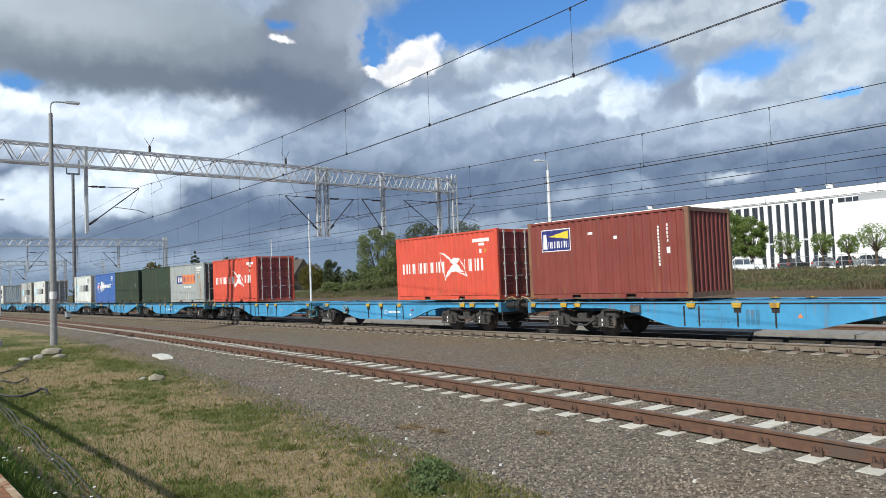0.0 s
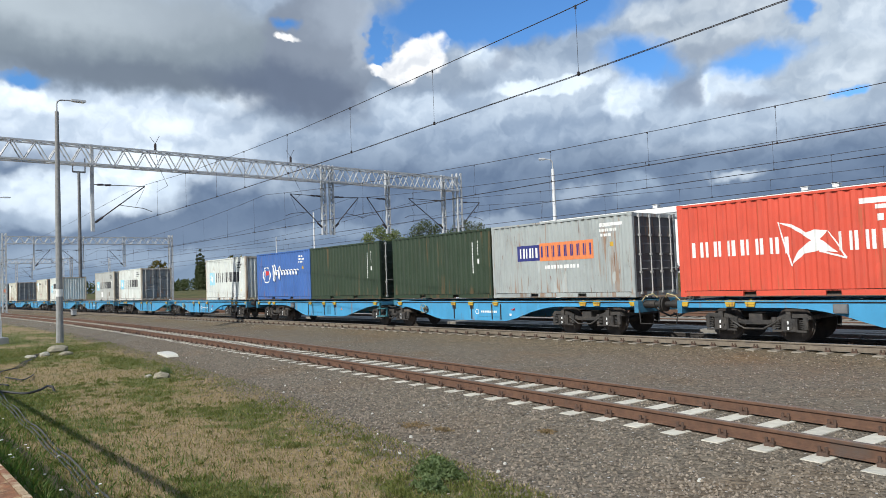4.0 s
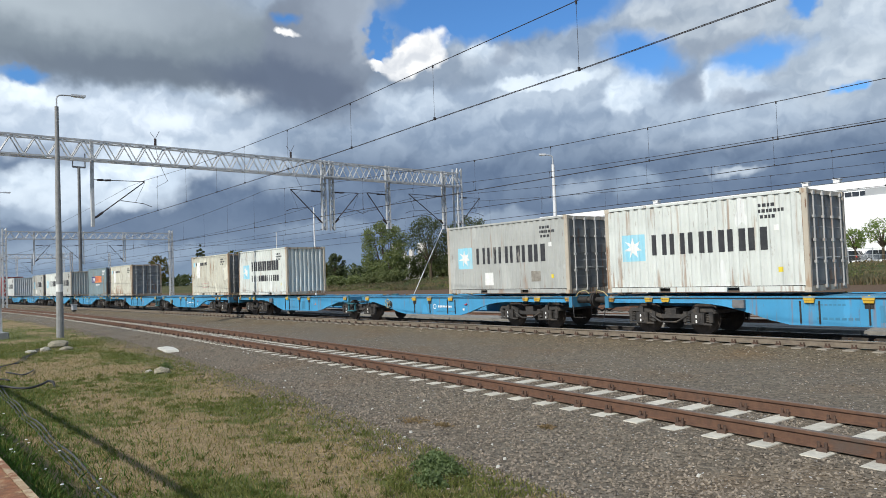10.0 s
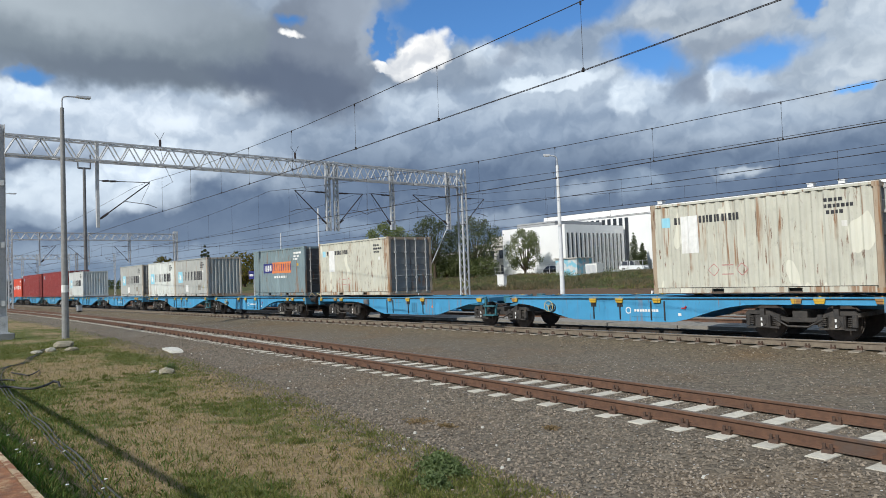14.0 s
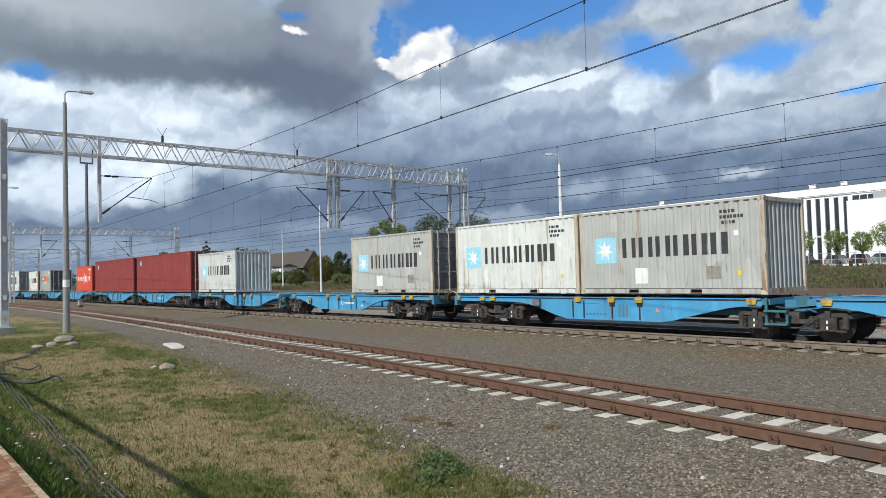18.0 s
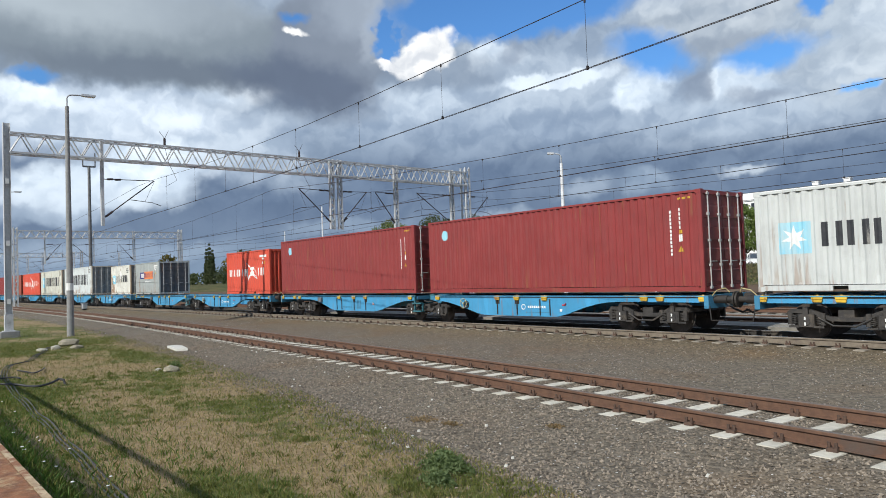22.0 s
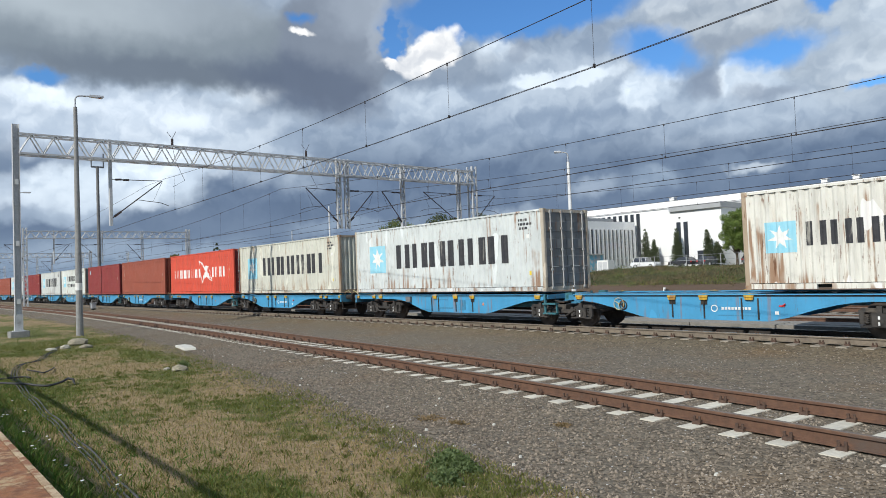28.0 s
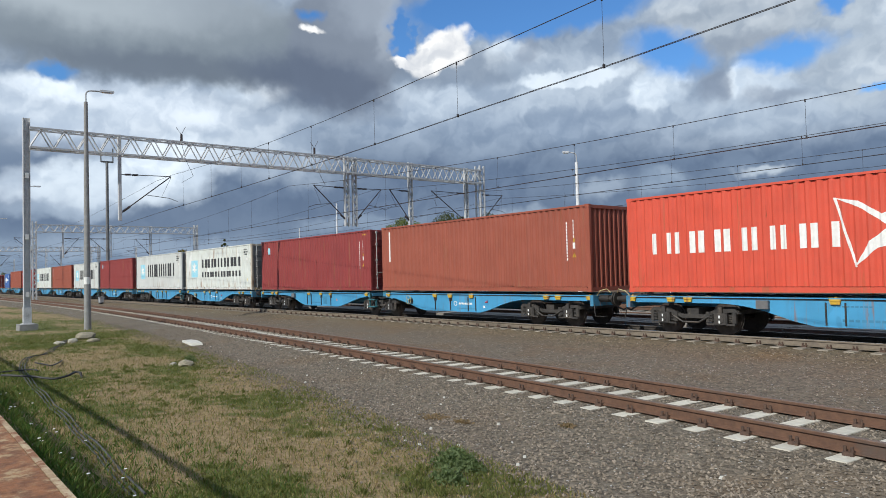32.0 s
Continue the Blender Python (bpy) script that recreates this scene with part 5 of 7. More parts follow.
def add_bogie(wagon, x):
    b = part("bogie", shared(("bogie",), bogie_frame), "bogie", wagon, "sooty black two-axle bogie")
    b.location = (x, 0, 0)
    for ax in (-0.9, 0.9):
        for y in (-1.0, 1.0):
            a = part("axle_box", shared(("axle_box", y > 0), lambda: axle_box() if y < 0 else axle_box()), "bogie", b)
            a.matrix_basis = pose(ax, y * 1.06, 0.46, 0, 0, 0 if y < 0 else 180)
            mk = part("axle_mark", shared(("axle_mark",), lambda: Mesh().box(-0.02, 0.02, -0.003, 0.0, -0.11, -0.03).box(-0.02, 0.02, -0.003, 0.0, 0.03, 0.11)), "white", b)
            mk.matrix_basis = pose(ax, y * 1.175, 0.46, 0, 0, 0 if y < 0 else 180)
            for dx in (-0.31, 0.31):
                sp = part("coil_spring", shared(("coil_spring",), spring), "bogie", b)
                sp.location = (ax + dx, y * 1.04, 0.36)
        wh = part("wheelset", shared(("wheelset",), wheel_pair), "wheel", b, "dark steel wheelset")
        wh.location = (ax, 0, 0.46)
        WHEELS.append(wh)
    for y in (-1, 1):
        br = part("brake_rod", shared(("brake_rod", y), lambda: Mesh().path([(-0.6, y * 1.12, 0.55), (-0.25, y * 1.14, 0.36), (0.25, y * 1.14, 0.36), (0.6, y * 1.12, 0.55)], 0.025)), "bogie", b)


def build_wagon():
    g = thing("container_wagon", pose(0, 0, 0), "sky-blue articulated container wagon with black bogies", "freight wagon", "wagons of the train")
    for second in (False, True):
        def fx(x):
            return 2 * CENTRE - x if second else x
        for sign in (-1, 1):
            part("side_sill", sill_mesh(sign, second), "blue", g, "sky-blue fish-bellied side sill")
            q = sorted((fx(0.1), fx(-12.0)))
            # thin black strip just below the top flange
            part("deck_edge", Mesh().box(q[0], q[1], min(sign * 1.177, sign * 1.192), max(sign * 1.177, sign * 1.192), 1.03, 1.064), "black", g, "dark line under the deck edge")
        for x in (0.0, -1.2, -2.2, -3.4, -4.6, -5.5, -6.1, -6.9, -7.9, -9.0, -10.2, -11.2, -11.9):
            beam = part("cross_member", shared(("cross_member",), lambda: Mesh().box(-0.07, 0.07, -1.16, 1.16, 0.94, 1.07)), "blue_dark", g)
            beam.location = (fx(x), 0, 0)
        m = Mesh().box(min(fx(0.1), fx(-12.0)), max(fx(0.1), fx(-12.0)), -0.32, 0.32, 0.76, 1.075)
        part("centre_sill", m, "blue_dark", g)
        # upright ribs of the belly
        for x in (-5.75, -6.2, -7.3, -8.3):
            q = fx(x)
            part("rib", Mesh().box(q - 0.018, q + 0.018, -1.205, -1.176, 0.42, 0.98), "black", g)
        for x in (-0.09, -1.45, -2.0, -5.98, -7.3, -8.3, -12.1 + 0.35):
            for sign in (-1, 1):
                t = part("twist_lock", shared(("twist_lock",), twist_lock), "yellow", g, "yellow folding twist lock")
                t.matrix_basis = pose(fx(x), sign * 1.17, 1.065, 0, 0, 0 if sign < 0 else 180)
        for sign in (-1, 1):
            part("toothed_strip", comb(min(fx(-0.75), fx(-2.75)), max(fx(-0.75), fx(-2.75)), 1.068, 1.10, 16, sign * 1.20 + 0.0015), "yellow", g, "yellow toothed strip over the bogie")
        for x in (-7.3, -8.3):
            q = fx(x)
            part("lock_recess", Mesh().box(q - 0.10, q + 0.10, -1.185, -1.177, 0.80, 0.97), "black", g)
        # painted panels in plain bars
        y = -1.177
        if second:
            part("marking", bar_row(fx(-5.9), fx(-5.9) + 0.9, 0.87, 0.905, 9, y), "blue_dark", g)
            part("marking", bar_row(fx(-5.9) + 0.2, fx(-5.9) + 1.2, 0.52, 0.58, 7, y), "blue_dark", g)
            part("marking", bar_row(fx(-7.2) + 0.3, fx(-7.2) + 0.7, 0.48, 0.88, 3, y), "blue_dark", g)
            part("warning_mark", poly([(fx(-8.9) - 0.07, 0.68), (fx(-8.9) + 0.07, 0.68), (fx(-8.9), 0.80)], y), "amber", g)
            part("tool_box", Mesh().box(fx(-4.2) - 0.16, fx(-4.2) + 0.16, -1.30, -1.18, 0.79, 1.01, 0.015), "dark_steel", g, "small dark grey box")
        else:
            m = flat_ring(-7.0, 0.70, 0.075, 0.10, y, 16)
            part("emblem_ring", m, "white", g, "white ring emblem")
            part("painted_strip", bar_row(-6.8, -5.95, 0.665, 0.74, 9, y), "white", g, "small white painted bar")
            part("marking", bar_row(-6.9, -5.8, 0.50, 0.525, 16, y), "blue_dark", g)
            part("brake_lever", Mesh().box(-5.20, -5.06, -1.20, -1.176, 0.765, 0.80).tube((-5.12, -1.2, 0.78), (-5.03, -1.22, 0.84), 0.016, 6), "flag", g)
            part("lever_plate", Mesh().box(-5.32, -5.22, -1.182, -1.176, 0.56, 0.64), "white", g)
    # hand brake wheel
    m = Mesh().ring((-10.15, -1.24, 0.80), "y", 0.185, 0.012)
    for k in range(3):
        a = 2 * math.pi * k / 3 + 0.5
        m.tube((-10.15, -1.24, 0.80), (-10.15 + 0.185 * math.cos(a), -1.24, 0.80 + 0.185 * math.sin(a)), 0.010, 6)
    m.tube((-10.15, -1.26, 0.80), (-10.15, -1.17, 0.80), 0.03, 8)
    part("hand_wheel", m, "pale_yellow", g, "faded yellow spoked brake wheel")
    part("brake_gear", Mesh().ring((-10.02, -1.2, 0.76), "y", 0.13, 0.02).tube((-10.02, -1.21, 0.76), (-10.02, -1.17, 0.76), 0.07, 10), "black", g)
    # joint with its steps
    part("joint", Mesh().box(CENTRE - 0.75, CENTRE + 0.75, -0.30, 0.30, 0.80, 1.02).tube((CENTRE, 0, 0.7), (CENTRE, 0, 1.1), 0.35, 14), "blue_dark", g)
    for sign in (-1, 1):
        m = Mesh()
        y = sign * 1.26
        for x in (CENTRE - 0.52, CENTRE + 0.0):
            m.box(x - 0.03, x + 0.03, y - 0.03, y + 0.03, 0.42 if x < CENTRE - 0.2 else 0.44, 1.12 if x < CENTRE - 0.2 else 0.80)
        for z in (0.45, 0.78):
            m.box(CENTRE - 0.55, CENTRE + 0.03, y - 0.12, y + 0.06, z - 0.025, z + 0.025)
        m.box(CENTRE - 0.55, CENTRE - 0.49, min(y, sign * 0.6), max(y, sign * 0.6), 0.96, 1.02)
        part("step", m, "teal", g, "teal steel step frame")
        part("brake_pipe", Mesh().path([(CENTRE - 1.0, sign * 0.75, 0.95), (CENTRE - 0.2, sign * 0.82, 0.82), (CENTRE + 0.3, sign * 0.8, 0.86), (CENTRE + 1.1, sign * 0.72, 0.95)], 0.03), "hose", g)
        part("valve_box", Mesh().box(CENTRE + 0.15, CENTRE + 0.45, sign * 0.9 - 0.1, sign * 0.9 + 0.1, 0.92, 1.14, 0.02), "teal", g)
    for x in (CENTRE + 0.62, CENTRE - 0.62):
        part("end_bracket", Mesh().box(x - 0.16, x + 0.16, -1.17, 1.17, 0.93, 1.08), "blue_dark", g)
    # ends
    for x, d in ((0.10, 1), (2 * CENTRE - 0.10, -1)):
        part("headstock", Mesh().box(min(x, x - d * 0.14), max(x, x - d * 0.14), -1.25, 1.25, 0.74, 1.10), "blue_dark", g)
        for y in (-0.875, 0.875):
            b = part("buffer", Mesh().tube((x, y, 0.98), (x + d * 0.38, y, 0.98), 0.115, 14).tube((x + d * 0.38, y, 0.98), (x + d * 0.58, y, 0.98), 0.085, 14).tube((x + d * 0.58, y, 0.98), (x + d * 0.63, y, 0.98), 0.225, 18), "black", g)
        part("coupling", Mesh().tube((x, 0, 0.94), (x + d * 0.69, 0, 0.90), 0.05, 8).box(min(x, x + d * 0.16), max(x, x + d * 0.16), -0.13, 0.13, 0.82, 1.04), "black", g)
        part("air_hose", Mesh().path([(x, -0.42, 0.92), (x + d * 0.28, -0.40, 0.70), (x + d * 0.5, -0.35, 0.60), (x + d * 0.69, -0.32, 0.68)], 0.03), "hose", g)
        part("shunter_step", Mesh().path([(x, -1.2, 0.8), (x + d * 0.06, -1.25, 0.42), (x + d * 0.42, -1.25, 0.42), (x + d * 0.42, -1.1, 0.42)], 0.018), "black", g)
        part("hand_rail", Mesh().path([(x, -1.05, 1.08), (x + d * 0.16, -1.08, 1.24), (x + d * 0.42, -1.08, 1.30), (x + d * 0.50, -1.0, 1.18)], 0.014), "pale_yellow", g, "yellow hooped handrail")
    for x, d in ((-2.02, 1), (CENTRE, 1), (2 * CENTRE + 2.02, -1)):
        add_bogie(g, x)
    part("brake_cylinder", Mesh().tube((-9.6, -0.55, 0.62), (-10.4, -0.55, 0.62), 0.20, 12).tube((-10.4, -0.55, 0.62), (-10.9, -0.55, 0.66), 0.03, 6), "black", g)
    part("air_tank", Mesh().tube((-15.2, 0.5, 0.62), (-16.4, 0.5, 0.62), 0.19, 12), "black", g)
    part("brake_beam", Mesh().box(-15.3, -13.8, -0.9, -0.82, 0.62, 0.80), "teal", g)
    return g


for k in range(-1, 17):
    ob = build_wagon() if k == -1 else copy_thing(first_wagon, pose(0, 0, 0))
    if k == -1:
        first_wagon = ob
    TRAIN.append((ob, HEAD - PITCH * k, MAIN_Z))

# ---------------------------------------------------------------- gantries, masts, wires
def truss(m, a, b, z0, z1, x, wide, n):
    """Chords and lacing of a box girder from y = a to y = b."""
    for dx in (-wide / 2, wide / 2):
        for z in (z0, z1):
            m["chord"].append(Mesh().box(x + dx - 0.045, x + dx + 0.045, a, b, z - 0.045, z + 0.045))
        p = (b - a) / n
        d = Mesh()
        for k in range(n):
            y = a + k * p
            d.tube((x + dx, y, z0), (x + dx, y + p / 2, z1), 0.036, 5)
            d.tube((x + dx, y + p / 2, z1), (x + dx, y + p, z0), 0.036, 5)
        m["lacing"].append(d)
    d = Mesh()
    p = (b - a) / n
    for k in range(n):
        y = a + k * p
        for z in (z0, z1):
            d.tube((x - wide / 2, y, z), (x + wide / 2, y + p / 2, z), 0.02, 4)
            d.tube((x + wide / 2, y + p / 2, z), (x - wide / 2, y + p, z), 0.02, 4)
    m["lacing"].append(d)


def lattice_post(x, y, z0, z1, wide, deep, step, leg=0.03):
    legs, lace = [], Mesh()
    for dx in (-wide / 2, wide / 2):
        for dy in (-deep / 2, deep / 2):
            legs.append(Mesh().box(x + dx - leg, x + dx + leg, y + dy - leg, y + dy + leg, z0, z1))
    n = max(2, round((z1 - z0) / step))
    for k in range(n):
        a, b = z0 + (z1 - z0) * k / n, z0 + (z1 - z0) * (k + 1) / n
        s = 1 if k % 2 else -1
        for dx in (-wide / 2, wide / 2):
            lace.tube((x + dx, y - s * deep / 2, a), (x + dx, y + s * deep / 2, b), 0.034, 4)
        for dy in (-deep / 2, deep / 2):
            lace.tube((x - s * wide / 2, y + dy, a), (x + s * wide / 2, y + dy, b), 0.022, 4)
    return legs, lace


def cantilever(g, x, y, ytip, top, low, reach=0.0):
    """A bracket from a hanger at y: tie tube, slanting strut with insulators, steady arm. It points at ytip."""
    s = 1 if ytip > y else -1
    part("tie_tube", Mesh().tube((x, y, top), (x, ytip, top + 0.05), 0.022, 6), "insul", g)
    for a in (0.25, 0.62):
        part("insulator", Mesh().tube((x, y + s * a, top), (x, y + s * (a + 0.3), top + 0.02), 0.055, 8), "insul", g, "dark ribbed insulator")
    part("strut", Mesh().tube((x, y + s * 0.05, low), (x, ytip, top + 0.05), 0.032, 6), "insul", g)
    part("insulator", Mesh().tube((x, y + s * 0.15, low + 0.08), (x, y + s * 0.5, low + 0.36), 0.06, 8), "insul", g)
    f = 0.52
    jx, jz = y + (ytip - y) * f, low + (top - low) * f - 0.05
    part("steady_arm", Mesh().path([(x, jx, jz), (x, ytip - s * 0.1, jz - 0.12), (x, ytip + s * 0.35, jz - 0.28)], 0.018), "insul", g)
    part("drop_bracket", Mesh().tube((x, ytip, top), (x, ytip - s * 0.5, jz - 0.05), 0.008, 4), "wire", g)


def gantry(x, y0, y1, base0, base1, z0, z1, hangers, label, lattice_ends, full=True):
    g = thing("catenary_gantry", pose(0, 0, 0), label, "overhead line gantry", "gantries over the tracks")
    m = dict(chord=[], lacing=[])
    truss(m, y0 + 0.1, y1 - 0.1, z0, z1, x, 0.62, round((y1 - y0) / 1.05))
    for o in m["chord"]:
        part("chord", o, "galv", g)
    for o in m["lacing"]:
        tagged(part("lacing", o, "galv", g, "zigzag lattice bars"), kind="stuff")
    for k, (y, base) in enumerate(((y0, base0), (y1, base1))):
        if k in lattice_ends:
            legs, lace = lattice_post(x, y, base, z1 + 0.4, 0.5, 0.40, 0.55, 0.052)
            for o in legs:
                part("mast_leg", o, "galv", g)
            tagged(part("mast_lacing", lace, "galv", g), kind="stuff")
            part("foundation", Mesh().box(x - 0.5, x + 0.5, y - 0.5, y + 0.5, base - 0.9, base, 0.05), "concrete", g)
        else:
            mm = Mesh()
            hsec = [(-0.14, -0.15), (0.14, -0.15), (0.14, -0.13), (0.01, -0.13), (0.01, 0.13), (0.14, 0.13), (0.14, 0.15), (-0.14, 0.15), (-0.14, 0.13), (-0.01, 0.13), (-0.01, -0.13), (-0.14, -0.13)]
            mm.solid([(x + a, y + b, base + 0.03) for a, b in hsec], [(x + a, y + b, z1 + 0.5) for a, b in hsec])
            part("mast", mm, "galv", g, "grey steel H-section mast")
            part("foundation", Mesh().box(x - 0.42, x + 0.42, y - 0.42, y + 0.42, base - 0.6, base + 0.03, 0.05), "concrete", g)
            part("foot_plate", Mesh().box(x - 0.22, x + 0.22, y - 0.26, y + 0.26, base + 0.03, base + 0.07), "galv", g)
            part("mast_sleeve", Mesh().box(x - 0.165, x + 0.165, y - 0.175, y + 0.175, base + 0.07, base + 0.85), "galv", g)
            for z in (1.2, 4.0, 7.0):
                part("small_plate", Mesh().box(x + 0.142, x + 0.15, y - 0.08, y + 0.08, z, z + 0.25), "white", g)
    for y, low, lat in hangers:
        if lat:
            legs, lace = lattice_post(x, y, low, z1 + 0.15, 0.10, 0.27, 0.34, 0.036)
            for o in legs:
                part("hanger_leg", o, "galv", g)
            tagged(part("hanger_lacing", lace, "galv", g), kind="stuff")
        else:
            part("hanger", Mesh().box(x - 0.07, x + 0.07, y - 0.085, y + 0.085, low, z1 + 0.12, 0.02), "galv", g)
    return g


GX = -39.2
g = gantry(GX, 5.48, 35.3, -0.15, 0.1, 8.52, 9.48, [(9.75, 5.05, 0), (23.6, 5.05, 1), (24.2, 5.05, 1), (28.75, 5.2, 1), (33.9, 5.3, 1)],
           "galvanised lattice gantry spanning all the tracks", (1,))
for a, b, t, l in ((9.75, 12.4, 7.5, 5.45), (23.6, 21.2, 7.55, 5.45), (24.2, 26.3, 7.55, 5.45), (28.75, 27.0, 7.6, 5.5), (33.9, 30.6, 7.7, 5.6), (35.3, 37.6, 7.7, 5.6)):
    cantilever(g, GX, a, b, t, l)
for y in (13.0, 21.3):
    part("surge_arrester", Mesh().tube((GX, y, 9.5), (GX, y, 9.95), 0.07, 8).tube((GX, y, 9.95), (GX - 0.1, y - 0.25, 10.35), 0.012, 4).tube((GX, y, 9.95), (GX + 0.1, y + 0.2, 10.4), 0.012, 4), "insul", g)
    part("jumper_wire", Mesh().path([(GX, y, 9.5), (GX, y + 0.2, 8.6), (GX + 0.4, y + 0.5, 7.6), (GX + 1.2, y - 0.4, 7.1)], 0.012, 4), "wire", g)
part("stay_rod", Mesh().tube((GX, 33.7, 5.38), (GX - 3.15, 32.88, -0.1), 0.032, 6), "pale_post", g)
# the next two gantries down the line
for x, y0, y1 in ((-100.0, 14.8, 35.0), (-162.0, 14.8, 36.0)):
    g2 = gantry(x, y0, y1, -0.2, 0.0, 8.3, 9.2, [(23.6, 5.0, 1), (28.75, 5.2, 1), (18.0, 5.0, 0)], "distant lattice gantry over the main line", (0, 1))
    for a, b in ((18.0, 19.8), (23.6, 21.2), (28.75, 26.8), (15.0, 12.6)):
        cantilever(g2, x, a, b, 7.5, 5.4)

# wires, span by span, with droppers
def line_set(name, track_y, zc, zm, sag, label, drops, r=0.0115, rm=0.011):
    """Contact wire and carrier wire above one track."""
    g = thing(name, pose(0, 0, 0), label, "overhead wire", "overhead wires", "structure")
    spans = [-347, -285, -224, -162, -100, GX, 23, 85]
    contact, carrier = [], []
    for a, b in zip(spans, spans[1:]):
        for k in range(16):
            x = a + (b - a) * k / 16
            q = (x - a) / (b - a)
            y = track_y(x)
            contact.append((x, y, zc(x)))
            carrier.append((x, y, zm(x) - sag * 4 * q * (1 - q)))
    part("contact_wire", Mesh().path([(x, y - 0.02, z) for x, y, z in contact], r, 5), "wire", g)
    part("contact_wire", Mesh().path([(x, y + 0.02, z) for x, y, z in contact], r, 5), "wire", g)
    part("carrier_wire", Mesh().path(carrier, rm, 5), "wire", g)
    cx, cc, cm = [p[0] for p in contact], contact, carrier
    for x in drops:
        y = float(np.interp(x, cx, [p[1] for p in cc]))
        a, b = float(np.interp(x, cx, [p[2] for p in cc])), float(np.interp(x, cx, [p[2] for p in cm]))
        d = part("dropper", Mesh().tube((x, y, a), (x, y, b), 0.005, 4).box(x - 0.016, x + 0.016, y - 0.022, y + 0.022, a - 0.02, a + 0.05).box(x - 0.014, x + 0.014, y - 0.014, y + 0.014, b - 0.06, b + 0.015), "wire", g)


def near_wire(x):
    return float(near_y(x)) + 0.37


line_set("overhead_line_near", near_wire, lambda x: float(np.interp(x, [-106, -41.5, -16.5, -12.3, -7.7, 24.4], [5.72, 5.82, 5.55, 5.53, 5.48, 5.51])),
         lambda x: float(np.interp(x, [-106, -74.2, -41.5, -31.8, -20.8, -16.5, -12.4, -7.8, 0, 24.4], [7.73, 7.1, 7.78, 7.26, 6.9, 6.83, 6.81, 6.75, 6.72, 7.73])), 0.0,
         "dark contact and carrier wires over the near track", [-37.1, -32.3, -28.1, -24.9, -20.9, -16.5, -12.4, -7.8, -3.4, 1.1, 6.4, 11.7], r=0.0065, rm=0.0095)
line_set("overhead_line_main", lambda x: MAIN + 0.25, lambda x: 5.26, lambda x: 7.45, 1.15, "dark contact and carrier wires over the main track", list(np.arange(-97.5, 16, 4.05)))
for y, zc, n in ((25.6, 5.38, "overhead_line_third"), (31.0, 5.24, "overhead_line_fourth"), (37.2, 5.3, "overhead_line_fifth")):
    line_set(n, lambda x: y, lambda x: zc, lambda x: 7.5, 1.1, "dark overhead wires above the sidings", list(np.arange(-96, 20, 5.3)), r=0.0115, rm=0.011)
# unseen cable added over the platform; its shadow lies along the grass
shadow_caster = thing("feeder_cable", pose(0, 0, 0), "unseen thick black cable added over the platform to cast a shadow", "cable", kind="structure")
part("cable_run", Mesh().path([(x, -1.6, 3.04 + 0.01 * math.sin(x)) for x in range(-80, 61, 10)], 0.042, 8), "wire", shadow_caster)

# ---------------------------------------------------------------- lamps and posts
def street_lamp(x, y, z, h, arm, turn, r0, r1, mat, label, band=True):
    g = thing("street_lamp", pose(x, y, z, 0, 0, turn), label, "lamp post", "lamp posts")
    part("pole", Mesh().tube((0, 0, -0.3), (0, 0, h - 0.55), r0, 14, r1), mat, g)
    pts = [(0, 0, h - 0.56), (0, 0, h - 0.18)] + [(0, 0.22 * (1 - math.cos(a)), h - 0.18 + 0.20 * math.sin(a)) for a in (0.5, 1.0, 1.5)] + [(0, arm * 0.55, h + 0.06)]
    part("arm", Mesh().path(pts, 0.035, 8), "galv_old", g)
    hd = part("lamp_head", Mesh().solid([(-0.10, arm * 0.5, h + 0.02), (0.10, arm * 0.5, h + 0.02), (0.13, arm, h + 0.05), (-0.13, arm, h + 0.05)],
                                        [(-0.07, arm * 0.5, h + 0.12), (0.07, arm * 0.5, h + 0.12), (0.09, arm, h + 0.14), (-0.09, arm, h + 0.14)]), "galv_old", g, "flat grey luminaire")
    part("diffuser", Mesh().box(-0.09, 0.09, arm * 0.58, arm * 0.96, h + 0.005, h + 0.03), "lamp_glass", hd)
    if band:
        q = r0 + (r1 - r0) * 0.2
        part("painted_band", Mesh().tube((0, 0, h * 0.185), (0, 0, h * 0.215), q + 0.004, 14), "white", g, "pale painted band")
    return g


street_lamp(-36.3, 7.55, -0.35, 11.35, 1.25, 0, 0.165, 0.085, "concrete", "tall tapered concrete lamp post with a small arm")
for x, y in ((-75.6, 10.5), (-115.0, 12.4)):
    street_lamp(x, y, -0.35, 11.35, 1.25, 0, 0.165, 0.085, "concrete", "tall tapered concrete lamp post further along the platform")
street_lamp(-26.95, 32.0, 0.0, 8.75, 0.8, 131, 0.15, 0.085, "pale_post", "pale tapered lamp post between the sidings")
for x, y, h in ((-68.7, 40.0, 10.0), (-116.7, 60.0, 10.8)):
    g = thing("light_pole", pose(x, y, 0.0), "thin pale pole beyond the sidings", "pole", "distant poles")
    part("shaft", Mesh().tube((0, 0, -0.5), (0, 0, h), 0.12, 10, 0.07), "pale_post", g)
    part("crossbar", Mesh().tube((-0.3, 0, h - 0.6), (0.3, 0, h - 0.6), 0.03, 6), "galv_old", g)
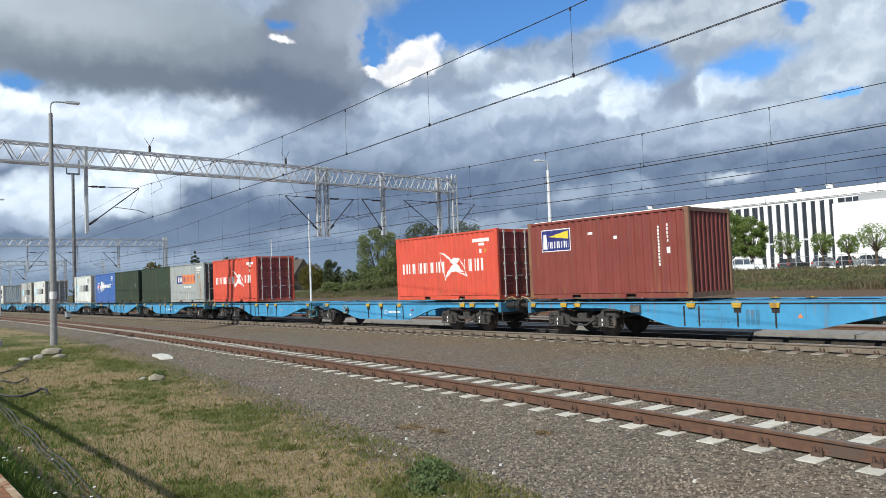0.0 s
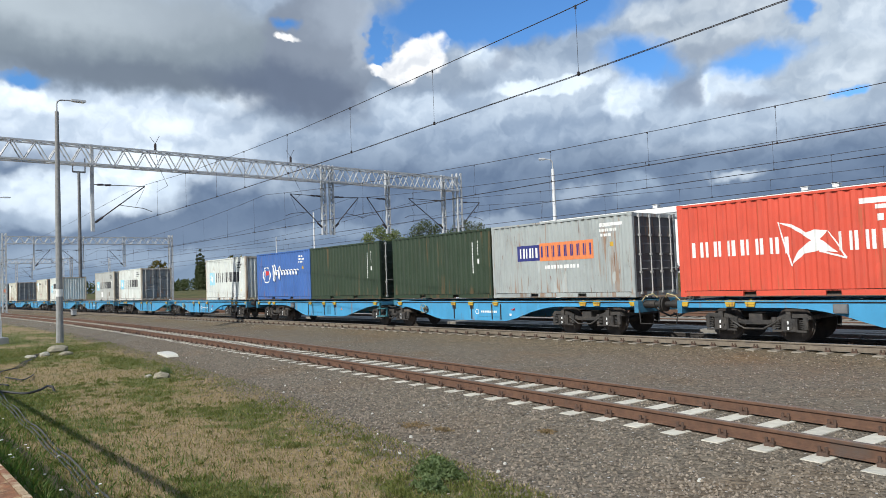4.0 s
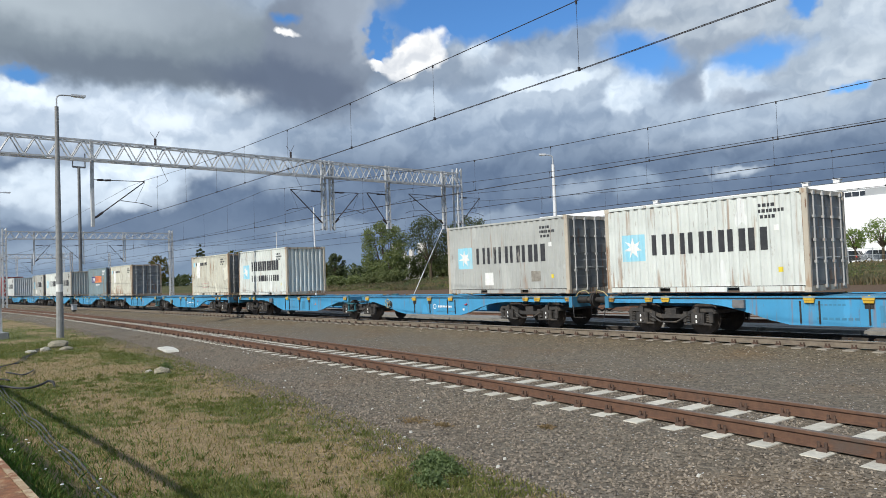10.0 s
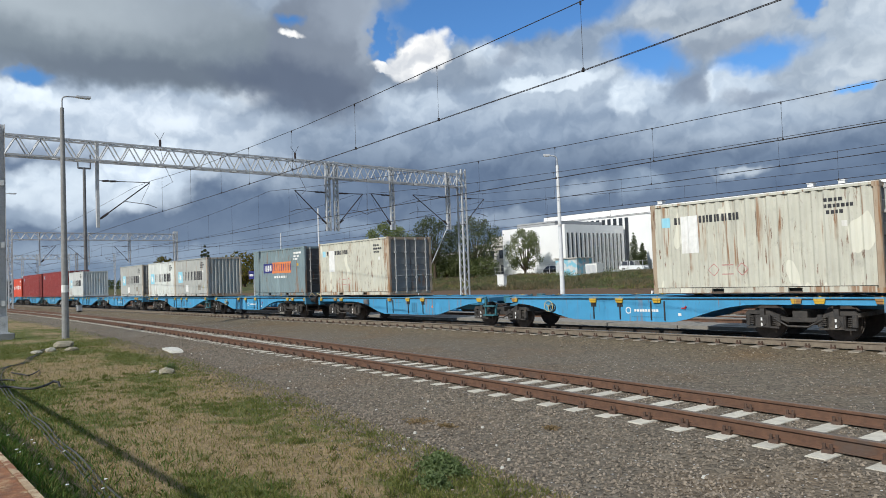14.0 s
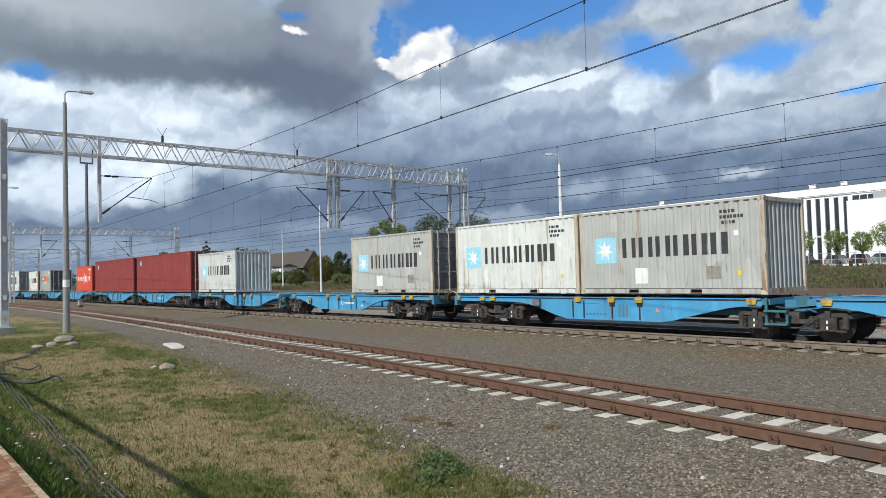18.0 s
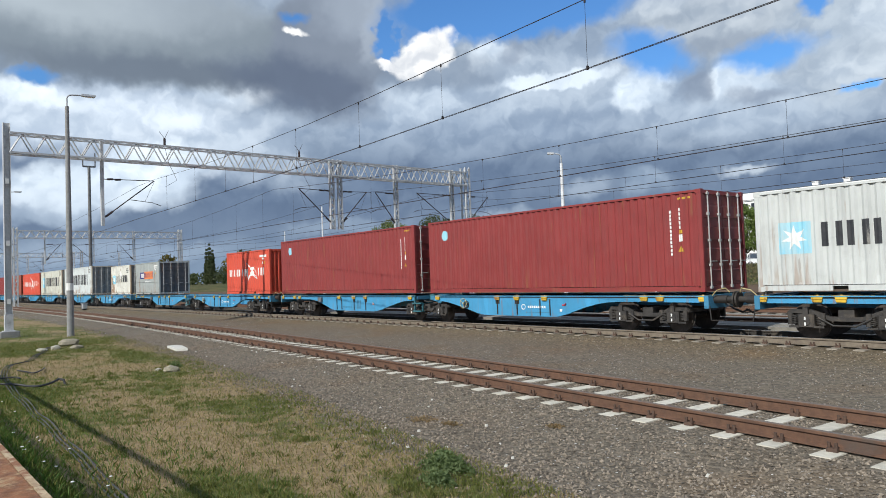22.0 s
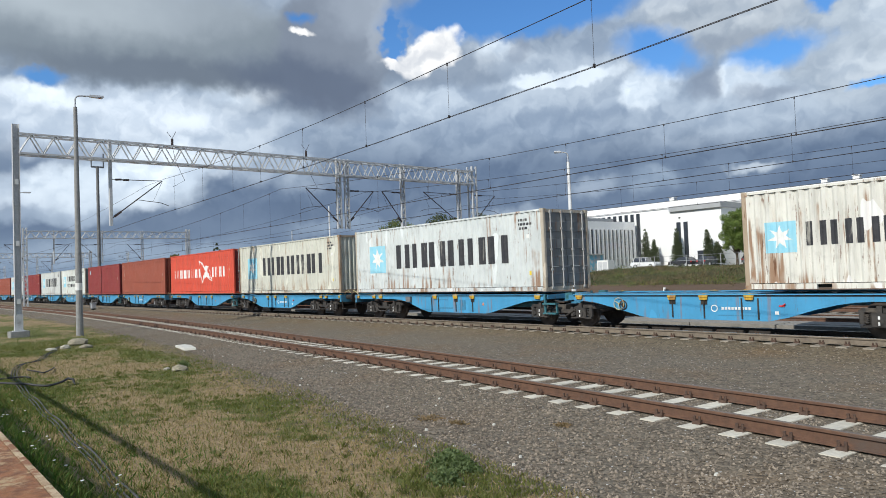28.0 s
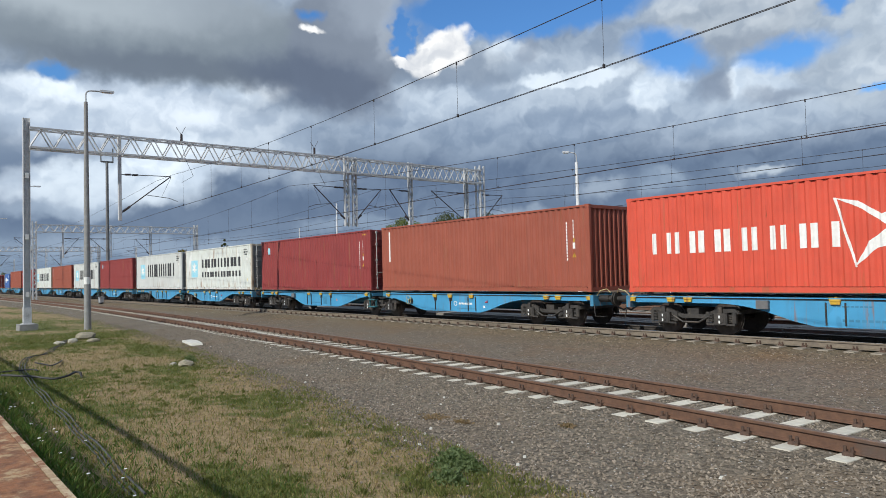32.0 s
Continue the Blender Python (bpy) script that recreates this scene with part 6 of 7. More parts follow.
# dark twin pole by the main line
g = thing("signal_post", pose(-94.4, 22.0, -0.35), "dark steel post with a square bracket on top", "post")
part("shaft", Mesh().tube((0, 0, 0), (0, 0, 17.2), 0.22, 10, 0.17), "dark_steel", g)
part("bracket", Mesh().box(-0.07, 0.07, -0.7, 0.7, 17.15, 17.35).box(-0.06, 0.06, -0.76, -0.64, 17.2, 19.0).box(-0.06, 0.06, 0.64, 0.76, 17.2, 19.0), "dark_steel", g)
for x, y, h in ((-216.0, 58.0, 12.0), (-205.0, 33.0, 11.0), (-240.0, 16.0, 10.0), (-262.0, 33.0, 10.0), (-188.0, 40.0, 11.0)):
    legs, lace = lattice_post(0, 0, 0, h, 0.4, 0.4, 0.8)
    g = thing("line_mast", pose(x, y, -0.3), "far grey lattice mast by the railway", "mast", "far masts")
    for o in legs:
        part("leg", o, "galv", g)
    tagged(part("lacing", lace, "galv", g), kind="stuff")
    part("bracket", Mesh().tube((0, 0, h - 2.2), (0, -2.6, h - 1.0), 0.05, 6).tube((0, 0, h - 1.0), (0, -2.6, h - 1.0), 0.04, 6), "insul", g)
# small things by the line
g = thing("dwarf_signal", pose(-76.4, 17.15, -0.36), "low dark signal box with a pale top beside the main track", "signal")
part("housing", Mesh().box(-0.30, 0.30, -0.22, 0.22, 0.12, 0.62, 0.05), "galv_old", g)
part("cap", Mesh().box(-0.34, 0.34, -0.26, 0.26, 0.62, 0.68), "galv_old", g)
part("foot", Mesh().box(-0.2, 0.2, -0.16, 0.16, -0.1, 0.12), "black", g)
g = thing("marker_stone", pose(-21.6, 33.0, -0.3), "short white marker post beside the sidings", "marker")
part("post", Mesh().tube((0, 0, 0), (0.06, 0, 0.95), 0.09, 10, 0.07), "white", g)
part("cap", Mesh().box(0.0, 0.28, -0.06, 0.06, 0.35, 0.85), "black", g)
g = thing("relay_box", pose(-59.9, 60.0, 0.5), "white relay cabinet in the grass", "cabinet")
part("cabinet", Mesh().box(-0.55, 0.55, -0.3, 0.3, -0.2, 1.25, 0.04), "white", g)
part("door", Mesh().box(-0.45, 0.45, -0.315, -0.3, 0.1, 1.1), "white", g)
part("roof", Mesh().box(-0.62, 0.62, -0.37, 0.37, 1.25, 1.32), "galv", g)
g = thing("station_sign", pose(-73.3, 34.0, -0.3), "small blue station board on a pale post", "sign")
part("board", Mesh().box(-0.7, 0.7, -0.03, 0.03, 2.6, 3.5), "navy", g)
part("white_bars", bar_row(-0.5, 0.5, 2.92, 3.16, 6, -0.032), "white", g)
part("post", Mesh().tube((0.45, 0.07, 0), (0.45, 0.07, 3.5), 0.06, 8), "galv", g)

# ---------------------------------------------------------------- the white building and the car park
def slit_wall(g, x0, x1, y, z0, z1, n, gap, name="window"):
    """Tall narrow windows set back between white fins."""
    p = (x1 - x0) / n
    for k in range(n):
        a = x0 + k * p
        wn = part(name, Mesh().box(a, a + p * gap, y - 0.03, y + 0.04, z0, z1), "glass", g, "tall dark slit window")
        part("frame", Mesh().box(a - 0.04, a, y - 0.09, y + 0.04, z0, z1).box(a + p * gap, a + p * gap + 0.04, y - 0.09, y + 0.04, z0, z1), "shade_panel", wn)


STRIPS = (-49.47, -39.24)
hall = thing("office_building", pose(0, 0, 0), "long white modern building with tall slit windows", "building")
GB = 1.4
part("wall", Mesh().box(-96.7, -12, 110, 150, GB - 1.5, 12.1), "plaster", hall, "white clad wall")
part("roof_band", Mesh().box(-96.7, -12, 109.8, 150, 11.9, 13.1), "plaster", hall)
part("roof", Mesh().box(-96.2, -12.5, 109.8, 149, 13.1, 13.2), "roof", hall)
slit_wall(hall, -90.0, -75.6, 109.98, 2.2, 11.5, 11, 0.55)
slit_wall(hall, -55.0, -49.6, 109.98, 9.6, 11.5, 4, 0.6)
for k in range(9):
    x = STRIPS[0] + (STRIPS[1] - STRIPS[0]) * k / 8
    wn = part("window", Mesh().box(x - 0.27, x + 0.27, 109.93, 110.02, 1.9, 11.55), "glass", hall, "full-height dark window strip")
    part("fin", Mesh().box(x - 0.36, x - 0.27, 109.7, 110.0, 1.5, 11.7), "plaster", wn)
    part("transom", Mesh().box(x - 0.27, x + 0.27, 109.9, 109.94, 5.0 + 0.4 * (k % 3), 5.25 + 0.4 * (k % 3)), "galv", wn)
for k in range(5):
    x = STRIPS[1] + 0.9 + 1.0 * k
    part("window", Mesh().box(x, x + 0.9, 109.93, 110.02, 10.95, 11.6), "glass", hall)
part("block", Mesh().box(STRIPS[1] + 0.7, -12, 108.2, 109.7, GB - 1.5, 10.75), "plaster", hall, "white wall standing forward")
part("block_fascia", Mesh().box(STRIPS[1] + 4.1, -12, 108.4, 109.6, 10.75, 11.75), "shade_panel", hall, "grey fascia")
for x in (-70.5, -44.6, -40.2):
    part("roof_unit", Mesh().box(x, x + 0.9, 111, 112, 13.1, 13.8).box(x - 0.1, x + 1.0, 110.9, 112.1, 13.8, 13.88), "plaster", hall)
# wing that stands forward, shaded end wall with slits
part("wing", Mesh().box(-91.7, -76.8, 92.4, 109.2, GB - 1.5, 9.95), "plaster", hall, "lower white wing")
part("wing_roof", Mesh().box(-91.4, -77.1, 92.7, 109.2, 9.95, 10.02), "roof", hall)
part("wing_parapet", Mesh().box(-90.8, -81.5, 95.5, 109.0, 10.02, 11.0), "shade_panel", hall)
for k in range(14):
    y = 92.75 + k * 1.16
    wn = part("window", Mesh().box(-76.83, -76.74, y, y + 0.55, 2.0, 8.5), "glass", hall, "tall dark slit window")
    part("frame", Mesh().box(-76.8, -76.62, y - 0.07, y, 2.0, 8.5), "shade_panel", wn)
# entrance block
part("block", Mesh().box(-66.0, -54.8, 100, 109.2, GB - 1.5, 10.35), "plaster", hall, "white entrance block")
part("block_fascia", Mesh().box(-63.5, -54.6, 99.6, 109.0, 10.35, 11.2), "shade_panel", hall, "grey fascia")
for x in (-62.45, -61.2):
    part("window", Mesh().box(x, x + 0.72, 99.94, 100.02, 2.4, 8.6), "glass", hall, "tall dark slit window")
part("door", Mesh().box(-59.0, -57.2, 99.94, 100.03, GB, 3.9), "glass", hall)
for x in (-62.0,):
    part("vent", Mesh().box(x, x + 0.3, 99.9, 100.0, 9.2, 9.4), "black", hall)

util = thing("substation_hut", pose(-68.5, 80, 1.25), "low concrete hut covered in blue graffiti", "hut")
part("wall", Mesh().box(0, 4.0, 0, 3.5, -0.6, 2.45), "graffiti", util)
part("roof", Mesh().box(-0.2, 4.2, -0.2, 3.7, 2.45, 2.62), "brick", util)
part("door", Mesh().box(0.2, 1.0, -0.04, 0.02, 0.0, 2.0), "galv", util)
util = thing("transformer_box", pose(-63.0, 80, 1.15), "white metal transformer cabinet", "cabinet")
part("cabinet", Mesh().box(0, 2.0, 0, 1.5, -0.5, 1.7, 0.04), "white", util)
part("door", Mesh().box(0.2, 0.95, -0.03, 0.02, 0.1, 1.5), "galv", util)
part("door", Mesh().box(1.05, 1.8, -0.03, 0.02, 0.1, 1.5), "galv", util)

ruin = thing("derelict_house", pose(-101.5, 95, 1.0), "derelict pale house with empty windows", "house")
part("wall", Mesh().box(0, 8.5, 0, 9, -0.8, 6.2), "brick", ruin)
part("roof", Mesh().box(-0.4, 8.9, -0.4, 9.4, 6.2, 6.7).box(2, 8.9, 2, 9.4, 6.7, 8.2), "brick", ruin)
for x in (1.0, 3.6, 6.2):
    for z in (0.9, 3.8):
        wn = part("window", Mesh().box(x, x + 1.2, -0.04, 0.03, z, z + 1.6), "glass", ruin, "empty dark window")
        part("sill", Mesh().box(x - 0.1, x + 1.3, -0.15, -0.04, z - 0.12, z), "brick", wn)
shell = thing("roofless_house", pose(-124.5, 92, 1.0), "roofless white ruin with gaping window holes behind trees", "house")
for x0, x1, z0, z1 in ((0, 11.6, -0.8, 4.2), (0, 1.9, 4.2, 7.6), (3.3, 4.6, 4.2, 6.4), (6.0, 7.2, 4.2, 6.6), (9.0, 11.6, 4.2, 7.8), (-0.2, 4.6, 7.6, 8.0)):
    part("wall", Mesh().box(x0, x1, 0, 0.5, z0, z1), "pale_ruin", shell)
part("back_wall", Mesh().box(0, 11.6, 8, 8.5, -0.8, 6.0), "dim_render", shell)
for x in (0.0, 11.2):
    part("side_wall", Mesh().box(x, x + 0.4, 0.5, 8, -0.8, 5.6), "pale_ruin", shell)
house = thing("far_house", pose(-250, 120, 2.0), "distant brown house with a wide dark roof", "house")
part("wall", Mesh().box(0, 32.5, 0, 7, -2, 3.6), "dim_render", house)
part("roof", Mesh().end([(-1.0, 3.4), (8.0, 3.4), (3.5, 9.6)], -1.5, 33.5), "brown_roof", house)
part("chimney", Mesh().box(27, 28.2, 3.2, 4.4, 8.6, 10.3), "dim_render", house)
for k in range(5):
    part("window", Mesh().box(3 + 6.5 * k, 4.6 + 6.5 * k, -0.05, 0.02, 0.6, 2.2), "glass", house)
shed = thing("far_shed", pose(-227.5, 110, 0.6), "small white shed with a shallow roof before the brown house", "shed")
part("wall", Mesh().box(0, 12.2, 0, 6, -0.4, 5.2), "plaster", shed)
part("roof", Mesh().end([(-0.5, 5.15), (6.5, 5.15), (3, 6.3)], -0.4, 12.6), "brown_roof", shed)
for k in range(4):
    part("window", Mesh().box(1.6 + 2.8 * k, 2.5 + 2.8 * k, -0.06, 0.02, 2.4, 3.6), "glass", shed)


def car(x, y, z, turn, coat_, label, tall=1.46, long=4.3):
    g = thing("parked_car", pose(x, y, z, 0, 0, turn), label, "car", "cars in the car park")
    a = long / 2
    low = [(-a, 0.32), (a, 0.30), (a, 0.62), (a - 0.12, 0.80), (a - 1.15, 0.95), (-a + 0.25, 0.98), (-a, 0.80)]
    part("body", Mesh().side(low, -0.86, 0.86), coat_, g)
    cab = [(a - 1.25, 0.94), (a - 1.95, tall - 0.05), (a - 2.3, tall), (-a + 0.75, tall - 0.03), (-a + 0.18, 0.97)]
    m = Mesh()
    m.solid([(p, -0.82, q) if q < 1.1 else (p, -0.62, q) for p, q in cab], [(p, 0.82, q) if q < 1.1 else (p, 0.62, q) for p, q in cab])
    part("cabin", m, "glass", g, "dark glazed cabin")
    part("roof", Mesh().box(-a + 0.78, a - 2.05, -0.62, 0.62, tall - 0.03, tall + 0.02), coat_, g)
    for px in (a - 1.6, -a + 1.9, -a + 0.55):
        m = Mesh()
        for s in (-1, 1):
            m.tube((px, s * 0.835, 0.95), (px - 0.12, s * 0.63, tall), 0.035, 5)
        part("pillar", m, coat_, g)
    for px in (a - 0.85, -a + 0.85):
        for s in (-1, 1):
            wl = part("wheel", Mesh().tube((px, s * 0.72, 0.31), (px, s * 0.89, 0.31), 0.31, 16), "tyre", g)
            part("rim", Mesh().tube((px, s * 0.885, 0.31), (px, s * 0.90, 0.31), 0.2, 12), "galv", wl)
    for s in (-1, 1):
        part("headlight", Mesh().box(a - 0.06, a + 0.01, s * 0.62 - 0.17, s * 0.62 + 0.17, 0.62, 0.76), "lamp_glass", g)
        part("tail_light", Mesh().box(-a - 0.01, -a + 0.05, s * 0.68 - 0.12, s * 0.68 + 0.12, 0.66, 0.86), "flag", g)
    return g


MAT["car_white"] = surface("car_white", (0.80, 0.81, 0.82), (0.78, 0.79, 0.8), 1.0, 0.2, 0.0, spec=0.6)
MAT["car_dark"] = surface("car_dark", (0.03, 0.033, 0.038), (0.04, 0.04, 0.045), 1.0, 0.2, 0.0, spec=0.6)
MAT["car_silver"] = surface("car_silver", (0.42, 0.44, 0.46), (0.40, 0.42, 0.44), 1.0, 0.25, 0.6, spec=0.6)
MAT["car_grey"] = surface("car_grey", (0.13, 0.14, 0.15), (0.12, 0.13, 0.14), 1.0, 0.25, 0.5, spec=0.6)
CARS = ((-79.5, 93, 8, "car_dark", "dark hatchback"), (-73.2, 95, -25, "car_silver", "silver hatchback"), (-63.1, 92, 4, "car_white", "white tall hatchback"), (-58.6, 95, 170, "car_dark", "black saloon"),
        (-55.2, 97, 80, "car_grey", "grey hatchback"), (-47.6, 95, 95, "car_silver", "silver estate"), (-43.3, 91, 15, "car_white", "white van-like car"), (-38.6, 94, 80, "car_grey", "dark grey hatchback"),
        (-35.4, 96, 85, "car_silver", "silver hatchback"), (-32.4, 95, 95, "car_dark", "black hatchback"), (-29.0, 94, 10, "car_silver", "silver saloon"), (-25.4, 95, 80, "car_white", "white hatchback"))
for x, y, turn, c, n in CARS:
    car(x, y, float(height(np.array(x), np.array(float(y)))) - 0.02, turn, c, n + " parked before the white building", 1.75 if "van" in n else 1.62 if "tall" in n else 1.46)
# fence before the car park
fence = thing("wire_fence", pose(0, 0, 0), "low grey wire fence along the car park", "fence")
for k in range(34):
    x = -100 + 2.5 * k
    z = float(height(np.array(x), np.array(86.0)))
    part("post", Mesh().tube((x, 86, z - 0.3), (x, 86, z + 1.7), 0.05, 6), "galv_old", fence)
for q in (0.3, 0.9, 1.6):
    part("rail", Mesh().path([(-100 + 2.5 * k, 86, float(height(np.array(-100 + 2.5 * k), np.array(86.0))) + q) for k in range(34)], 0.02, 4), "galv_old", fence)
wall_fence = thing("panel_fence", pose(0, 0, 0), "pale concrete panel fence by the derelict house", "fence")
for k in range(10):
    x = -112 + 2.4 * k
    part("panel", Mesh().box(x, x + 2.3, 88, 88.12, 0.3, 3.4), "brick", wall_fence)


# ---------------------------------------------------------------- trees
def cards(rng, centres, radii, count, size, squash=1.0):
    """Many small leaf blades scattered through clumps: a mesh of loose quads."""
    C, R = np.array(centres), np.array(radii)
    pick = rng.choice(len(C), count, p=(R ** 2) / (R ** 2).sum())
    d = rng.normal(size=(count, 3))
    d /= np.linalg.norm(d, axis=1)[:, None]
    p = C[pick] + d * (R[pick] * rng.uniform(0.15, 1.15, count) ** 0.6)[:, None] * np.array([1, 1, squash])
    a = rng.normal(size=(count, 3))
    a /= np.linalg.norm(a, axis=1)[:, None]
    b = np.cross(a, rng.normal(size=(count, 3)))
    b /= np.linalg.norm(b, axis=1)[:, None]
    s = (size * rng.uniform(0.6, 1.4, count))[:, None]
    v = np.stack([p - a * s, p + b * s * 0.55, p + a * s, p - b * s * 0.55], 1).reshape(-1, 3)
    f = np.arange(count * 4).reshape(-1, 4)
    return v, f


def raw(name, v, f):
    m = bpy.data.meshes.new(name)
    m.from_pydata(v.tolist(), [], f.tolist())
    return m


def tree(name, x, y, h, spread, mat, label, seed, count=2600, size=0.22, shape="round", trunk=0.28, category="tree"):
    rng = np.random.default_rng(seed)
    z = float(height(np.array(float(x)), np.array(float(y))))
    g = thing(name, pose(x, y, z), label, category, "trees and bushes")
    m = Mesh()
    bole = h * (trunk if shape != "column" else 0.08)
    m.tube((0, 0, -0.3), (0, 0, bole), spread * 0.075 + 0.05, 8, spread * 0.055 + 0.03)
    C, R = [], []
    if shape == "column":
        for k in range(9):
            q = k / 8
            C.append((rng.normal() * 0.08, rng.normal() * 0.08, bole + (h - bole) * (0.08 + 0.86 * q)))
            R.append(spread * (0.9 - 0.65 * q ** 1.6) * rng.uniform(0.85, 1.1))
        m.tube((0, 0, bole), (0, 0, h * 0.9), 0.05, 5, 0.02)
    else:
        n = 26
        for k in range(n):
            a = 2 * math.pi * (k * 0.618)
            q = (k + 0.5) / n
            rr = spread * (0.22 + 0.74 * math.sin(math.pi * (0.14 + 0.78 * q)) ** 0.9) * rng.uniform(0.65, 1.05)
            zz = bole + (h - bole) * (0.1 + 0.80 * q)
            c = (rr * math.cos(a), rr * math.sin(a), zz)
            C.append(c)
            R.append(spread * rng.uniform(0.20, 0.40))
            m.tube((0, 0, bole * rng.uniform(0.75, 1.0)), (c[0] * 0.8, c[1] * 0.8, c[2]), spread * 0.03 + 0.02, 5, 0.012)
    part("trunk", m, "bark", g)
    part("crown", raw("crown", *cards(rng, C, R, count, size, 0.9)), mat, g, "ragged leafy crown")
    return g


BROAD = ((-102.6, 74, 11.6, 4.3, "leaf_light", 0.05, 11000), (-98.6, 73, 6.2, 2.6, "leaf_light", 0.03, 4000),
         (-96.8, 80, 11.6, 3.9, "leaf_dark", 0.28, 5200), (-92.6, 86, 11.2, 4.6, "leaf_dark", 0.2, 6500))
for k, (x, y, h, s, mt, bole, count) in enumerate(BROAD):
    tree("broadleaf_tree", x, y, h, s, mt, "sprawling light green tree beyond the railway" if mt == "leaf_light" else "dark thin-leaved tree by the derelict house", 10 + k, count, 0.15, trunk=bole)
tree("young_tree", -80.3, 86, 8.0, 2.9, "leaf", "young leafy tree before the white wing", 30, 6500, 0.12, trunk=0.1)
for k, (x, h) in enumerate(((-67.0, 6.6), (-65.5, 4.6), (-61.3, 6.2), (-56.0, 5.6), (-54.5, 3.6))):
    tree("cypress", x, 98, h, 1.05, "leaf_dark", "narrow dark columnar cypress", 40 + k, 4000, 0.10, "column")
for k, (x, y, h, s) in enumerate(((-48.4, 92, 7.8, 2.1), (-45.6, 91, 8.4, 2.5), (-43.0, 92, 7.6, 2.1))):
    tree("maple", x, y, h, s, "leaf_fresh", "dense bright green tree in the car park", 50 + k, 11000, 0.105, trunk=0.2)
for k, (x, y, h, s) in enumerate(((-38.4, 92, 4.8, 1.5), (-34.2, 92, 4.6, 1.3), (-31.6, 93, 4.2, 1.2), (-28.0, 91, 5.0, 1.9), (-24.5, 92, 4.6, 1.8), (-20.5, 91, 4.8, 1.8))):
    tree("sapling", x, y, h, s, "leaf_fresh", "small thin sapling in the car park", 60 + k, 1700, 0.10, trunk=0.42)
for k, (x, y, h, s, mt) in enumerate(((-112.6, 70, 6.6, 1.7, "leaf_dark"), (-120, 70, 6.2, 2.3, "leaf_gold"), (-126, 74, 5.4, 2.4, "leaf"), (-109.5, 68, 1.9, 1.8, "leaf_light"), (-104, 69, 1.8, 2.2, "leaf_light"), (-99, 69, 2.0, 2.2, "leaf"), (-95, 70, 2.2, 2.2, "leaf"), (-105, 80, 4.6, 3.0, "leaf_light"), (-101, 82, 4.8, 3.2, "leaf"), (-97.5, 83, 4.4, 3.0, "leaf_light"), (-94, 84, 4.6, 3.0, "leaf"), (-90.5, 86, 3.6, 2.8, "leaf_light"), (-134, 72, 3.4, 2.0, "leaf"))):
    tree("hedge_tree", x, y, h, s, mt, "scrubby bush along the railway bank", 70 + k, 4200, 0.13, trunk=0.06, category="bush")
for k, (x, y, h, s, mt) in enumerate(((-361, 120, 17, 4.5, "leaf_gold"), (-221, 100, 11.5, 7.0, "leaf_gold"), (-300, 135, 10, 6, "leaf"), (-330, 140, 9, 7, "leaf_dark"), (-194, 98, 2.6, 3.0, "leaf"), (-186, 97, 2.8, 3.0, "leaf"))):
    tree("distant_tree", x, y, h, s, mt, "distant tree against the sky", 80 + k, 1400, 0.5, trunk=0.1)
for k, (x, h) in enumerate(((-386.5, 21), (-382.5, 24), (-378, 20))):
    tree("distant_poplar", x, 150, h, 1.9, "leaf_dark", "tall dark poplar against the sky", 90 + k, 6000, 0.5, "column")
# far woods along the horizon
rng = np.random.default_rng(5)
C, R = [], []
for k in range(170):
    x = -700 + 4.6 * k + rng.normal() * 2
    y = 240 + 50 * math.sin(k * 0.13) + rng.normal() * 10
    C.append((x, y, 2 + rng.uniform(2, 4)))
    R.append(rng.uniform(3, 5.5))
for k in range(60):
    C.append((-820 + rng.normal() * 40, -120 + k * 8, rng.uniform(3, 7)))
    R.append(rng.uniform(5, 9))
tagged(part("far_woods", raw("far_woods", *cards(rng, C, R, 26000, 1.1)), "leaf_dark"), "dark line of distant woods on the horizon", "woods", kind="stuff")

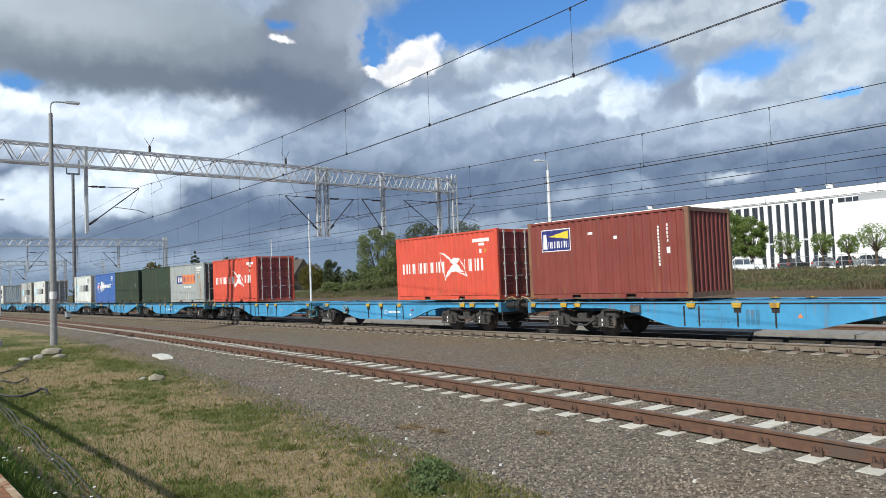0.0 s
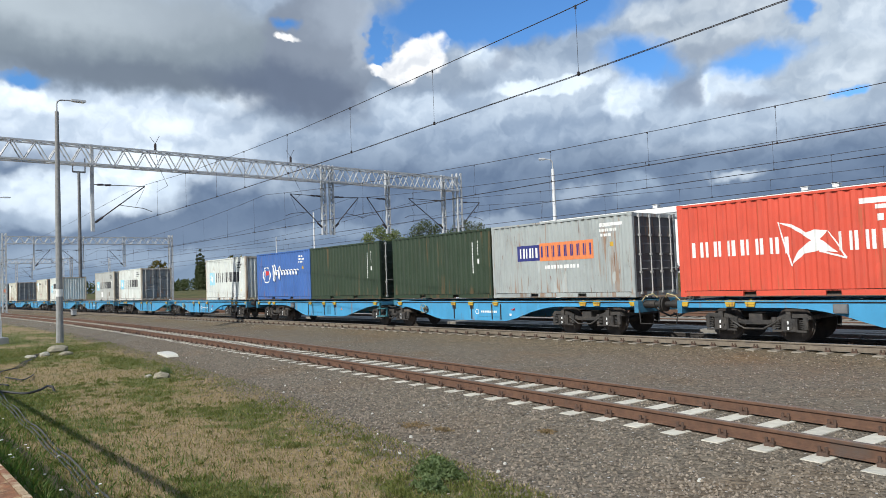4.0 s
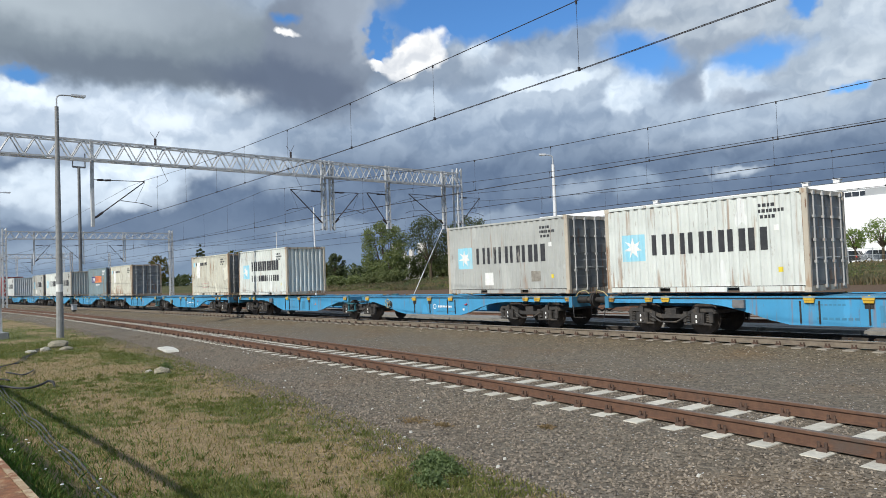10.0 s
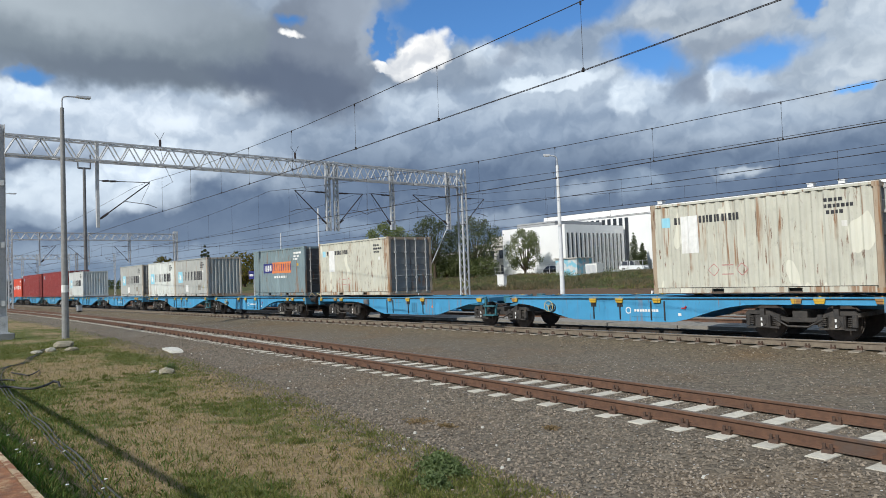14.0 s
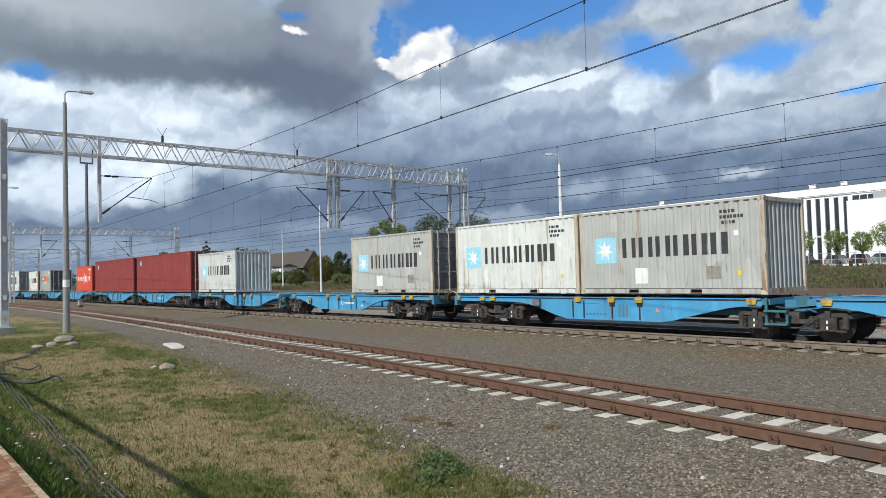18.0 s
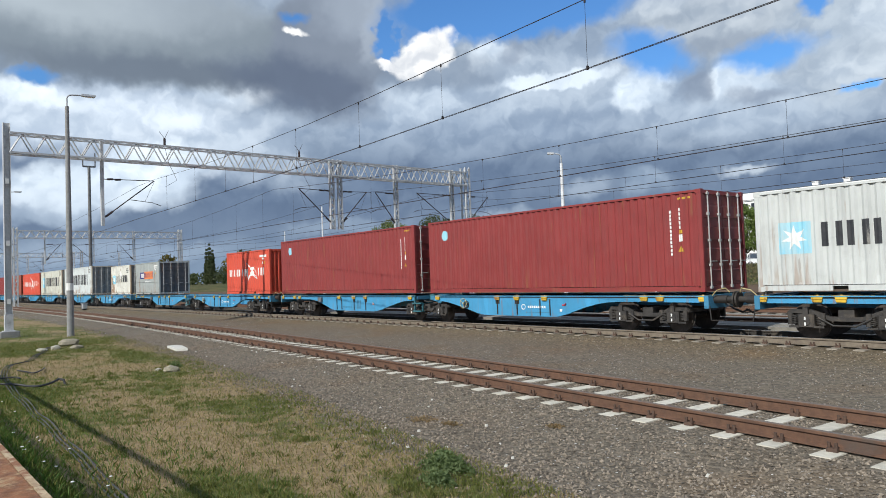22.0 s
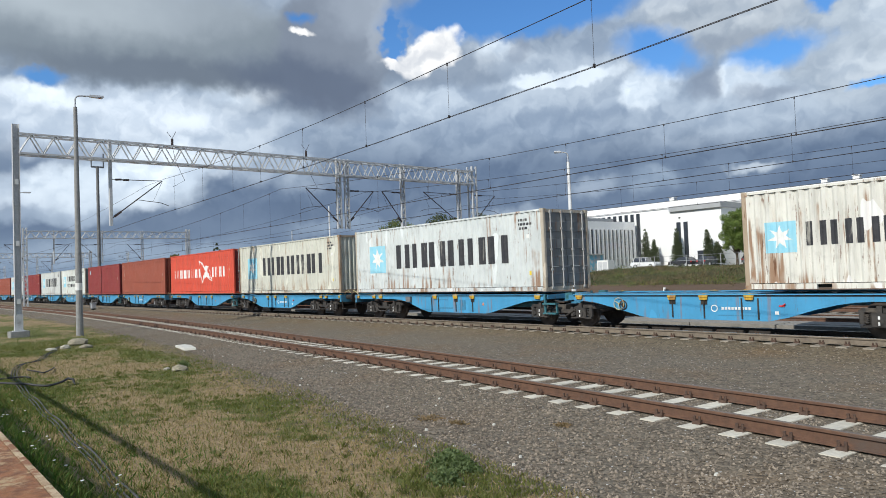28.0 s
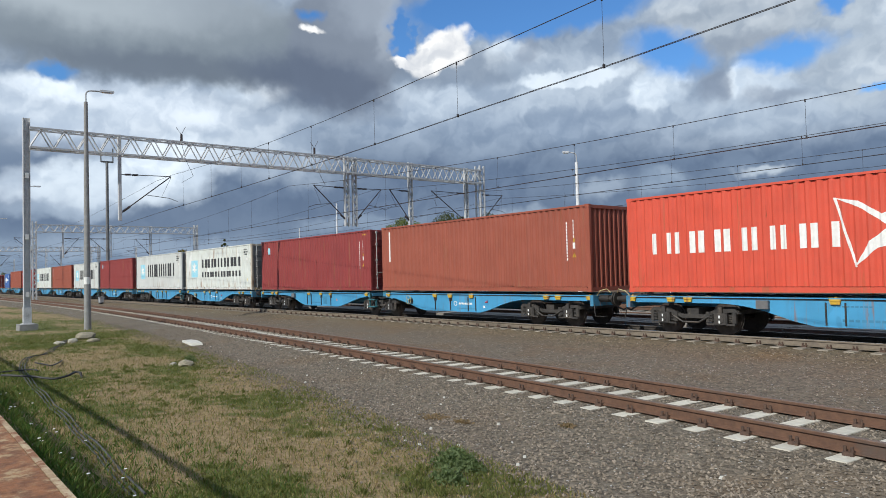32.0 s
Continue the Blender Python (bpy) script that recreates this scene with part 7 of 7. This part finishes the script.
# ---------------------------------------------------------------- near ground: stones, grass, cables
def stones():
    rng = np.random.default_rng(11)
    n = 115000
    x = -0.5 - 32.5 * rng.uniform(0, 1, n) ** 1.5
    y = 4 + 14.2 * rng.uniform(0, 1, n) ** 1.25
    keep = y > grass_edge(x) - rng.exponential(0.35, n) + 0.1
    x, y = x[keep], y[keep]
    d1 = np.abs(y - near_y(x))
    on_sleeper = (d1 < 1.22) & (np.abs((x * C0 + y * S0 + 11.85) / 0.636 - np.round((x * C0 + y * S0 + 11.85) / 0.636)) < 0.25)
    k = (np.abs(d1 - GAUGE) > 0.12) & ~on_sleeper & (rng.uniform(0, 1, len(x)) < np.where(y > near_y(x) + 1.7, 0.07, 1.0))
    x, y = x[k], y[k]
    n = len(x)
    z = height(x, y)
    base = np.array([(1, 0, 0), (-1, 0, 0), (0, 1, 0), (0, -1, 0), (0, 0, 1), (0, 0, -1)], float)
    tri = np.array([(0, 2, 4), (2, 1, 4), (1, 3, 4), (3, 0, 4), (2, 0, 5), (1, 2, 5), (3, 1, 5), (0, 3, 5)])
    size = rng.uniform(0.010, 0.027, n) * np.where(np.abs(y - near_y(x)) < 1.35, 0.85, 1.0)
    v = base[None] * rng.uniform(0.6, 1.3, (n, 6, 1)) * size[:, None, None]
    a = rng.uniform(0, 6.28, n)
    c, s = np.cos(a)[:, None], np.sin(a)[:, None]
    v = np.stack([v[..., 0] * c - v[..., 1] * s, v[..., 0] * s + v[..., 1] * c, v[..., 2] * 0.8], -1)
    v += rng.normal(0, 0.004, v.shape)
    v += np.stack([x, y, z + size * 0.25], -1)[:, None, :]
    f = (tri[None] + (np.arange(n) * 6)[:, None, None]).reshape(-1, 3)
    tagged(part("loose_stones", raw("loose_stones", v.reshape(-1, 3), f), "stone"), "loose grey ballast stones", "gravel", kind="stuff")
    # a few pale chips
    rng2 = random.Random(3)
    m = Mesh()
    for k in range(34):
        px = -4 - 20 * rng2.random() ** 1.4
        py = float(grass_edge(px)) + rng2.uniform(0.0, 2.2)
        r = rng2.uniform(0.015, 0.035)
        pz = float(height(np.array(px), np.array(py))) + r * 0.3
        m.solid([(px + r * math.cos(t) * rng2.uniform(.7, 1.2), py + r * math.sin(t), pz - r * .5) for t in (0, 1.3, 2.5, 3.8, 5.0)], [(px + r * .6 * math.cos(t), py + r * .6 * math.sin(t), pz + r * .6) for t in (0, 1.3, 2.5, 3.8, 5.0)])
    tagged(part("pale_chips", m, "slab"), "scattered whitish stone chips", "gravel", kind="stuff")


def blades(name, mat, n, region, tall, seed, label, patchy=0.0, far=99.0):
    """Grass blades as slim bent triangles."""
    rng = np.random.default_rng(seed)
    x0, x1, y0 = region
    x = x1 - (x1 - x0) * rng.uniform(0, 1, n) ** 1.7
    y = y0 + (np.minimum(grass_edge(x) + 0.5, far) - y0) * rng.uniform(0, 1, n)
    if patchy:
        keep = rng.uniform(0, 1, n) < (greenness(x, y) if patchy > 0 else 1 - greenness(x, y)) + 0.06
        x, y = x[keep], y[keep]
    if far < 50:
        keep = rng.uniform(0, 1, n) < np.exp(-(y - y0) / 1.3) + 0.04
        x, y = x[keep], y[keep]
        n = len(x)
    near_kerb = np.clip(1.6 - (y - 1.2), 0, 1)
    n = len(x)
    z = height(x, y)
    a = rng.uniform(0, 6.28, n)
    h = tall * rng.uniform(0.35, 1.2, n) * (1 + 0.7 * near_kerb)
    wd = rng.uniform(0.003, 0.007, n)
    lean = rng.normal(0, 0.5, (n, 2)) * h[:, None]
    p = np.stack([x, y, z], -1)
    s = np.stack([np.cos(a) * wd, np.sin(a) * wd, np.zeros(n)], -1)
    mid = p + np.stack([lean[:, 0] * 0.35, lean[:, 1] * 0.35, h * 0.6], -1)
    tip = p + np.stack([lean[:, 0], lean[:, 1], h], -1)
    v = np.stack([p - s, p + s, mid + s * 0.7, tip, mid - s * 0.7], 1).reshape(-1, 3)
    f = np.arange(n * 5).reshape(-1, 5)
    tagged(part(name, raw(name, v, f), mat), label, "grass", kind="stuff")


stones()
blades("green_grass", "blade", 95000, (-34, -3.0, 1.3), 0.07, 21, "short green grass in patches", 1)
blades("green_grass", "blade", 16000, (-75, -30, 1.3), 0.11, 23, "green grass beside the mast and lamp", 1)
blades("green_grass", "blade", 9000, (-3.5, 9, 1.2), 0.07, 26, "short green grass in patches", 1)
blades("dry_grass", "blade_dry", 7000, (-3.5, 9, 2.0), 0.05, 27, "short dry straw-coloured grass", -1)
blades("lush_grass", "blade_lush", 34000, (-34, -2.5, 1.1), 0.075, 24, "lush green grass along the platform edge", 0, 3.6)
blades("dry_grass", "blade_dry", 52000, (-34, -3.0, 2.0), 0.05, 22, "short dry straw-coloured grass", -1)


def tufts(n, seed):
    """Bunches of taller grass, thickest where the turf is green."""
    rng = np.random.default_rng(seed)
    x = -3.5 - 27 * rng.uniform(0, 1, n) ** 1.5
    y = 1.4 + (grass_edge(x) - 1.2) * rng.uniform(0, 1, n)
    keep = rng.uniform(0, 1, n) < greenness(x, y) ** 1.5 + 0.03
    x, y = x[keep], y[keep]
    size = rng.uniform(0.5, 1.25, len(x))
    k = 22
    x, y, size = np.repeat(x, k), np.repeat(y, k), np.repeat(size, k)
    m = len(x)
    a, out = rng.uniform(0, 6.28, m), rng.uniform(0.0, 1.0, m)
    r = 0.10 * size * out
    px, py = x + r * np.cos(a), y + r * np.sin(a)
    p = np.stack([px, py, height(px, py)], -1)
    h = 0.062 * size * rng.uniform(0.5, 1.1, m) * (1.1 - 0.5 * out)
    way = np.stack([np.cos(a), np.sin(a), np.zeros(m)], -1)
    s = np.stack([-np.sin(a), np.cos(a), np.zeros(m)], -1) * rng.uniform(0.003, 0.006, m)[:, None]
    up = np.array([0, 0, 1.0])
    mid = p + way * (h * 0.35 * out)[:, None] + up * (h * 0.6)[:, None]
    tip = p + way * (h * (0.3 + 0.8 * out))[:, None] + up * h[:, None]
    v = np.stack([p - s, p + s, mid + s * 0.8, tip, mid - s * 0.8], 1).reshape(-1, 3)
    tagged(part("grass_tufts", raw("grass_tufts", v, np.arange(5 * m).reshape(-1, 5)), "blade"), "bunches of taller green grass", "grass", kind="stuff")


tufts(2600, 41)


def weed_clump(x, y, r, h, n, seed, mat="weed"):
    rng = np.random.default_rng(seed)
    g = thing("weed_clump", pose(x, y, float(height(np.array(float(x)), np.array(float(y))))), "low russet weed creeping over the gravel" if mat == "russet" else "bushy green weed at the edge of the gravel", "weed", "weeds by the track")
    q = rng.uniform(0, 1, n) ** 0.6
    a = rng.uniform(0, 6.28, n)
    bump = 0.65 + 0.35 * np.sin(3 * a + seed) * np.sin(2 * a + 1)
    px, py = r * q * bump * np.cos(a), r * 0.7 * q * bump * np.sin(a)
    pz = h * rng.uniform(0.0, 1.0, n) * (1 - 0.7 * q ** 2)
    d = rng.normal(size=(n, 3))
    d /= np.linalg.norm(d, axis=1)[:, None]
    s = rng.uniform(0.015, 0.04, n)[:, None]
    e = np.cross(d, rng.normal(size=(n, 3)))
    e /= np.linalg.norm(e, axis=1)[:, None]
    p = np.stack([px, py, pz], -1)
    v = np.stack([p - d * s, p + e * s * 0.35, p + d * s, p - e * s * 0.35], 1).reshape(-1, 3)
    part("leaves", raw("leaves", v, np.arange(4 * n).reshape(-1, 4)), mat, g)
    m = Mesh()
    rr = random.Random(seed)
    for k in range(14):
        t = rr.uniform(0, 6.28)
        m.tube((0, 0, 0), (r * 0.7 * math.cos(t), r * 0.45 * math.sin(t), h * rr.uniform(0.5, 0.95)), 0.005, 4, 0.002)
    part("stems", m, mat, g)


weed_clump(-6.30, 5.15, 0.50, 0.24, 1900, 1)
weed_clump(-5.95, 4.8, 0.32, 0.15, 800, 2)
for x, y, r in ((-8.67, 6.74, 0.42), (-8.1, 6.8, 0.25), (-6.7, 7.6, 0.2)):
    weed_clump(x, y, r, 0.04, 170, int(-x * 10), "russet")
weed_clump(-19.2, 6.5, 0.35, 0.2, 500, 5)
# rough weeds on the bank beyond the sidings, in drifts and mounds
def bank(name, mat, n, seed, tall, wide, label, bias):
    rng = np.random.default_rng(seed)
    x = rng.uniform(-125, -8, n)
    y = 58.5 + 29 * rng.uniform(0, 1, n) ** 1.2
    drift_ = np.sin(x * 0.31 + 0.9 * np.sin(y * 0.23)) + np.sin(y * 0.37 - x * 0.13 + seed) + 0.6 * np.sin(x * 0.83 + y * 0.5)
    keep = drift_ + rng.normal(0, 0.7, n) > bias
    x, y, drift_ = x[keep], y[keep], drift_[keep]
    n = len(x)
    z = height(x, y)
    h = tall * rng.uniform(0.3, 1.0, n) * (0.55 + 0.35 * np.clip(drift_, -0.5, 1.6)) * np.where(y > 70, 0.62, 0.85)
    s = wide * rng.uniform(0.6, 1.4, n)
    lean = rng.normal(0, 0.35, (n, 2)) * h[:, None]
    p = np.stack([x, y, z - 0.05], -1)
    a = rng.uniform(-0.9, 0.9, n)
    sv = np.stack([s * np.cos(a), s * np.sin(a), np.zeros(n)], -1)
    mid = p + np.stack([lean[:, 0] * 0.4, lean[:, 1] * 0.4, h * 0.6], -1)
    tip = p + np.stack([lean[:, 0], lean[:, 1], h], -1)
    v = np.stack([p - sv * 0.5, p + sv * 0.5, mid + sv, tip, mid - sv], 1).reshape(-1, 3)
    tagged(part(name, raw(name, v, np.arange(5 * n).reshape(-1, 5)), mat), label, "grass", kind="stuff")


bank("tall_weeds", "tall", 42000, 9, 1.0, 0.05, "rough olive weeds on the railway bank", -0.8)
bank("brown_weeds", "tall_brown", 26000, 10, 0.85, 0.045, "dry brown weeds and seed heads on the bank", 0.2)
bank("bank_grass", "blade", 22000, 12, 0.5, 0.05, "paler green grass on the bank", 0.3)
# low mounds of scrub in the weeds
rng = np.random.default_rng(9)
for mat, n, seed in (("leaf", 130, 1), ("leaf_dark", 70, 2), ("tall_brown", 80, 3)):
    C, R = [], []
    for k in range(n):
        x, y = rng.uniform(-122, -10), rng.uniform(58, 80)
        for q in range(3):
            px, py = x + rng.normal() * 0.8, y + rng.normal() * 0.8
            C.append((px, py, float(height(np.array(px), np.array(py))) + 0.25))
            R.append(rng.uniform(0.3, 0.85))
    tagged(part("low_scrub", raw("low_scrub", *cards(rng, C, R, 110 * n, 0.085, 0.75)), mat), "low mounds of scrub among the weeds", "bush", kind="stuff")


def rock(x, y, r, flat, seed, mat="rock", label="weathered field stone lying in the grass"):
    rr = random.Random(seed)
    bm = bmesh.new()
    bmesh.ops.create_icosphere(bm, subdivisions=2, radius=1.0)
    for v in bm.verts:
        k = 1 + 0.25 * noise.noise(v.co * 1.4 + Vector((seed, 0, 0)))
        v.co = Vector((v.co.x * r * k * 1.25, v.co.y * r * k, v.co.z * r * flat * k))
    me = bpy.data.meshes.new("rock")
    bm.to_mesh(me)
    bm.free()
    ob = part("field_stone", me, mat)
    ob.location = (x, y, float(height(np.array(float(x)), np.array(float(y)))) + r * flat * 0.35)
    ob.rotation_euler = (0, 0, rr.uniform(0, 6))
    tagged(ob, label, "stone", "stones in the grass")


rock(-18.49, 6.16, 0.17, 0.68, 1)
rock(-18.99, 6.01, 0.08, 0.7, 7, "pale_rock", "pale chip of stone in the grass")
rock(-30.39, 6.25, 0.36, 0.62, 2)
rock(-29.16, 5.56, 0.15, 0.8, 3, "pale_rock", "whitish stone beside the cables")
rock(-29.12, 5.10, 0.17, 0.45, 5, "pale_rock", "pale flat broken brick in the grass")
rock(-28.94, 6.21, 0.2, 0.5, 6)
m = Mesh().solid([(-1.0, -0.20, 0), (0.9, -0.24, 0), (1.05, 0.12, 0), (-0.2, 0.22, 0), (-0.95, 0.14, 0)], [(-0.97, -0.18, 0.09), (0.88, -0.21, 0.08), (1.02, 0.10, 0.08), (-0.2, 0.19, 0.09), (-0.92, 0.12, 0.09)])
ob = part("concrete_slab", m, "slab")
ob.matrix_basis = pose(-24.7, 8.5, -0.40, 2, -1, -8)
tagged(ob, "pale broken concrete slab lying on the gravel", "slab")
BUNDLE = [(-29.97, 5.50), (-27.64, 4.79), (-25.65, 4.20), (-24.77, 3.76), (-24.07, 3.43), (-23.18, 3.16), (-22.12, 2.97), (-20.69, 2.78), (-19.36, 2.68), (-17.52, 2.56), (-15.95, 2.49), (-13.12, 2.34), (-10.64, 2.23), (-8.81, 2.13), (-7.66, 2.06)]


def cable(name, line, r, lift, mat, label):
    """A cable lying along a line of spots on the ground, eased into a curve."""
    pts = []
    for a, b, c, d in zip([line[0]] + line[:-2], line[:-1], line[1:], line[2:] + [line[-1]]):
        for q in np.linspace(0, 1, 7)[:-1]:
            xy = [0.5 * (2 * b[i] + (c[i] - a[i]) * q + (2 * a[i] - 5 * b[i] + 4 * c[i] - d[i]) * q * q + (3 * b[i] - a[i] - 3 * c[i] + d[i]) * q ** 3) for i in (0, 1)]
            pts.append((xy[0], xy[1], float(height(np.array(xy[0]), np.array(xy[1]))) + lift * (1.0 + 0.5 * math.sin(2.3 * xy[0] + 9 * lift))))
    tagged(part(name, Mesh().path(pts, r, 6), mat), label, "cable", "cables in the grass")
    return pts[-1]


for dx, dy, lift in ((0.0, 0.0, 0.035), (0.10, 0.06, 0.045), (-0.12, -0.05, 0.03)):
    cable("ground_cable", [(x + dx * (0.4 + 0.6 * math.sin(3 * k + dx * 9) ** 2), y + dy) for k, (x, y) in enumerate(BUNDLE)], 0.0125, lift, "cable", "grey cable in a bundle snaking through the grass")
cable("black_cable", [(-20.38, 1.59), (-20.52, 2.30), (-20.52, 2.66), (-20.47, 2.97), (-20.19, 3.06)], 0.022, 0.09, "hose", "thin black cable lying across the grass")
cable("branch_cable", [(-22.57, 3.34), (-21.16, 3.46), (-21.54, 3.72), (-22.67, 4.04)], 0.018, 0.05, "hose", "short dark cable branching off the bundle")
x, y, z = cable("cable_end", [(-18.97, 2.13), (-18.63, 2.42), (-18.41, 2.71), (-18.17, 2.91), (-18.07, 3.11), (-18.25, 3.39), (-18.54, 3.60)], 0.026, 0.11, "hose", "black cable with its end bent down")
ob = part("cable_tip", Mesh().path([(x, y, z), (x + 0.12, y + 0.08, z - 0.02), (x + 0.2, y + 0.1, z - 0.14)], 0.03, 6), "hose")
tagged(ob, "cut black cable tip drooping to the grass", "cable")
fl = Mesh()
rr = random.Random(8)
for k in range(26):
    x, y = -6.5 - 10 * rr.random(), 1.35 + 0.9 * rr.random()
    z = float(height(np.array(x), np.array(y))) + rr.uniform(0.06, 0.16)
    fl.tube((x, y, z), (x, y, z + 0.006), 0.018, 6)
tagged(part("clover_flowers", fl, "white"), "tiny white flowers in the grass", "flowers", kind="stuff")


# ---------------------------------------------------------------- what moves
def gone(t):
    """How far the train has rolled."""
    return 7.918 * t + 0.0439 * t * t


def motions():
    for ob, x, z in TRAIN:
        walk(ob, [(float(t), pose(x + gone(t), MAIN, z)) for t in range(0, 33)])
    # wheels turn as they roll; alike wheelsets share their keys
    kept = {}
    wheels = [o for o in scene.objects if o.name.split(".")[0] == "wheelset"]
    for o in wheels:
        key = round(o.location.x, 2)
        if key not in kept:
            at = o.location.copy()
            walk(o, [(k / 15, pose(at.x, at.y, at.z, 0, math.degrees(gone(k / 15) / 0.46) % 360, 0)) for k in range(0, 481)])
            kept[key] = o
        else:
            o.rotation_mode = "QUATERNION"
            o.animation_data_create()
            o.animation_data.action = kept[key].animation_data.action
            o.animation_data.action_slot = kept[key].animation_data.action_slot


motions()
